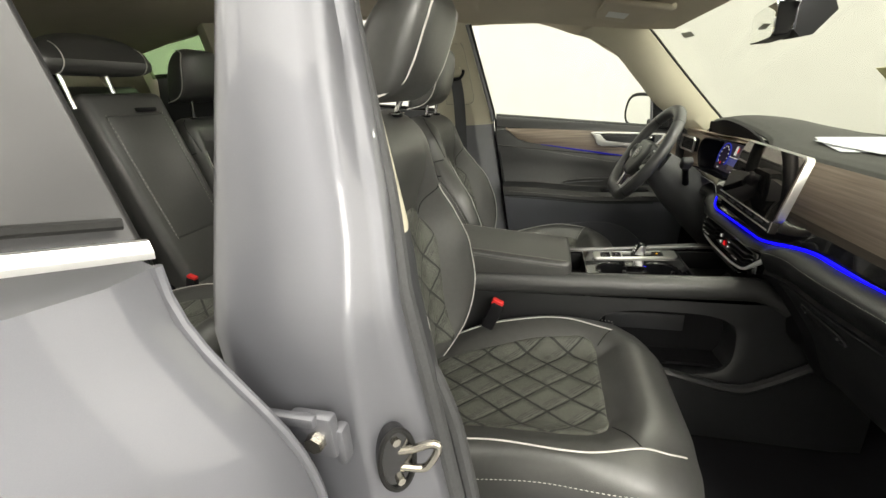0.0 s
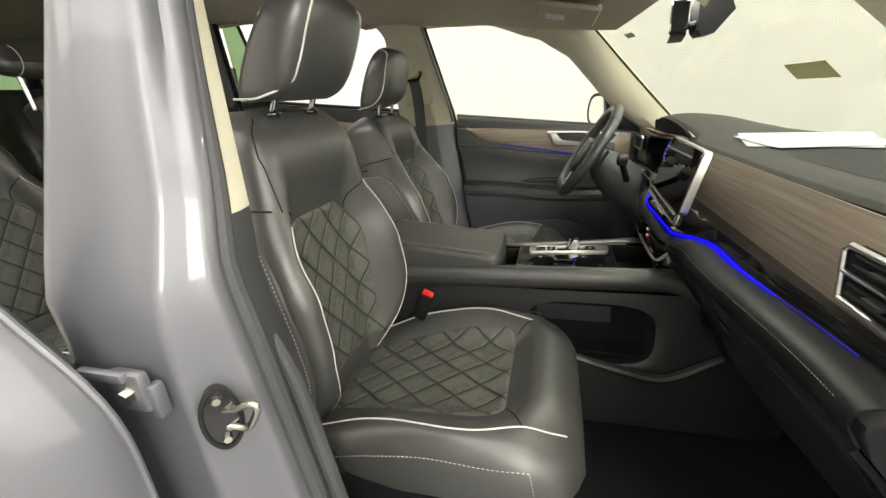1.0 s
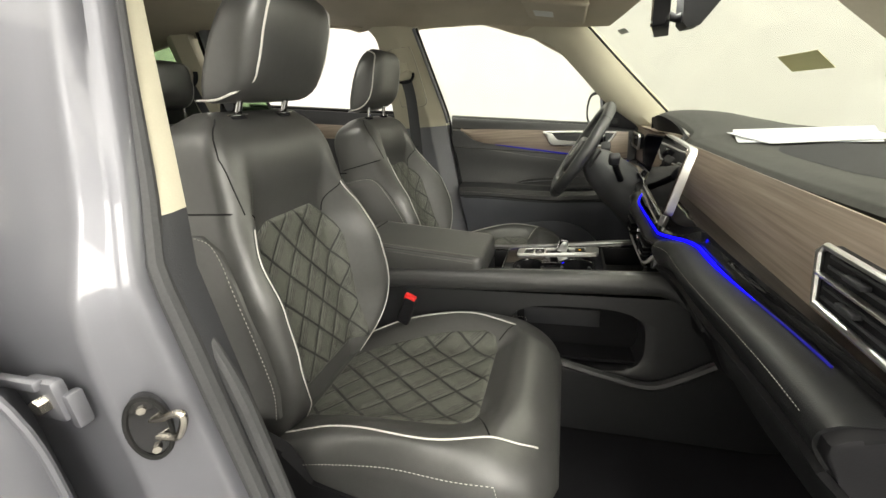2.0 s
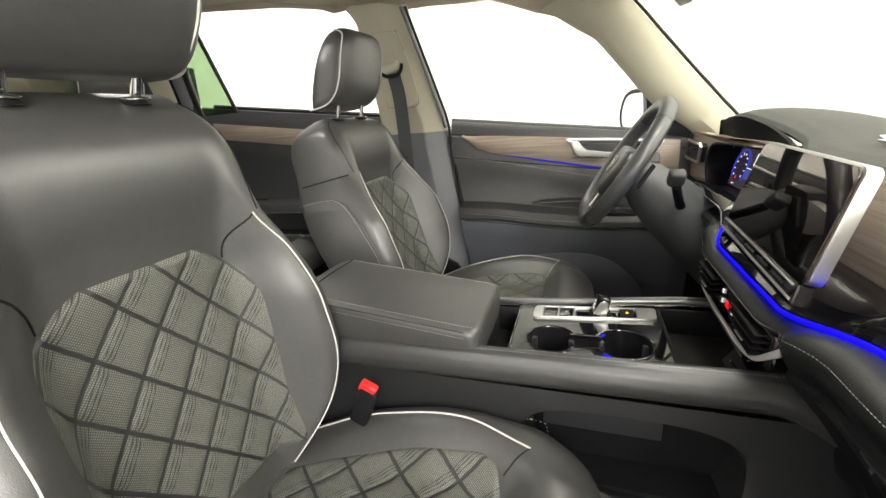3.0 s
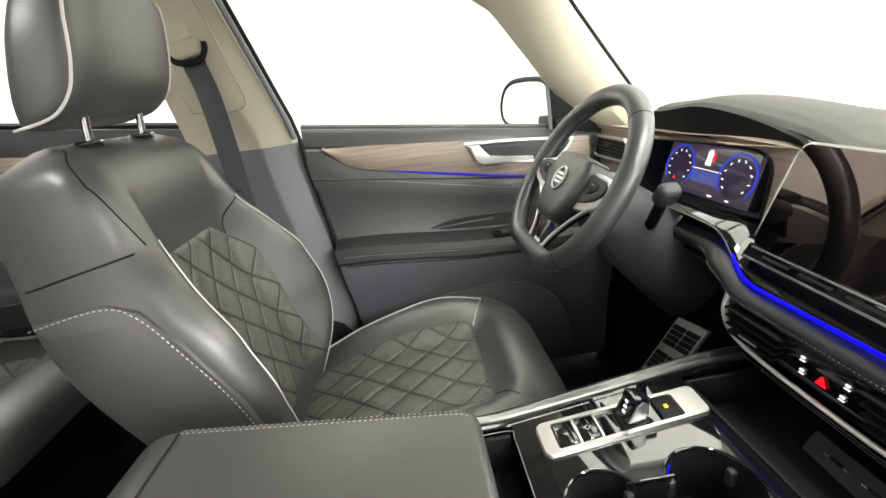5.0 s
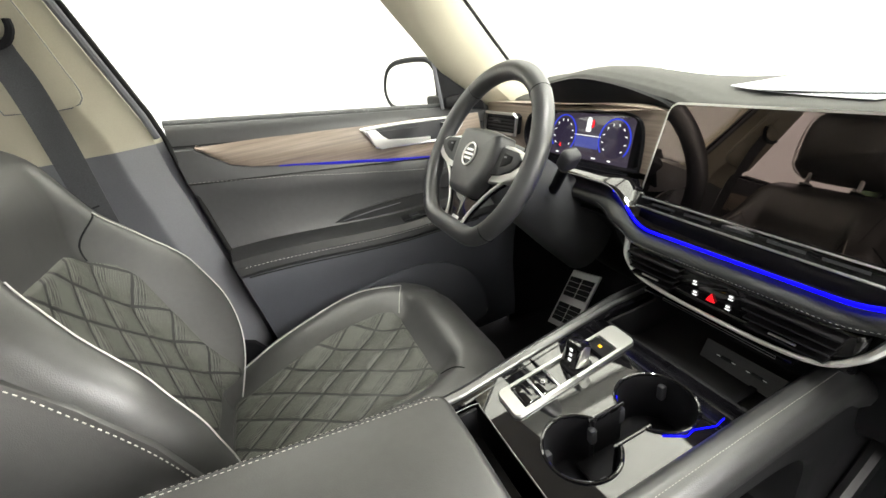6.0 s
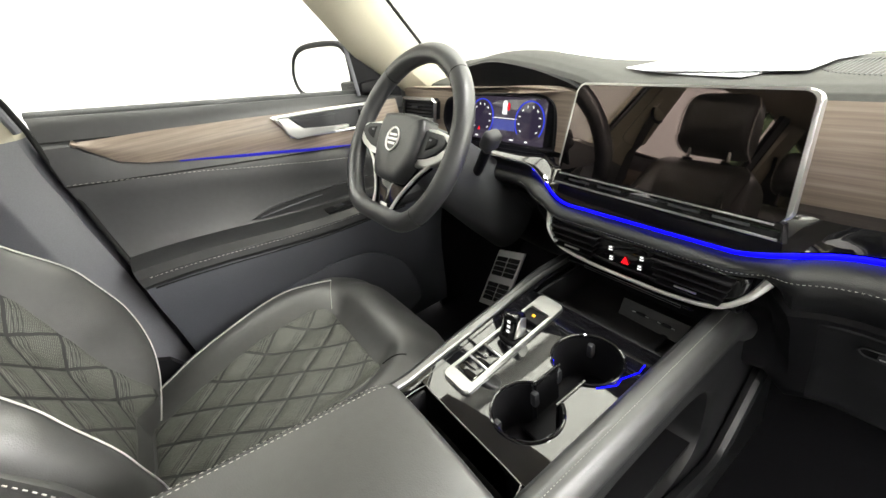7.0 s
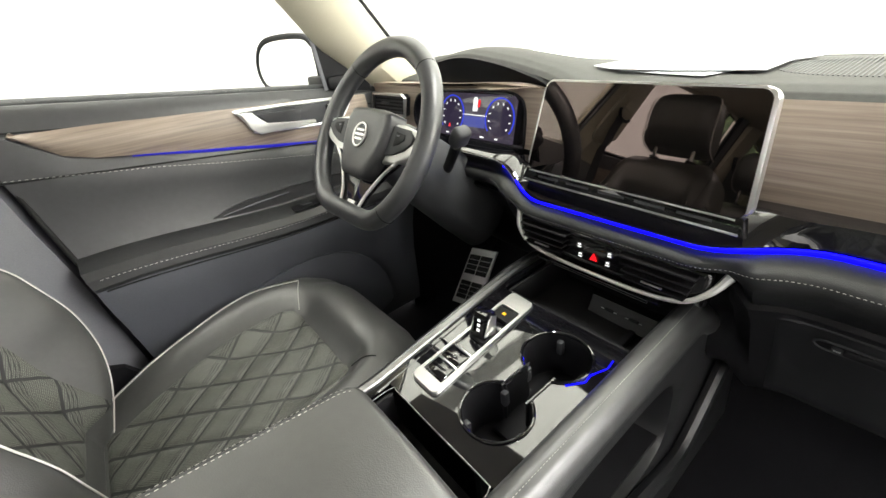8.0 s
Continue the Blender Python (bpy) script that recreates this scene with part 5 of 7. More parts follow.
def armrest():
    a = thing("armrest", (-0.56, 0, 0.97), "padded black leather centre armrest with pale stitching", "armrest")
    w0, w1, r = -0.146, 0.070, 0.013

    def top(x):
        """Height of the lid, falling off behind its rear seam."""
        k = max(0.0, min(1.0, (-0.742 - x) / 0.066))
        return 1.0355 - 0.122 * (x + 0.397) - 0.052 * (1 - math.sqrt(1 - k * k)) - 0.006 * k
    xs = [-0.808, -0.8065, -0.803, -0.797, -0.788, -0.776, -0.762, -0.748, -0.742, -0.735] + [-0.72 + 0.285 * i / 16 for i in range(17)]
    xs += [-0.425, -0.416, -0.410, -0.405, -0.4015, -0.3985, -0.396, -0.394, -0.3925, -0.392]
    loops = []
    for x in xs:
        f = max(0.0, (x + 0.414) / 0.022)                    # rounded front corners, in plan and over the top
        pad = 0.020 * (1 - math.sqrt(max(0.0, 1 - min(1.0, f) ** 2)))
        fall = 0.010 * (1 - math.sqrt(max(0.0, 1 - max(0.0, min(1.0, (x + 0.402) / 0.010)) ** 2)))
        zt = top(x) - fall
        zb = 0.978 - 0.045 * (x + 0.397)
        y0, y1 = w0 + pad, w1 - pad
        sec = [(y0 + 0.010, zb), (y0 + 0.002, zb + 0.006), (y0 - 0.002, zb + 0.45 * (zt - zb))]
        for k in range(7):
            t = math.pi / 2 * k / 6
            sec.append((y0 + r - r * math.cos(t), zt - r + r * math.sin(t)))
        for k in range(1, 8):
            sec.append((y0 + r + (y1 - y0 - 2 * r) * k / 8, zt + 0.0035 * math.sin(math.pi * k / 8)))
        for k in range(7):
            t = math.pi / 2 * (1 - k / 6)
            sec.append((y1 - r + r * math.cos(t), zt - r + r * math.sin(t)))
        sec += [(y1 + 0.002, zb + 0.45 * (zt - zb)), (y1 - 0.002, zb + 0.006), (y1 - 0.010, zb)]
        loops.append([(x, y, z) for y, z in sec])
    part("pad", loft(loops), LEATHER, a, "black leather armrest pad")
    # two rows of thread on each long edge, curling round the front corners; a dark welt runs between them
    for y, sg in ((w0, 1), (w1, -1)):
        rows = ((r * 0.98, 0.0010, 0.0), (-0.0006, 0.0, -0.0150)) if sg > 0 else ((r * 0.98, 0.0010, 0.0), (r * 0.35, 0.0008, -0.0028))
        for inset, up, drop in rows:
            pts = [(x, y + sg * inset, top(x) + up + drop) for x in [-0.742 + 0.320 * i / 40 for i in range(41)]]
            pts += [(-0.412, y + sg * (inset + 0.0015), top(-0.412) + up + drop), (-0.403, y + sg * (inset + 0.0050), top(-0.403) + up + drop - 0.002), (-0.3965, y + sg * (inset + 0.0105), top(-0.397) + up + drop - 0.006),
                    (-0.3918, y + sg * (inset + 0.017), top(-0.397) + up + drop - 0.016)]
            part("stitching", stitches(smooth_line(pts, 2), 0.0044, 0.00062 if up == 0.0010 else 0.00045), THREAD, a, "pale armrest stitching")
        pts = [(x, y + sg * 0.003, top(x) - 0.0055) for x in [-0.742 + 0.325 * i / 30 for i in range(31)]]
        part("seam", tube(pts, 0.0013, 5), RUBBER, a, "dark welt between the thread rows")
    pts = [(-0.7425, w0 + 0.012 + (w1 - w0 - 0.024) * i / 20, top(-0.742) + 0.0015 + 0.003 * math.sin(math.pi * i / 20)) for i in range(21)]
    part("seam", tube(pts, 0.0012, 5), RUBBER, a, "dark cross seam at the rear of the lid")
    part("lid_base", rbox(-0.575, -0.038, 0.975, 0.35, 0.175, 0.03, 0.006), PLASTIC, a, "black lid base")


armrest()


# ---- dashboard ----
def led_z(y):
    return 1.107 + (0.030 if y > 0 else 0.010) * step(0.12, 0.235, abs(y + 0.005)) + 0.012 * step(0.3, 0.7, abs(y))


def dash_x(y):
    """How far the dashboard's face lies from the car's middle line plane."""
    return 0.050 * step(0.13, 0.27, abs(y)) + 0.022 * step(0.3, 0.75, abs(y))


def dashboard():
    d = thing("dashboard", (0.2, 0, 0.9), "black soft dashboard with wood panel and blue light line", "dashboard")
    Y0, Y1 = -0.745, 0.745

    def hood(y):
        """Rise of the top over the driver's dials."""
        return 0.062 * step(0.10, 0.42, y) * (1 - 0.25 * step(0.36, 0.52, y)) * (1 - step(0.532, 0.552, y))

    def bay(y):
        """The front falls back from the dials towards the screen."""
        return 0.034 * step(0.43, 0.25, y) * step(0.13, 0.22, y)
    # upper skin
    prof = [(0.66, 1.245), (0.55, 1.272), (0.42, 1.284), (0.30, 1.2875), (0.20, 1.2875), (0.155, 1.2855), (0.132, 1.280), (0.124, 1.272), (0.128, 1.266), (0.20, 1.25)]

    def upper(u, v):
        y = Y0 + (Y1 - Y0) * u
        k = v * (len(prof) - 1)
        i = min(int(k), len(prof) - 2)
        f = k - i
        x = prof[i][0] + (prof[i + 1][0] - prof[i][0]) * f
        z = prof[i][1] + (prof[i + 1][1] - prof[i][1]) * f
        x -= 0.30 * y * y * step(0.3, 0.66, x)
        h = hood(y)
        z += h * step(0.50, 0.16, x)
        x += (bay(y) - 0.028 * min(1.0, h / 0.05)) * step(0.3, 0.14, x)
        return x + 0.022 * step(0.3, 0.75, abs(y)), y, z
    part("dash_top", thicken(grid(upper, 160, 54), 0.012), DASH_SOFT, d, "dark grey soft dash top")
    # wood face on the passenger's side
    def wd(u, v):
        y = -0.735 + 0.898 * u
        zt, zb = 1.274, 1.150
        return 0.122 - 0.014 * v - 0.008 * math.sin(math.pi * v), y, zt + (zb - zt) * v
    part("wood_panel", thicken(grid(wd, 40, 10), 0.01), WOOD_Y, d, "brown open-pore wood panel")
    # face of the hood over the dials
    def lip(u, v):
        y = 0.10 + 0.447 * u
        zt = 1.276 + hood(y)
        return 0.108 + bay(y) - 0.01 * math.sin(math.pi * u) + 0.012 * v, y, zt + (1.279 - zt) * v
    part("hood_face", thicken(grid(lip, 40, 6), 0.006), PLASTIC, d, "black hood face above the dials")
    # wood face round the dials, with a tunnel to the display
    cut = [(0.245, 1.158), (0.240, 1.235), (0.262, 1.262), (0.33, 1.270), (0.44, 1.270), (0.515, 1.262), (0.545, 1.245), (0.56, 1.20), (0.53, 1.150)]
    outer = [(0.735, 1.150), (0.735, 1.280), (0.50, 1.284), (0.30, 1.284), (0.215, 1.278), (0.185, 1.255), (0.168, 1.150)]
    cut = [(p.x, p.y) for p in smooth_line([(a, b, 0) for a, b in cut], 6)]
    outer = outer[:2] + [(p.x, p.y) for p in smooth_line([(a, b, 0) for a, b in outer[2:]], 6)]
    def deep(y):
        """The surround falls back towards the screen."""
        return 0.038 * step(0.43, 0.25, y)
    part("dial_surround", prism(cut + outer, lambda a, b, c: (0.112 - c + deep(a), a, b), 0.022, 0.0), WOOD_Y, d, "brown wood dial surround", smooth=False)
    mid = Vector((0, 0.403, 1.210))
    loops = [[(x + deep(a) * (0.170 - x) / 0.08, mid.y + (a - mid.y) * k, mid.z + (b - mid.z) * k) for a, b in cut] for x, k in ((0.088, 1.0), (0.11, 0.985), (0.168, 0.94))]
    part("dial_tunnel", loft(loops, caps=False), PLASTIC, d, "black tunnel round the dials")
    rim = [Vector((0.0885 + deep(a), a, b)) for a, b in cut]
    part("dial_rim", tube(rim, 0.003, 6, closed=True), PLASTIC, d)
    lip_line = smooth_line([(0.122, 0.475, 1.259), (0.124, 0.45, 1.2645), (0.126, 0.37, 1.2655), (0.130, 0.295, 1.262), (0.134, 0.278, 1.257)], 6)
    part("dial_lip", tube(lip_line, 0.0024, 8), SATIN_DARK, d, "thin satin lip over the dials")
    # gloss ledge sweeping from the dials down to the screen
    run = smooth_line([(0.060, 0.62, 1.158), (0.060, 0.52, 1.165), (0.060, 0.40, 1.168), (0.060, 0.29, 1.168), (0.060, 0.235, 1.164), (0.056, 0.205, 1.150), (0.050, 0.178, 1.131), (0.046, 0.160, 1.126)], 6)
    sec = ((0.020, 0.0055), (0.010, 0.0035), (-0.014, -0.0040), (-0.018, -0.0075), (-0.014, -0.012), (0.020, -0.004))
    part("dial_ledge", loft([[p + Vector((a, 0, c)) for a, c in sec] for p in run]), GLOSS, d, "gloss black ledge below the dials")
    part("ledge_edge", tube([p + Vector((-0.0182, 0, -0.0082)) for p in run], 0.0010, 6), SATIN_DARK, d, "thin grey ledge edge")
    # gloss black band below the wood
    def band(u, v):
        y = Y0 + (Y1 - Y0) * u
        zt = 1.152
        zb = led_z(y) + 0.006
        b = 0.022 + dash_x(y)
        a = b + 0.004 + 0.06 * (1 - step(0.12, 0.25, abs(y)))
        if v < 0.3:   # narrow ledge under the wood
            return 0.112 + (a - 0.112) * v / 0.3, y, zt - 0.001 * v
        v = (v - 0.3) / 0.7
        return a + (b - a) * v ** 0.8, y, zt + (zb - zt) * v
    part("gloss_band", thicken(grid(band, 90, 10), 0.004), GLOSS, d, "gloss black band")
    ys = [0.245 - 0.745 * i / 90 for i in range(91)]
    pts = [(0.018 + dash_x(y), y, led_z(y) + 0.002) for y in ys]
    wide = [lerp([(-0.50, 0.0008), (-0.42, 0.0018), (-0.32, 0.0038), (-0.22, 0.0036), (-0.10, 0.0021), (0.20, 0.0020), (0.245, 0.0012)], y) for y in ys]
    part("light_strip", tube(pts, wide, 8), LED, d, "blue glowing light strip")
    pts = [(0.018 + dash_x(y), y, led_z(y) + 0.002) for y in [-0.66 + 0.16 * i / 16 for i in range(17)]]
    part("light_strip", tube(pts, 0.0016, 6), LED_DIM, d, "dim blue light strip end")
    # padded lower roll and face
    low_mid = [(0.040, -0.002), (0.014, -0.004), (0.000, -0.010), (-0.004, -0.016), (0.000, -0.022), (0.030, -0.030), (0.034, -0.06), (0.10, -0.13), (0.13, -0.25), (0.3, -0.3)]
    low_out = [(0.030, 0.000), (-0.005, -0.001), (-0.022, -0.005), (-0.032, -0.013), (-0.033, -0.030), (-0.018, -0.056), (0.022, -0.105), (0.085, -0.200), (0.15, -0.320), (0.30, -0.34)]
    low_mid = smooth_line([(a, 0, b) for a, b in low_mid], 5)
    low_out = smooth_line([(a, 0, b) for a, b in low_out], 5)

    def roll(u, v):
        y = Y0 + (Y1 - Y0) * u
        k = v * (len(low_mid) - 1)
        i = min(int(k), len(low_mid) - 2)
        side_on = step(0.165, 0.205, abs(y + 0.006)) * (0.45 if y > 0 else 1)
        p = low_mid[i].lerp(low_mid[i + 1], k - i).lerp(low_out[i].lerp(low_out[i + 1], k - i), side_on)
        return p.x + dash_x(y) + (0.03 * step(0.2, 0.3, y) if p.z < -0.05 else 0), y, led_z(y) + p.z
    part("padded_roll", thicken(grid(lambda u, v: roll(u, v * 5 / 9), 150, 30), 0.008), SOFT, d, "black stitched leather dash roll")
    part("lower_panel", thicken(grid(lambda u, v: roll(u, (5 + 4 * v) / 9), 100, 20), 0.008), PLASTIC, d, "black plastic lower dash panel")
    def seam_at(y):
        v = 3.0 / 9
        p = Vector(roll((y - Y0) / (Y1 - Y0), v))
        return p + Vector((-0.0032, 0, 0.0020))
    pts = [seam_at(-0.72 + 0.97 * i / 160) for i in range(161)]
    part("stitching", stitches(pts, 0.0035, 0.0004), THREAD, d, "pale stitched dash seam")
    # end cap by the passenger's door
    ec = [(0.62, 1.20), (0.45, 1.262), (0.30, 1.284), (0.16, 1.280), (0.138, 1.268), (0.116, 1.15), (0.104, 1.128), (0.064, 1.126), (0.053, 1.122), (0.043, 1.114), (0.042, 1.099), (0.057, 1.073), (0.097, 1.024), (0.160, 0.929), (0.225, 0.809), (0.37, 0.79), (0.62, 0.90)]
    part("end_cap", prism(ec, lambda a, b, k: (a, -0.744 - k, b), 0.016, 0.005, 2), PLASTIC, d, "black dash end cap")
    # central vent block with bright bracket
    part("vent_block", rbox(0.030, -0.006, 1.056, 0.05, 0.315, 0.058, 0.008, 3), GLOSS, d, "gloss black vent block")
    br = smooth_line([(0.020, 0.162, 1.084), (0.005, 0.152, 1.058), (-0.002, 0.122, 1.036), (-0.003, 0.07, 1.027), (-0.003, 0.0, 1.024), (-0.003, -0.08, 1.025), (-0.002, -0.135, 1.034), (0.006, -0.164, 1.056), (0.024, -0.178, 1.078)], 8)
    part("bright_bracket", tube(br, [0.0032 + 0.0036 * abs(i / (len(br) - 1) * 2 - 1) ** 3 for i in range(len(br))], 8), SATIN, d, "satin chrome vent bracket")
    for y0, y1 in ((0.045, 0.138), (-0.150, -0.045)):
        for k in range(4):
            part("vent_slat", rbox(-0.001, (y0 + y1) / 2, 1.076 - 0.0115 * k, 0.018, y1 - y0 - 0.006 * k, 0.0032, 0.001), PLASTIC, d)
        part("vent_tab", rbox(-0.009, (y0 + y1) / 2, 1.047, 0.003, 0.03, 0.003, 0.001), CHROME, d, "bright vent tab")
    tri = [(0.010, 1.0425), (-0.010, 1.0425), (0.0, 1.060)]
    part("hazard_button", prism(tri, lambda a, b, c: (0.004 - c, a * 0.62, 1.049 + (b - 1.049) * 0.7), 0.002), ICON_RED, d, "red lit hazard triangle")
    for (y, zz) in ((0.026, 1.063), (0.024, 1.046), (-0.026, 1.063), (-0.024, 1.046)):
        part("button_icon", join(rbox(0.0035, y, zz + 0.002, 0.002, 0.005, 0.0028, 0.0005), rbox(0.0035, y, zz - 0.0025, 0.002, 0.0065, 0.0014, 0.0004)), ICON, d, "small lit pale icon")
    part("slot_bar", rbox(0.012, 0.0, 1.010, 0.02, 0.22, 0.006, 0.002), GLOSS, d, "black slot below the vents")
    part("slot_bezel", tube([(0.0012, 0.072, 1.0135), (0.0012, -0.092, 1.0105), (0.0012, -0.092, 1.0065), (0.0012, 0.072, 1.0095)], 0.0006, 5, closed=True), SATIN_DARK, d, "thin grey bezel of the slot")
    part("cubby_back", rbox(0.13, 0.0, 0.99, 0.02, 0.28, 0.09, 0.004), PLASTIC, d, "black cubby back wall")
    slab = [Vector(p) for p in ((0.011, 0.007, 0.938), (0.005, -0.096, 0.938), (0.027, -0.102, 0.962), (0.027, 0.0085, 0.962))]
    part("socket_panel", loft([slab, [p + Vector((0.005, 0, -0.003)) for p in slab]]), LID, d, "black sloping socket panel", smooth=False)
    for y in (-0.029, -0.071):
        part("socket", rbox(0, 0, 0, 0.004, 0.014, 0.006, 0.001, rot=Matrix.Translation((0.0165, y, 0.9515)) @ Matrix.Rotation(radians(-38), 4, "Y")), CARPET, d, "small dark charging socket")
        for k in (-0.011, 0.011):
            part("socket_mark", rbox(0, 0, 0, 0.0008, 0.005, 0.0024, 0, rot=Matrix.Translation((0.0148, y + k, 0.9525)) @ Matrix.Rotation(radians(-38), 4, "Y")), ICON_DIM, d, "small pale printed mark")
    # passenger vent and driver vent
    for yc, w, xx, zz in ((-0.655, 0.16, 0.100, 1.205), (0.652, 0.165, 0.075, 1.233)):
        ol = [(-w / 2, -0.030), (-w / 2 + 0.02, 0.034), (w / 2 - 0.01, 0.034), (w / 2, 0.024), (w / 2 - 0.012, -0.036), (-w / 2 + 0.012, -0.038)]
        if yc > 0:
            ol = [(-a, b * 0.72) for a, b in ol]
        part("vent_well", prism(ol, lambda a, b, c, yc=yc, xx=xx, zz=zz: (xx + 0.014 - c, yc + a, zz + b), 0.012), PLASTIC, d, "black vent well")
        part("vent_frame", tube([(xx - 0.002, yc + a, zz + b) for a, b in ol], 0.0042, 8, closed=True), CHROME, d, "satin chrome vent frame")
        for k in range(5):
            part("vent_slat", rbox(xx + 0.009, yc, zz + (0.024 - 0.0125 * k) * (1 if yc < 0 else 0.72), 0.018, w - 0.03, 0.004, 0.001), PLASTIC_GREY, d)
        if yc < 0:
            part("vent_bar", rbox(xx - 0.003, yc, zz + 0.001, 0.008, w - 0.012, 0.0035, 0.001), CHROME, d, "satin chrome vent bar")
        for q in ((0.016, -0.016) if yc < 0 else (0.003,)):
            part("vent_tab", rbox(xx - 0.003, yc + 0.01, zz + q, 0.010, 0.032, 0.006, 0.002), PLASTIC_GREY, d, "grey vent tab with a bright edge")
    # glovebox lid, standing proud behind a narrow gap, with a pull set into a pocket
    def lid(u, v):
        y = -0.70 + 0.4785 * u
        p = Vector(roll((y - Y0) / (Y1 - Y0), 0.585 + 0.30 * v))
        return p + Vector((-0.009 * min(1, 30 * min(u, 1 - u), 14 * min(v, 1 - v)), 0, 0))
    part("glovebox_lid", thicken(grid(lid, 90, 30), 0.004), LID, d, "black plastic glovebox lid")
    # A near-black tube carries the shade of the gap in its colour.
    gap = [Vector(roll((-0.2185 - Y0) / (Y1 - Y0), 0.575 + 0.32 * k / 16)) + Vector((-0.0015, 0, 0)) for k in range(17)]
    part("lid_gap_shade", tube(gap, 0.0026, 6), CARPET, d, "dark strip drawn as the shade in the gap beside the glovebox lid")
    face = lambda z: 0.0755 + 0.66 * (1.0 - z)
    slot = [(-0.269, 1.006), (-0.271, 1.012), (-0.277, 1.0165), (-0.300, 1.018), (-0.385, 1.018), (-0.399, 1.014), (-0.402, 1.007), (-0.399, 1.000), (-0.385, 0.996), (-0.290, 0.996), (-0.275, 0.998)]
    slot = [(p.x, p.y) for p in smooth_line([(a, b, 0) for a, b in slot + slot[:1]], 3)[:-1]]
    part("latch_pocket", prism(slot, lambda a, b, k: (face(b) - 0.0075 - k, a, b), 0.004), CARPET, d, "dark pocket of the glovebox pull")
    part("latch_rim", tube([(face(b) - 0.012, a, b) for a, b in slot], 0.0016, 6, closed=True), PLASTIC_GREY, d, "dark grey pocket rim")
    part("glovebox_latch", rbox(face(1.010) - 0.014, -0.345, 1.010, 0.010, 0.096, 0.011, 0.004, 3), PLASTIC, d, "black glovebox pull")
    part("lid_lock", tube([(face(1.007) - 0.012, -0.292, 1.007), (face(1.007) - 0.016, -0.292, 1.007)], 0.0055, 16), PLASTIC_GREY, d, "small round lock")
    part("lid_lock", rbox(face(1.007) - 0.0165, -0.292, 1.0065, 0.001, 0.007, 0.0012, 0), CHROME, d, "bright key slot")
    # speaker grille on top
    for i in range(80):
        y = -0.115 - 0.0052 * i
        half = 0.090 * math.sqrt(1 - ((i - 39.5) / 41) ** 4)
        part("grille_slot", rbox(0.285, y, 1.2874, 2 * half, 0.0018, 0.002, 0.0), PLASTIC_GREY, d)
    return d


dashboard()


def kick_panels():
    for sg, tag in ((1, "left"), (-1, "right")):
        bm = grid(lambda u, v: (0.095 + 0.52 * u, sg * (0.748 - 0.05 * u), 0.52 + (1.25 - 0.05 * u - 0.52) * v), 6, 6)
        lone("wall_footwell_" + tag, thicken(bm, 0.02), PLASTIC, "black plastic footwell side panel", "wall", "structure")


kick_panels()


def touchscreen():
    t = thing("touchscreen", (0.06, 0, 1.14), "dark glossy touchscreen in a satin chrome frame", "screen")
    # leans back a little: the lower edge is nearer the seats
    A, B_ = Vector((0.0815, -0.010, 1.2955)), Vector((0.043, -0.010, 1.157))
    def place(a, b, c):
        p = B_ + (A - B_) * b
        n = (A - B_).normalized().cross(Vector((0, 1, 0)))
        n = -n if n.x > 0 else n
        return p + Vector((0.055 * a, a * (1.045 - 0.075 * b), 0)) + n * c
    def rr(w0, w1, b0, b1, r, n=6):
        pts = []
        for (cx, cy, st) in ((w1 - r, b1 - r * 6.6, 0), (w0 + r, b1 - r * 6.6, 90), (w0 + r, b0 + r * 6.6, 180), (w1 - r, b0 + r * 6.6, 270)):
            for k in range(n + 1):
                an = radians(st + 90 * k / n)
                pts.append((cx + r * math.cos(an), cy + r * 6.6 * math.sin(an)))
        return pts
    outer = rr(-0.164, 0.164, 0.0, 1.0, 0.014)
    part("frame", prism(outer, place, 0.016, 0.003), SCREEN_FRAME, t, "satin chrome frame")
    part("glass", prism(rr(-0.1592, 0.1580, -0.012, 0.976, 0.0115), lambda a, b, c: place(a, b, 0.0165 + c), 0.003, 0.001), SCREEN, t, "black glossy screen glass", smooth=False)
    part("shelf", prism([(-0.164, -0.16), (0.164, -0.16), (0.160, 0.0), (-0.160, 0.0)], lambda a, b, c: place(a, b, 0.004 + c * 1.0), 0.018, 0.003), GLOSS, t, "gloss black touch slider shelf")
    for b0, b1, w in ((-0.030, -0.014, 0.152), (-0.146, -0.126, 0.158)):
        part("slider_edge", prism([(-w, b0), (w, b0), (w, b1), (-w, b1)], lambda a, b, c: place(a, b, 0.0215 + c), 0.003, 0.001), SATIN_FRAME, t, "satin slider edge")
    for k in range(5):
        part("slider_mark", prism([(0.13 - 0.055 * k, -0.085), (0.09 - 0.055 * k, -0.085), (0.09 - 0.055 * k, -0.06), (0.13 - 0.055 * k, -0.06)], lambda a, b, c: place(a, b, 0.0225 + c), 0.001), PLASTIC_GREY, t)
    return t


touchscreen()


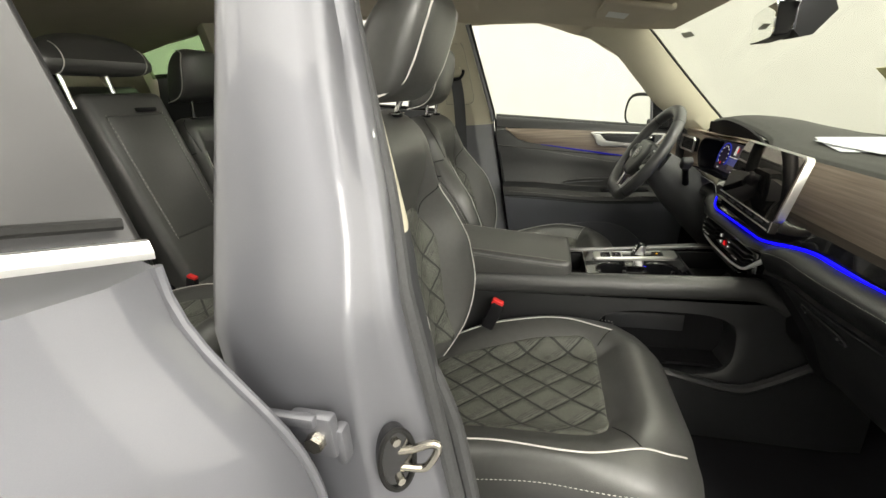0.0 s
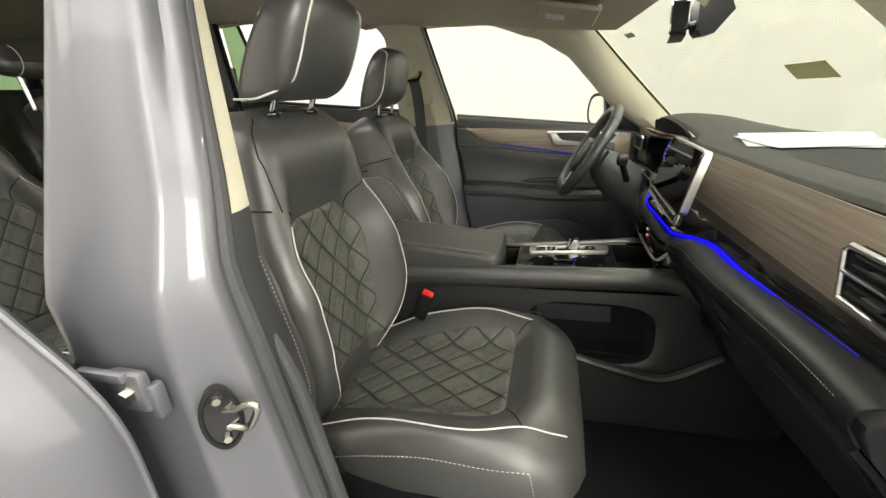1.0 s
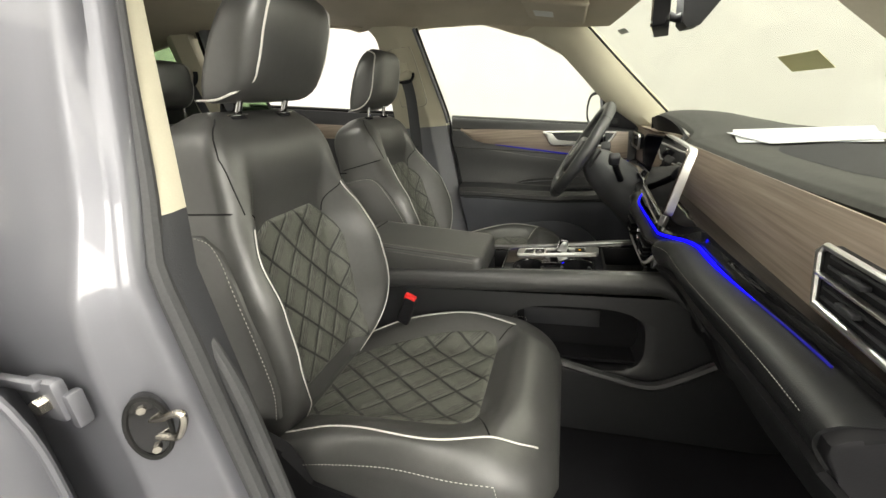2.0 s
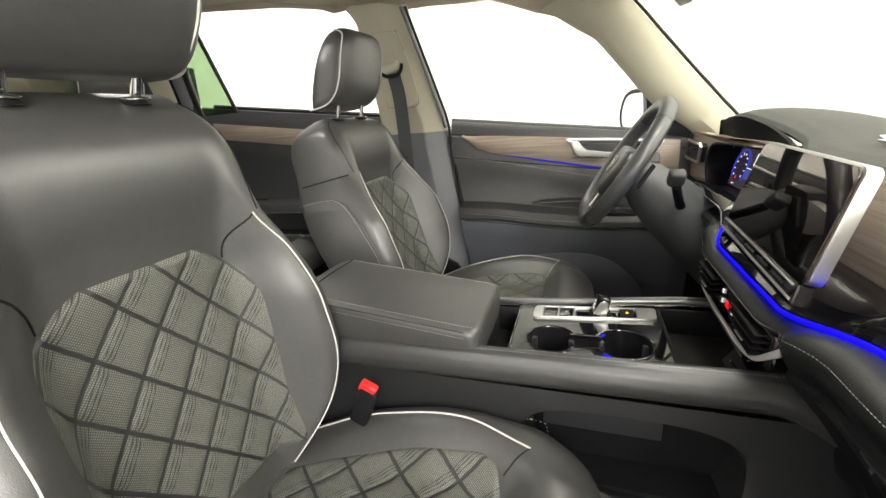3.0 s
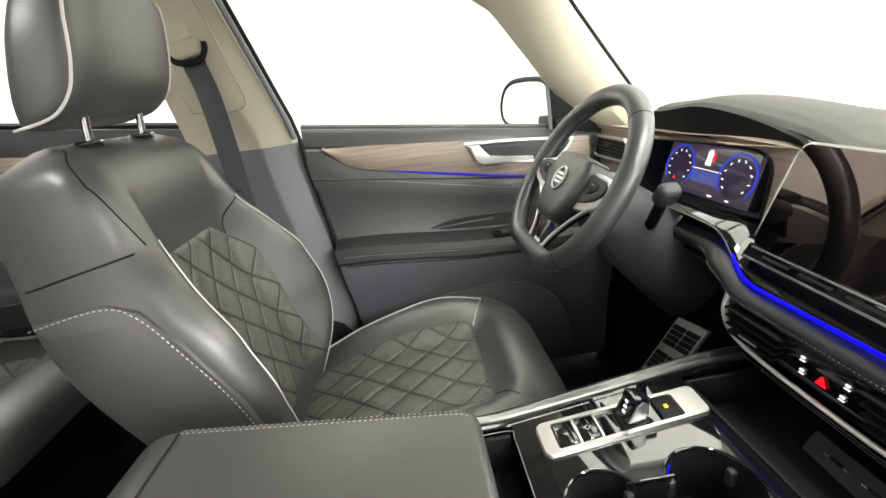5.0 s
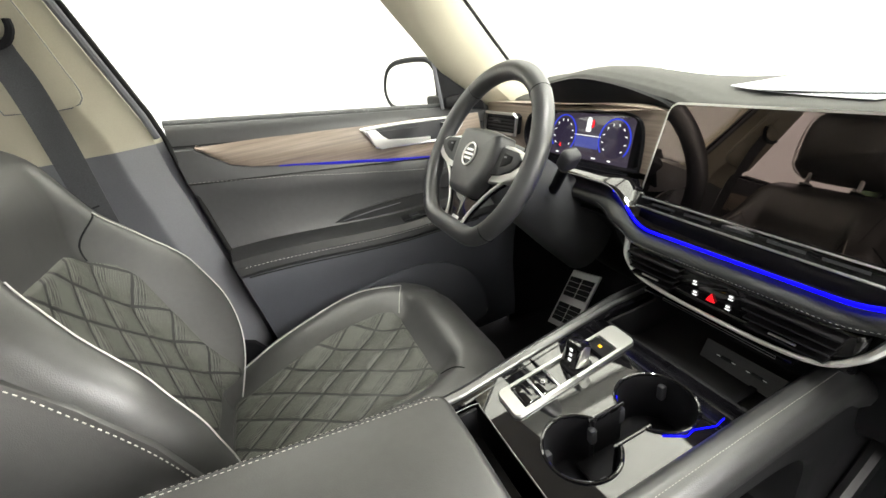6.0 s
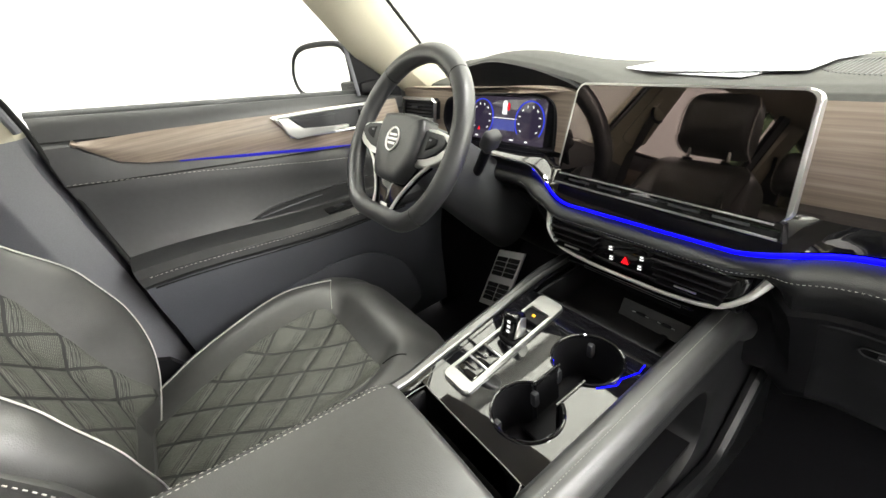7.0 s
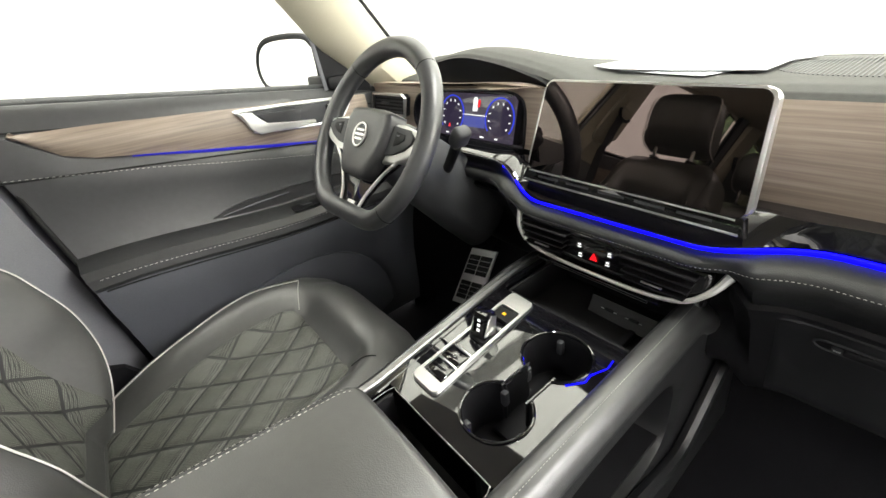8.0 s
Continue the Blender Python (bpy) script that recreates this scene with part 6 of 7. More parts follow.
def dials():
    t = thing("dial_display", (0.14, 0.385, 1.16), "lit digital dial display with blue rings", "display")
    c = Vector((0.149, 0.405, 1.208))
    tilt = 0.25
    def place(a, b, k):
        return c + Vector((b * tilt - k, a, b))
    part("bezel", prism([(0.135, -0.06), (0.135, 0.045), (0.12, 0.055), (-0.12, 0.055), (-0.135, 0.045), (-0.135, -0.06)], lambda a, b, k: place(a, b, k - 0.02), 0.018, 0.003), PLASTIC, t, "black bezel")
    part("glass", prism([(0.122, -0.05), (0.122, 0.036), (0.112, 0.045), (-0.112, 0.045), (-0.122, 0.036), (-0.122, -0.05)], lambda a, b, k: place(a, b, k), 0.002, 0.0), DISPLAY, t, "dim lit screen")
    for y in (0.078, -0.078):
        disc = [(y + 0.036 * math.cos(2 * math.pi * k / 40), 0.036 * math.sin(2 * math.pi * k / 40) - 0.002) for k in range(40)]
        part("dial_face", prism(disc, lambda a, b, k: place(a, b, 0.003 + k), 0.0005), DISPLAY_DARK, t, "dark dial face")
        arc = [place(y + 0.0415 * math.cos(a), 0.0415 * math.sin(a) - 0.002, 0.004) for a in [radians(-40 + 260 * k / 30) for k in range(31)]]
        part("dial_ring", tube(arc, 0.0015, 6), DISPLAY_BLUE, t, "blue dial ring")
        ticks = join(*[rbox(0, 0, 0, 0.001, 0.0052, 0.0022, 0, rot=Matrix.Translation(place(y + 0.031 * math.cos(a), 0.031 * math.sin(a) - 0.002, 0.0042)) @ Matrix.Rotation(-a, 4, "X")) for a in [radians(-40 + 260 * k / 9) for k in range(10)]])
        part("dial_ticks", ticks, ICON, t, "pale dial marks")
    part("info_field", prism([(0.036, -0.025), (-0.036, -0.025), (-0.036, -0.002), (0.036, -0.002)], lambda a, b, k: place(a, b, 0.003 + k), 0.0004), DISPLAY_FIELD, t, "blue info field")
    part("info_line", prism([(0.04, 0.0), (-0.04, 0.0), (-0.04, 0.0016), (0.04, 0.0016)], lambda a, b, k: place(a, b, 0.0036 + k), 0.0004), ICON, t, "pale line")
    part("car_icon", prism([(0.007, 0.009), (-0.007, 0.009), (-0.008, 0.014), (-0.0065, 0.022), (-0.0075, 0.032), (-0.004, 0.038), (0.004, 0.038), (0.0075, 0.032), (0.0065, 0.022), (0.008, 0.014)], lambda a, b, k: place(a, b, 0.0036 + k), 0.0004), ICON, t, "pale vehicle symbol")
    part("warning_icon", prism([(-0.0095, 0.018), (-0.0125, 0.017), (-0.015, 0.022), (-0.015, 0.030), (-0.0125, 0.034), (-0.0095, 0.033)], lambda a, b, k: place(a, b, 0.0036 + k), 0.0004), ICON_RED, t, "red warning symbol")
    part("warning_icon", prism([(0.088, -0.03), (0.080, -0.03), (0.084, -0.022)], lambda a, b, k: place(a, b, 0.0036 + k), 0.0004), ICON_RED, t, "red warning symbol")
    for y, w in ((-0.03, 0.006), (-0.075, 0.004), (0.09, 0.005)):
        part("readout", prism([(y + w, -0.045), (y - w, -0.045), (y - w, -0.042), (y + w, -0.042)], lambda a, b, k: place(a, b, 0.0036 + k), 0.0004), ICON, t, "pale readout bar")


dials()


def steering_wheel():
    w = thing("steering_wheel", (-0.02, 0.405, 1.16), "black leather steering wheel with satin spokes", "steering wheel")
    tilt = radians(33)
    n = Vector((-math.cos(tilt), 0, math.sin(tilt)))
    u = Vector((math.sin(tilt), 0, math.cos(tilt)))
    l = Vector((0, 1, 0))
    c = Vector((-0.125, 0.387, 1.237))
    dish = Vector((-0.018, -0.004, -0.008))

    def P(a, b, k=0.0):
        """The rim stands a little nearer the driver than the hub."""
        return c + l * a + u * b + n * k + dish * min(1.0, (a * a + b * b) / 0.0275)
    R = 0.169
    rim = []
    for i in range(96):
        t = 2 * math.pi * i / 96
        a, b = R * math.cos(t), R * math.sin(t)
        low = -R * 0.885
        b = (b + low + math.sqrt((b - low) ** 2 + 0.018 ** 2)) / 2
        rim.append(P(a, b))
    part("rim", tube(rim, 0.0180, 20, closed=True), RIM, w, "black leather rim")
    for t in (0.86, 2.28, 3.9, 5.52):   # sewn joints of the leather
        q = P(R * math.cos(t), max(R * math.sin(t), -R * 0.885))
        o = l * math.cos(t) + u * math.sin(t)
        part("rim_joint", tube([q + (o * math.cos(2 * math.pi * k / 24) + n * math.sin(2 * math.pi * k / 24)) * 0.0181 for k in range(24)], 0.0007, 5, closed=True), PLASTIC, w, "sewn joint of the rim leather")
    # airbag pad
    ol = [(-0.081, 0.012), (-0.074, 0.030), (-0.061, 0.037), (0.050, 0.037), (0.062, 0.030), (0.069, 0.012), (0.064, -0.030), (0.046, -0.074), (0.028, -0.087), (-0.034, -0.087), (-0.054, -0.074), (-0.076, -0.030)]
    ol = [(p.x, p.y) for p in smooth_line([(a, b, 0) for a, b in ol + ol[:1]], 4)[:-1]]
    part("hub_pad", pillow(ol, lambda a, b, k: P(a, b, -0.012 + k), 0.040, 0.014, 6), RIM, w, "black hub pad")
    ring = [P(0.021 * math.cos(2 * math.pi * k / 40) - 0.004, 0.021 * math.sin(2 * math.pi * k / 40) - 0.016, 0.0315) for k in range(40)]
    part("badge_ring", tube(ring, 0.0018, 6, closed=True), CHROME, w, "satin chrome badge ring")
    part("badge", join(*[prism([(-w, b), (w, b), (w, b + 0.004), (-w, b + 0.004)], lambda a, b, k: P(a - 0.004, b - 0.016, 0.0312 + k), 0.0015) for w, b in ((0.012, 0.006), (0.016, -0.002), (0.012, -0.010))]), CHROME, w, "plain satin badge bars")
    # spokes
    for sg in (-1, 1):
        part("spoke", prism([(sg * a, b) for a, b in ((0.060, 0.020), (0.100, 0.024), (0.150, 0.022), (0.164, 0.014), (0.163, -0.008), (0.140, -0.026), (0.105, -0.040), (0.060, -0.052))], lambda a, b, k: P(a, b, -0.010 + k), 0.018, 0.005, 3), SATIN, w, "bright satin spoke")
        part("button_pad", prism([(sg * a, b) for a, b in ((0.066, 0.017), (0.130, 0.019), (0.148, 0.011), (0.146, 0.0), (0.128, -0.016), (0.100, -0.029), (0.066, -0.038))], lambda a, b, k: P(a, b, 0.005 + k), 0.008, 0.003, 2), PLASTIC_GREY, w, "dark button pad")
        part("button", prism([(sg * a, b) for a, b in ((0.096, 0.009), (0.124, 0.009), (0.126, 0.0), (0.112, -0.010), (0.096, -0.016))], lambda a, b, k: P(a, b, 0.012 + k), 0.003, 0.001), PLASTIC, w, "black rocker button")
        part("button_icon", rbox(0, 0, 0, 0.001, 0.008, 0.003, 0, rot=Matrix.Translation(P(sg * 0.105, 0.003, 0.0156)) @ Matrix.Rotation(tilt, 4, "Y")), PILLAR_GREY, w)
        line = smooth_line([P(sg * 0.112, -0.036, 0.004), P(sg * 0.080, -0.064, 0.003), P(sg * 0.046, -0.106, 0.002), P(sg * 0.034, -0.132, 0.002), P(sg * 0.022, -0.143, 0.002), P(0, -0.146, 0.002)], 5)
        part("lower_spoke", tube(line, 0.0032, 8), SATIN, w, "bright satin lower spoke edge")
        part("paddle", prism([(sg * 0.075, 0.035), (sg * 0.11, 0.04), (sg * 0.115, -0.02), (sg * 0.08, -0.015)], lambda a, b, k: P(a, b, -0.035 - k), 0.006, 0.002), PLASTIC, w, "black shift paddle")
        part("spoke_cover", prism([(sg * a, b) for a, b in ((0.055, -0.045), (0.112, -0.036), (0.080, -0.064), (0.046, -0.106), (0.034, -0.132), (0.022, -0.143), (0.0, -0.146), (0.0, -0.075))], lambda a, b, k: P(a, b, -0.008 + k), 0.006, 0.001), GLOSS, w, "gloss black lower spoke filler")
    part("spoke_mark", rbox(0, 0, 0, 0.002, 0.026, 0.014, 0.001, rot=Matrix.Translation(P(0.0, -0.132, 0.0)) @ Matrix.Rotation(tilt, 4, "Y")), SATIN, w, "satin badge plate")
    # column shroud
    loops = []
    for s, r, rz in ((0.02, 0.045, 0.042), (0.05, 0.060, 0.060), (0.12, 0.068, 0.076), (0.22, 0.072, 0.086), (0.30, 0.07, 0.09)):
        o = c - n * s - Vector((0, 0, 0.014 + 0.26 * s))
        loops.append([o + l * math.cos(2 * math.pi * k / 28) * r + u * math.sin(2 * math.pi * k / 28) * rz for k in range(28)])
    part("column_shroud", loft(loops), COLUMN, w, "dark grey column shroud")
    for sg in (-1, 1):
        def Q(x, dy, z):
            return Vector((x, 0.402 + sg * dy, z))
        st = part("stalk", tube([Q(-0.010, 0.062, 1.136), Q(-0.016, 0.086, 1.150), Q(-0.030, 0.120, 1.182), Q(-0.038, 0.142, 1.204)], [0.014, 0.010, 0.010, 0.010], 12), PLASTIC, w, "black column stalk")
        part("stalk_head", rbox(0, 0, 0, 0.034, 0.026, 0.038, 0.009, 3, rot=Matrix.Translation(Q(-0.043, 0.160, 1.223)) @ Matrix.Rotation(radians(-sg * 38), 4, "X")), PLASTIC_GREY, st, "dark grey stalk head")
    return w


steering_wheel()


def pedal():
    """A sloping metal-faced footrest plate with two groups of rubber pads."""
    p = thing("foot_pedal", (0.225, 0.55, 0.54), "sloping metal pedal plate with black rubber pads", "pedal")
    A, B_ = Vector((0.255, 0.515, 0.765)), Vector((0.205, 0.583, 0.545))
    up = (B_ - A).normalized()
    lf = Vector((0.0, 1, -0.22)).normalized()
    n = up.cross(lf).normalized()
    n = n if n.x < 0 else -n
    L = (B_ - A).length

    def P(a, b, k):
        return A + up * (b * L) + lf * a + n * k
    part("plate", prism([(-0.058, 0.0), (0.058, 0.0), (0.066, 1.0), (-0.066, 1.0)], P, 0.008, 0.002), SATIN, p, "brushed metal plate")
    for g in (0.10, 0.56):
        for i in range(4):
            for k in (-1, 1):
                b0 = g + 0.085 * i
                part("rubber_pad", prism([(k * 0.027 - 0.024, b0), (k * 0.027 + 0.024, b0), (k * 0.027 + 0.024, b0 + 0.072), (k * 0.027 - 0.024, b0 + 0.072)], lambda a, b, c: P(a, b, 0.007 + c), 0.005, 0.001), RUBBER, p)


pedal()


# ---- passenger's side: body pillar, open rear door ----
def side_frame_right():
    t = thing("body_side", (-0.65, -0.85, 0.5), "silver-grey painted door pillar with seals and hinge", "car body")
    out_y = pillar_out
    loops = []
    for i in range(37):
        z = 0.45 + 1.35 * i / 36
        o = out_y(z)
        f = pillar_front(z)
        x1 = lerp([(0.6, -0.612), (1.05, -0.622), (1.24, -0.629), (1.33, -0.631), (1.5, -0.658), (1.75, -0.695)], z)   # first crease
        d1 = lerp([(0.6, 0.010), (1.12, 0.012), (1.22, 0.014), (1.30, 0.026), (1.36, 0.030), (1.55, 0.024), (1.75, 0.016)], z)
        pts = [(-0.805, o - 0.105), (-0.786, o - 0.08), (-0.776, o - 0.05), (-0.769, o - 0.024), (-0.760, o - 0.008), (-0.750, o - 0.001), (-0.735, o + 0.0015), ((x1 - 0.735) / 2, o + 0.002 - 0.30 * d1), (x1 - 0.022, o - 0.72 * d1),
               (x1 - 0.008, o - 0.92 * d1), (x1 - 0.002, o - d1), (x1 + 0.003, o - d1 - 0.005), (x1 * 0.55 + f * 0.45, o - 0.50 * (d1 + 0.056) - 0.006), (f - 0.007, o - 0.053), (f - 0.001, o - 0.057), (f + 0.002, o - 0.062), (f + 0.003, o - 0.072), (f + 0.001, o - 0.082),
               (f - 0.012, o - 0.090), (f - 0.05, o - 0.10), (-0.78, o - 0.125)]
        loops.append([(x, -y, z) for x, y in pts])
    part("pillar_skin", loft(loops), PAINT, t, "silver-grey painted pillar", sharp=60)
    zs = [0.5 + 1.28 * i / 40 for i in range(41)]
    part("door_seal", tube([(-0.812, -(out_y(z) - 0.092), z) for z in zs], 0.016, 12), RUBBER, t, "black rear door seal")
    part("door_seal", tube([(-0.792, -(out_y(z) - 0.074), z) for z in zs], 0.007, 8), RUBBER, t, "black seal lip")
    for off, r, m, lab in ((0.0, 0.013, SEAL, "thick dark grey door seal"), (-0.022, 0.011, SEAL, "dark grey inner door seal")):
        zs = [0.5 + (1.26 if off == 0 else 0.80) * i / 40 for i in range(41)]
        wide = [0.5 + 0.5 * step(1.55, 1.15, z) if off == 0 else step(1.30, 1.08, z) for z in zs]   # the seals thin out upwards
        pts = [(pillar_front(z) - 0.012 + (0.014 - off * 0.6) * k, -(out_y(z) - 0.088 + off), z) for z, k in zip(zs, wide)]
        part("door_seal", tube(pts, [0.003 + (r - 0.003) * k for k in wide], 10), m, t, lab)
    # striker loop on its plate
    P0 = Vector((-0.606, -0.875, 1.125))
    fr = Matrix.Translation(P0) @ Matrix.Rotation(radians(-45), 4, "Z")
    oval = [(0.020 * math.cos(2 * math.pi * k / 32), 0.040 * math.sin(2 * math.pi * k / 32)) for k in range(32)]
    part("striker_plate", prism(oval, lambda a, b, k: fr @ Vector((k - 0.006, a, b)), 0.012, 0.002), GLOSS, t, "dark oval striker plate")
    part("striker_rim", tube([fr @ Vector((0.006, a * 0.94, b * 0.96)) for a, b in oval], 0.0028, 6, closed=True), RUBBER, t, "black striker plate rim")
    d = Vector((0.95, 0.14, 0)).normalized()
    sd = Vector((0, 0, 1))
    lp = [P0 + sd * 0.008, P0 + sd * 0.011 + d * 0.018, P0 + sd * 0.018 + d * 0.036, P0 + sd * 0.017 + d * 0.044, P0 + sd * 0.009 + d * 0.044, P0 - sd * 0.006 + d * 0.036, P0 - sd * 0.014 + d * 0.028, P0 - sd * 0.014 + d * 0.012, P0 - sd * 0.013]
    part("striker_loop", tube(smooth_line(lp, 5), 0.0043, 10), STEEL, t, "plated striker loop")
    for k in (-1, 1):
        bm = bmesh.new()
        bmesh.ops.create_cone(bm, cap_ends=True, segments=6, radius1=0.0050, radius2=0.0046, depth=0.006, matrix=Matrix.Translation(P0 + Vector((0.005, -0.005, 0.026 * k))) @ Matrix.Rotation(radians(-45), 4, "Z") @ Matrix.Rotation(radians(90), 4, "Y"))
        part("bolt", bm, STEEL, t)
    # hinge
    part("hinge", join(rbox(-0.662, -0.914, 1.186, 0.044, 0.014, 0.046, 0.005), rbox(-0.684, -0.921, 1.206, 0.060, 0.010, 0.011, 0.003), rbox(-0.640, -0.908, 1.172, 0.012, 0.016, 0.040, 0.004)), PAINT, t, "silver-grey painted door hinge")
    bm = bmesh.new()
    bmesh.ops.create_cone(bm, cap_ends=True, segments=6, radius1=0.0095, radius2=0.0085, depth=0.010, matrix=Matrix.Translation((-0.656, -0.925, 1.186)) @ Matrix.Rotation(radians(90), 4, "X"))
    part("bolt", bm, STEEL, t, "hinge bolt")
    # front upper frame and A pillar outer seal
    pts = smooth_line([(-0.68, -0.69, 1.77), (-0.45, -0.68, 1.77), (-0.21, -0.685, 1.73), (-0.055, -0.705, 1.61), (0.045, -0.732, 1.523), (0.135, -0.76, 1.425), (0.19, -0.785, 1.25), (0.18, -0.79, 0.9), (0.17, -0.79, 0.55)], 8)
    part("door_seal", tube(pts, 0.014, 8), RUBBER, t, "black door opening seal")
    fr = [p + Vector((0.03, -0.045, 0.03)) for p in pts]
    part("frame_skin", tube(fr, 0.035, 10), PAINT, t, "silver-grey painted door opening frame")
    part("rocker", rbox(-0.3, -0.86, 0.50, 1.2, 0.16, 0.10, 0.03, 3), PAINT, t, "silver-grey painted rocker")


side_frame_right()


def grid_box(place, a0, a1, depth, z0, z1):
    return loft([[place(a, 0, z0), place(a, depth * 0.8, z0), place(a, depth, z0 + 0.004), place(a, depth, z1 - 0.006), place(a, depth * 0.6, z1), place(a, 0, z1)] for a in [a0 + (a1 - a0) * i / 12 for i in range(13)]])


def rear_door_open():
    H = Vector((-0.672, -0.928, 0))
    th = radians(60)
    along = Vector((-math.cos(th), -math.sin(th), 0))   # from the hinge to the rear edge
    out = Vector((math.sin(th), -math.cos(th), 0))      # the outer face's normal
    t = thing("rear_door", (-0.70, -0.95, 0.5), "open silver-grey rear door with dark privacy glass", "car door")
    belt = 1.372
    def P(a, o, z):
        return H + along * a + out * o + Vector((0, 0, z))
    def bulge(z):
        return 0.035 + 0.02 * math.sin(max(0, min(1, (z - 0.5) / 0.85)) * math.pi) - 0.03 * step(1.15, belt, z)
    def front_edge(z):
        return 0.055 * step(1.12, 1.36, z) ** 1.4
    def rise(a):
        return 0.17 * min(a, 0.14) + 0.06 * max(0.0, a - 0.14)
    loops = []
    for i in range(25):
        z = 0.5 + (belt - 0.5) * i / 24
        row = []
        for k in range(13):
            a = front_edge(z) + (0.95 - front_edge(z)) * (k / 12) ** 1.4
            row.append(P(a, bulge(z) - 0.02 * math.exp(-((a - front_edge(z)) / 0.02) ** 2), z))
        row += [P(0.95, -0.08, z), P(front_edge(z) + 0.01, -0.08, z)]
        loops.append(row)
    part("door_skin", loft(loops), PAINT, t, "silver-grey painted door skin")
    hem = [P(front_edge(z) - 0.0005, bulge(z) - 0.0195, z) for z in [0.5 + (belt - 0.5) * i / 40 for i in range(41)]]
    part("door_hem", tube(hem, 0.0042, 8), PAINT, t, "rounded hem of the door skin")
    part("hem_line", tube([P(front_edge(z) + 0.006, bulge(z) - 0.030, z) for z in [0.5 + (belt - 0.52) * i / 40 for i in range(41)]], 0.003, 6), SEAL, t, "dark line behind the hem")
    part("belt_trim", grid_box(lambda a, o, z: P(a, bulge(belt) - 0.004 + o, belt - 0.004 + z + rise(a)), 0.056, 0.95, 0.010, 0.006, 0.017), CHROME, t, "satin chrome belt moulding")
    pts = [P(0.065 + 0.9 * i / 20, bulge(belt) - 0.002, belt + 0.024 + rise(0.065 + 0.9 * i / 20)) for i in range(21)]
    part("belt_seal", tube(pts, 0.0035, 6), RUBBER, t, "black belt seal")
    def g(u, v):
        z = belt + 0.02 + 0.40 * v
        a0 = 0.060 + 0.10 * (z - belt - 0.02)
        a = a0 + (0.85 - a0) * u
        return P(a, bulge(belt) - 0.008 - 0.36 * (z - belt), z + 0.06 * u)
    part("window_pane", thicken(grid(g, 10, 8), 0.005), DARK_GLASS, t, "dark privacy glass")
    pts = [P(0.0605 + 0.040 * v, bulge(belt) - 0.0125 - 0.36 * (0.02 + 0.40 * v), belt + 0.02 + 0.40 * v) for v in [i / 10 for i in range(11)]]
    part("window_frame", tube(pts, 0.0035, 8), RUBBER, t, "black window edge")


rear_door_open()


# ---- second row ----
seat("rear_seat", 0.455, 14, -1.06, "black leather second-row seat with quilted centre and pale piping", "second-row seats", -0.02, 0.05)
seat("rear_seat", -0.41, 14, -1.06, "black leather second-row seat with quilted centre and pale piping", "second-row seats", -0.02, 0.05)


def middle_seat():
    s = thing("middle_seat", (-1.6, 0.005, 0.6), "black leather middle seat with folded armrest and wide headrest", "car seat")
    rot = Matrix.Rotation(radians(-18), 4, "Y")
    part("backrest", rbox(-1.812, 0.005, 1.20, 0.12, 0.30, 0.70, 0.03, 4, rot=rot), LEATHER, s, "black leather backrest")
    part("armrest_panel", rbox(-1.777, 0.005, 1.265, 0.022, 0.215, 0.44, 0.010, 3, rot=rot), LEATHER, s, "folded-up armrest panel")
    part("cushion", rbox(-1.50, 0.005, 0.83, 0.50, 0.34, 0.14, 0.04, 4), LEATHER, s, "black leather cushion")
    part("pull_strap", rbox(-1.838, 0.05, 1.488, 0.016, 0.075, 0.014, 0.004), PLASTIC, s, "black pull strap")
    # wide headrest: flat below, sloping to thin ends, fuller on top
    loops = []
    for i in range(33):
        k = -1 + 2 * i / 32
        w = max(0.0, 1 - abs(k) ** 4.5) ** 0.5
        top = 0.085 * (1 - 0.40 * abs(k) ** 2) * (0.25 + 0.75 * w)
        d = 0.055 * (0.3 + 0.7 * w)
        lp = []
        for q in range(20):
            a = 2 * math.pi * q / 20
            ca, sa = math.cos(a), math.sin(a)
            lp.append((-1.905 + d * math.copysign(abs(ca) ** 0.7, ca) - (0.25 * top if sa > 0 else 0.0), -0.02 + 0.185 * k, 1.640 + math.copysign(abs(sa) ** 0.7, sa) * (top if sa > 0 else 0.042 * (0.3 + 0.7 * w))))
        loops.append(lp)
    part("headrest", loft(loops), LEATHER, s, "wide black leather headrest")
    for k in (-1, 1):
        part("headrest_post", tube([(-1.885, -0.075 + k * 0.072, 1.50), (-1.905, -0.075 + k * 0.072, 1.625)], 0.0065, 10), CHROME, s, "bright headrest post")
        pts = [(-1.842 + 0.325 * (1.48 - z) + 0.0065, 0.005 + k * 0.104, z) for z in [1.06 + 0.42 * i / 20 for i in range(21)]]
        part("stitching", stitches(pts, 0.009), THREAD, s, "pale stitching")
        pts = [(-1.905 + 0.058 * math.cos(a), -0.02 + k * 0.135, 1.640 + (0.052 if math.sin(a) > 0 else 0.040) * math.sin(a)) for a in [-1.2 + 2.6 * i / 24 for i in range(25)]]
        part("piping", tube(pts, 0.0016, 6), PIPING, s, "pale grey piping")


middle_seat()


# ---- third row ----
def third_seat(y):
    s = thing("third_row_seat", (-2.2, y, 0.6), "black leather third-row seat behind the second row", "car seat", "third-row seats")
    rot = Matrix.Rotation(radians(-16), 4, "Y")
    part("backrest", rbox(-2.36, y, 1.28, 0.11, 0.50, 0.66, 0.04, 4, rot=rot), LEATHER, s, "black leather backrest")
    part("cushion", rbox(-2.12, y, 0.92, 0.40, 0.50, 0.14, 0.04, 4), LEATHER, s, "black leather cushion")


third_seat(0.30)
third_seat(-0.30)


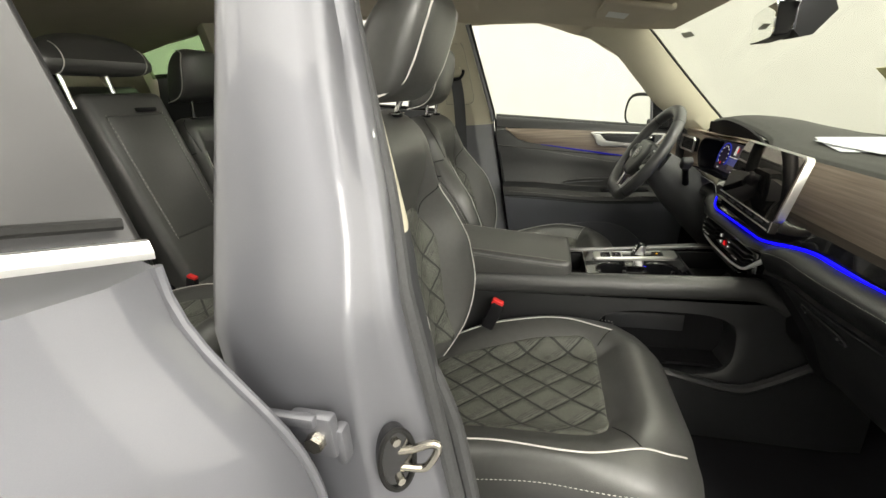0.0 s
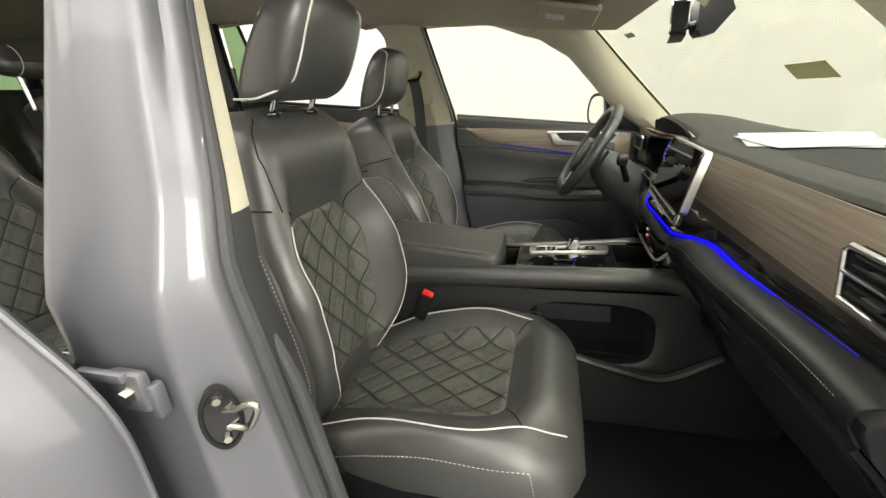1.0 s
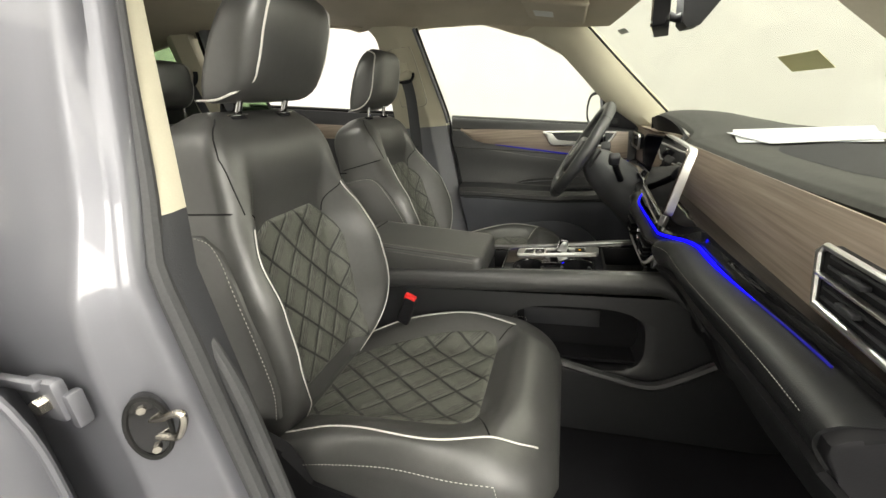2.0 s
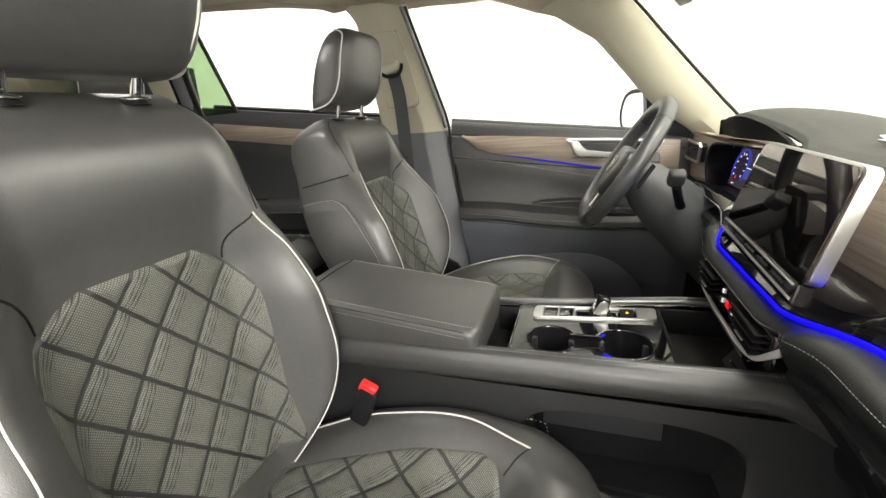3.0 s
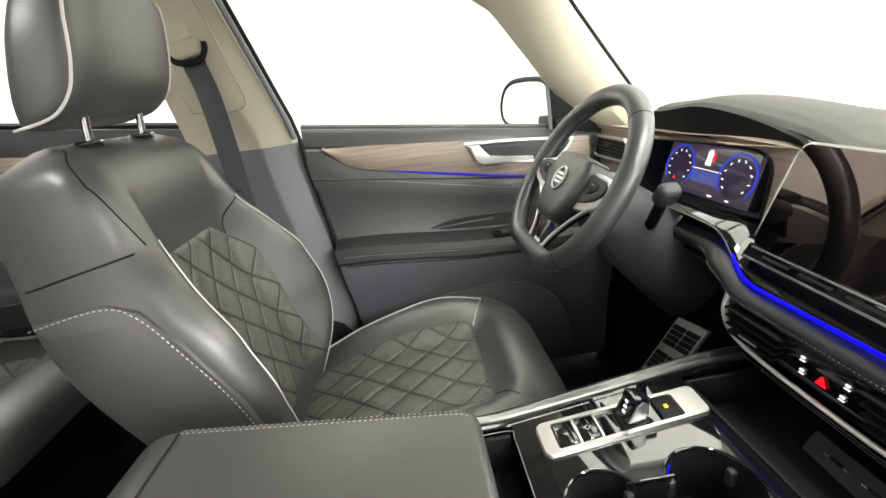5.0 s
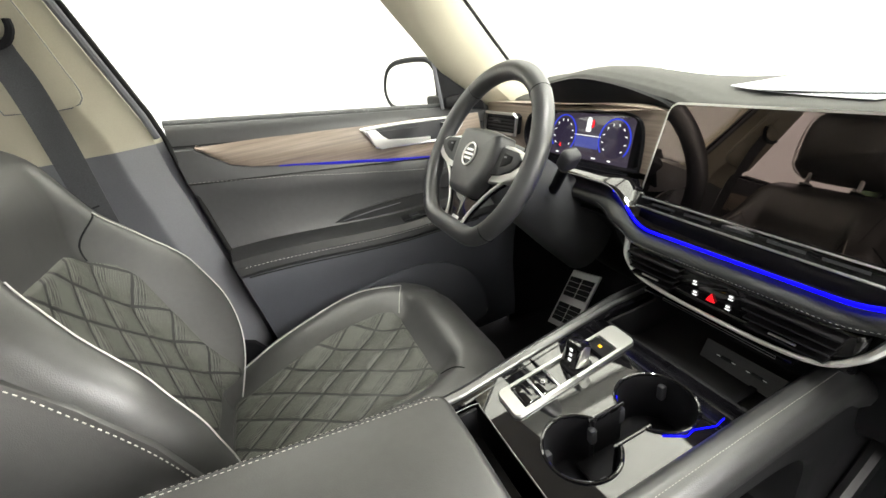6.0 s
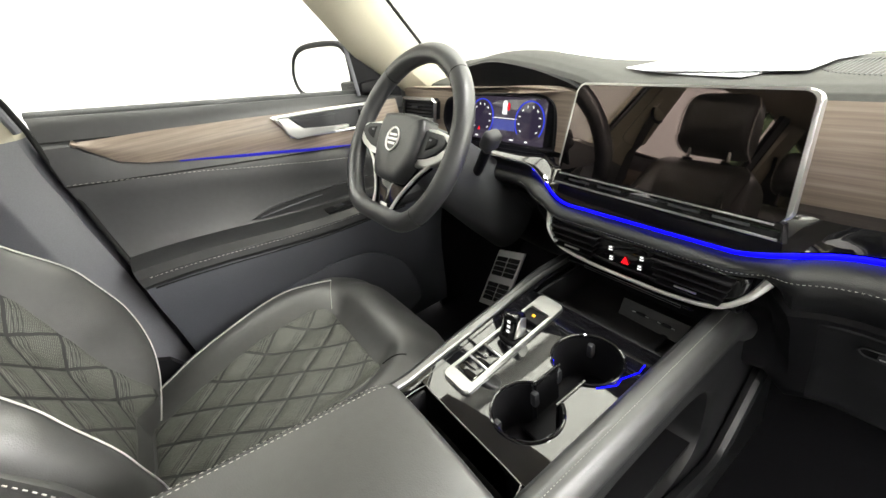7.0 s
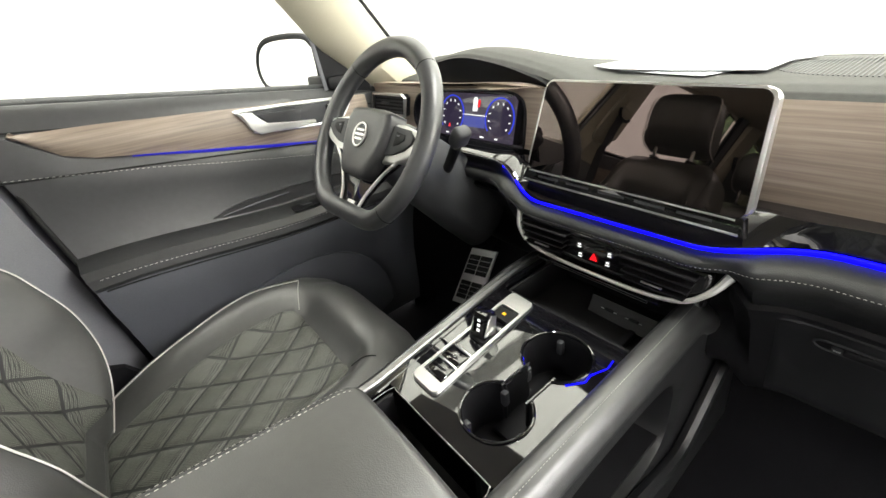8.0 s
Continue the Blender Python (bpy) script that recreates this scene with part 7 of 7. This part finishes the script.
# ---- belts, mirror, visor and loose things ----
def belt(name, top, mid, end, width, label):
    b = thing(name, mid, label, "seat belt")
    pts = smooth_line([top, mid, end], 8)
    loops = []
    for p in pts:
        loops.append([p + Vector((width / 2, 0, 0)), p + Vector((width / 2, -0.0015, 0)), p + Vector((-width / 2, -0.0015, 0)), p + Vector((-width / 2, 0, 0))])
    part("webbing", loft(loops), BELT, b, "dark grey webbing")
    t = Vector(top)
    g = 1.0 if t.x > -1.5 else 1.7
    part("guide_loop", rbox(t.x - 0.004, t.y - 0.006, t.z + 0.018 * g, 0.066 * g, 0.024, 0.034 * g, 0.010, 4, rot=Matrix.Rotation(radians(-10), 4, "Y")), BEIGE, b, "beige belt guide")
    arc = smooth_line([t + Vector((a * g, -0.015, c * g)) for a, c in ((-0.036, 0.004), (-0.026, -0.006), (0.0, -0.010), (0.024, -0.004), (0.036, 0.012), (0.038, 0.026))], 4)
    part("guide_slot", tube(arc, 0.006 * g, 8), PLASTIC, b, "black curved guide slot")
    return b


belt("seat_belt", (-0.843, 0.630, 1.535), (-0.832, 0.640, 1.38), (-0.83, 0.640, 0.75), 0.048, "grey front seat belt hanging from its pillar guide")
belt("seat_belt", (-1.97, 0.60, 1.63), (-1.86, 0.60, 1.32), (-1.72, 0.63, 0.86), 0.05, "black rear seat belt in front of the pillar")


def buckle(x, y, z, lean):
    b = thing("belt_buckle", (x, y, z - 0.09), "black belt buckle with red button", "buckle", "buckles")
    rot = Matrix.Rotation(radians(lean), 4, "Y")
    part("body", rbox(x - 0.012, y, z - 0.035, 0.035, 0.022, 0.085, 0.006, 2, rot=rot), PLASTIC, b, "black buckle body")
    part("release_button", rbox(x + 0.002, y, z + 0.004, 0.032, 0.018, 0.016, 0.003, 2, rot=rot), RED, b, "red release button")


buckle(-0.583, -0.205, 0.937, 25)
buckle(-1.60, -0.18, 0.95, 20)


def inner_mirror():
    m = thing("interior_mirror", (0.08, -0.02, 1.60), "black interior mirror on the windscreen", "mirror")
    c = Vector((0.010, 0.0, 1.567))
    ol = [(p.x, p.y) for p in smooth_line([(-0.105, -0.020, 0), (-0.102, 0.024, 0), (-0.085, 0.034, 0), (0.085, 0.034, 0), (0.102, 0.024, 0), (0.105, -0.020, 0), (0.088, -0.033, 0), (-0.088, -0.033, 0), (-0.105, -0.020, 0)], 4)[:-1]]
    rot = Matrix.Translation(c) @ Matrix.Rotation(radians(-11), 4, "Z")
    part("housing", prism(ol, lambda a, b, k: rot @ Vector((-0.012 + k, a, b)), 0.030, 0.012, 3), PLASTIC, m, "black mirror housing")
    part("mirror_pane", prism([(a * 0.97, b * 0.93) for a, b in ol], lambda a, b, k: rot @ Vector((-0.0125 - k, a, b)), 0.003), MIRROR, m, "mirror glass with a pale edge")
    part("stem", tube([c + Vector((0.012, 0, 0)), c + Vector((0.030, 0, -0.008)), c + Vector((0.05, 0, -0.008)), c + Vector((0.08, 0, 0))], [0.010, 0.008, 0.014, 0.014], 12), PLASTIC, m, "black ball stem")
    ol = [(0.050, 1.548), (0.048, 1.600), (0.060, 1.635), (0.100, 1.635), (0.112, 1.60), (0.120, 1.582), (0.084, 1.538), (0.060, 1.536)]
    part("sensor_box", prism(ol, lambda a, b, k: (a, -0.022 + k, b), 0.075, 0.008, 2), PLASTIC, m, "black sensor cover at the windscreen")


inner_mirror()


def sun_visor():
    for y in (0.385, -0.385):
        v = thing("sun_visor", (-0.2, y, 1.70), "beige folded sun visor with pale label", "sun visor", "visors")
        rot = Matrix.Rotation(radians(12), 4, "Y")
        part("flap", rbox(-0.225, y, 1.668, 0.19, 0.36, 0.016, 0.010, 3, rot=rot), HEADLINER, v, "beige visor flap")
        part("label_plate", rbox(-0.262, y - 0.01, 1.6675, 0.06, 0.09, 0.003, 0.001, rot=rot), GREY_LABEL, v, "pale warning label")
        part("pivot", tube([(-0.14, y + math.copysign(0.18, y), 1.654), (-0.14, y - math.copysign(0.18, y), 1.654)], 0.006, 8), BEIGE, v)


sun_visor()

# paper sheet lying on the dashboard
def paper(a, b, c, d, z, curl):
    """A sheet between four places on the dash top, one end curling up."""
    def f(u, v):
        x = (a[0] * (1 - u) + b[0] * u) * (1 - v) + (d[0] * (1 - u) + c[0] * u) * v
        y = (a[1] * (1 - u) + b[1] * u) * (1 - v) + (d[1] * (1 - u) + c[1] * u) * v
        return x, y, z + curl * (1 - u) ** 3 + 0.004 * math.sin(math.pi * u) * v
    lone("paper_sheet", thicken(grid(f, 24, 10), 0.0012), WHITE_PAPER, "white paper sheet curling on the dash top", "paper", "", "papers on the dash")


paper((0.235, 0.165), (0.180, -0.045), (0.385, -0.135), (0.480, 0.070), 1.2905, 0.008)
paper((0.205, 0.110), (0.215, -0.110), (0.425, -0.120), (0.430, 0.095), 1.2935, 0.004)
# sticker on the windscreen
def stick(y0, y1, z0, z1, m, nm, lab):
    bm = grid(lambda u, v: (shield_x(y0 + (y1 - y0) * u, z0 + (z1 - z0) * v) - 0.004, y0 + (y1 - y0) * u, z0 + (z1 - z0) * v), 6, 4)
    lone(nm, thicken(bm, 0.0008), m, lab, "sticker")
stick(-0.10, 0.07, 1.428, 1.462, STICKER, "sticker", "olive back of a paper sticker on the windscreen")
stick(0.52, 0.56, 1.60, 1.615, GREY_LABEL, "sticker", "small pale label in the windscreen corner")
stick(-0.20, -0.15, 1.60, 1.62, GREY_LABEL, "sticker", "small pale label at the windscreen top")
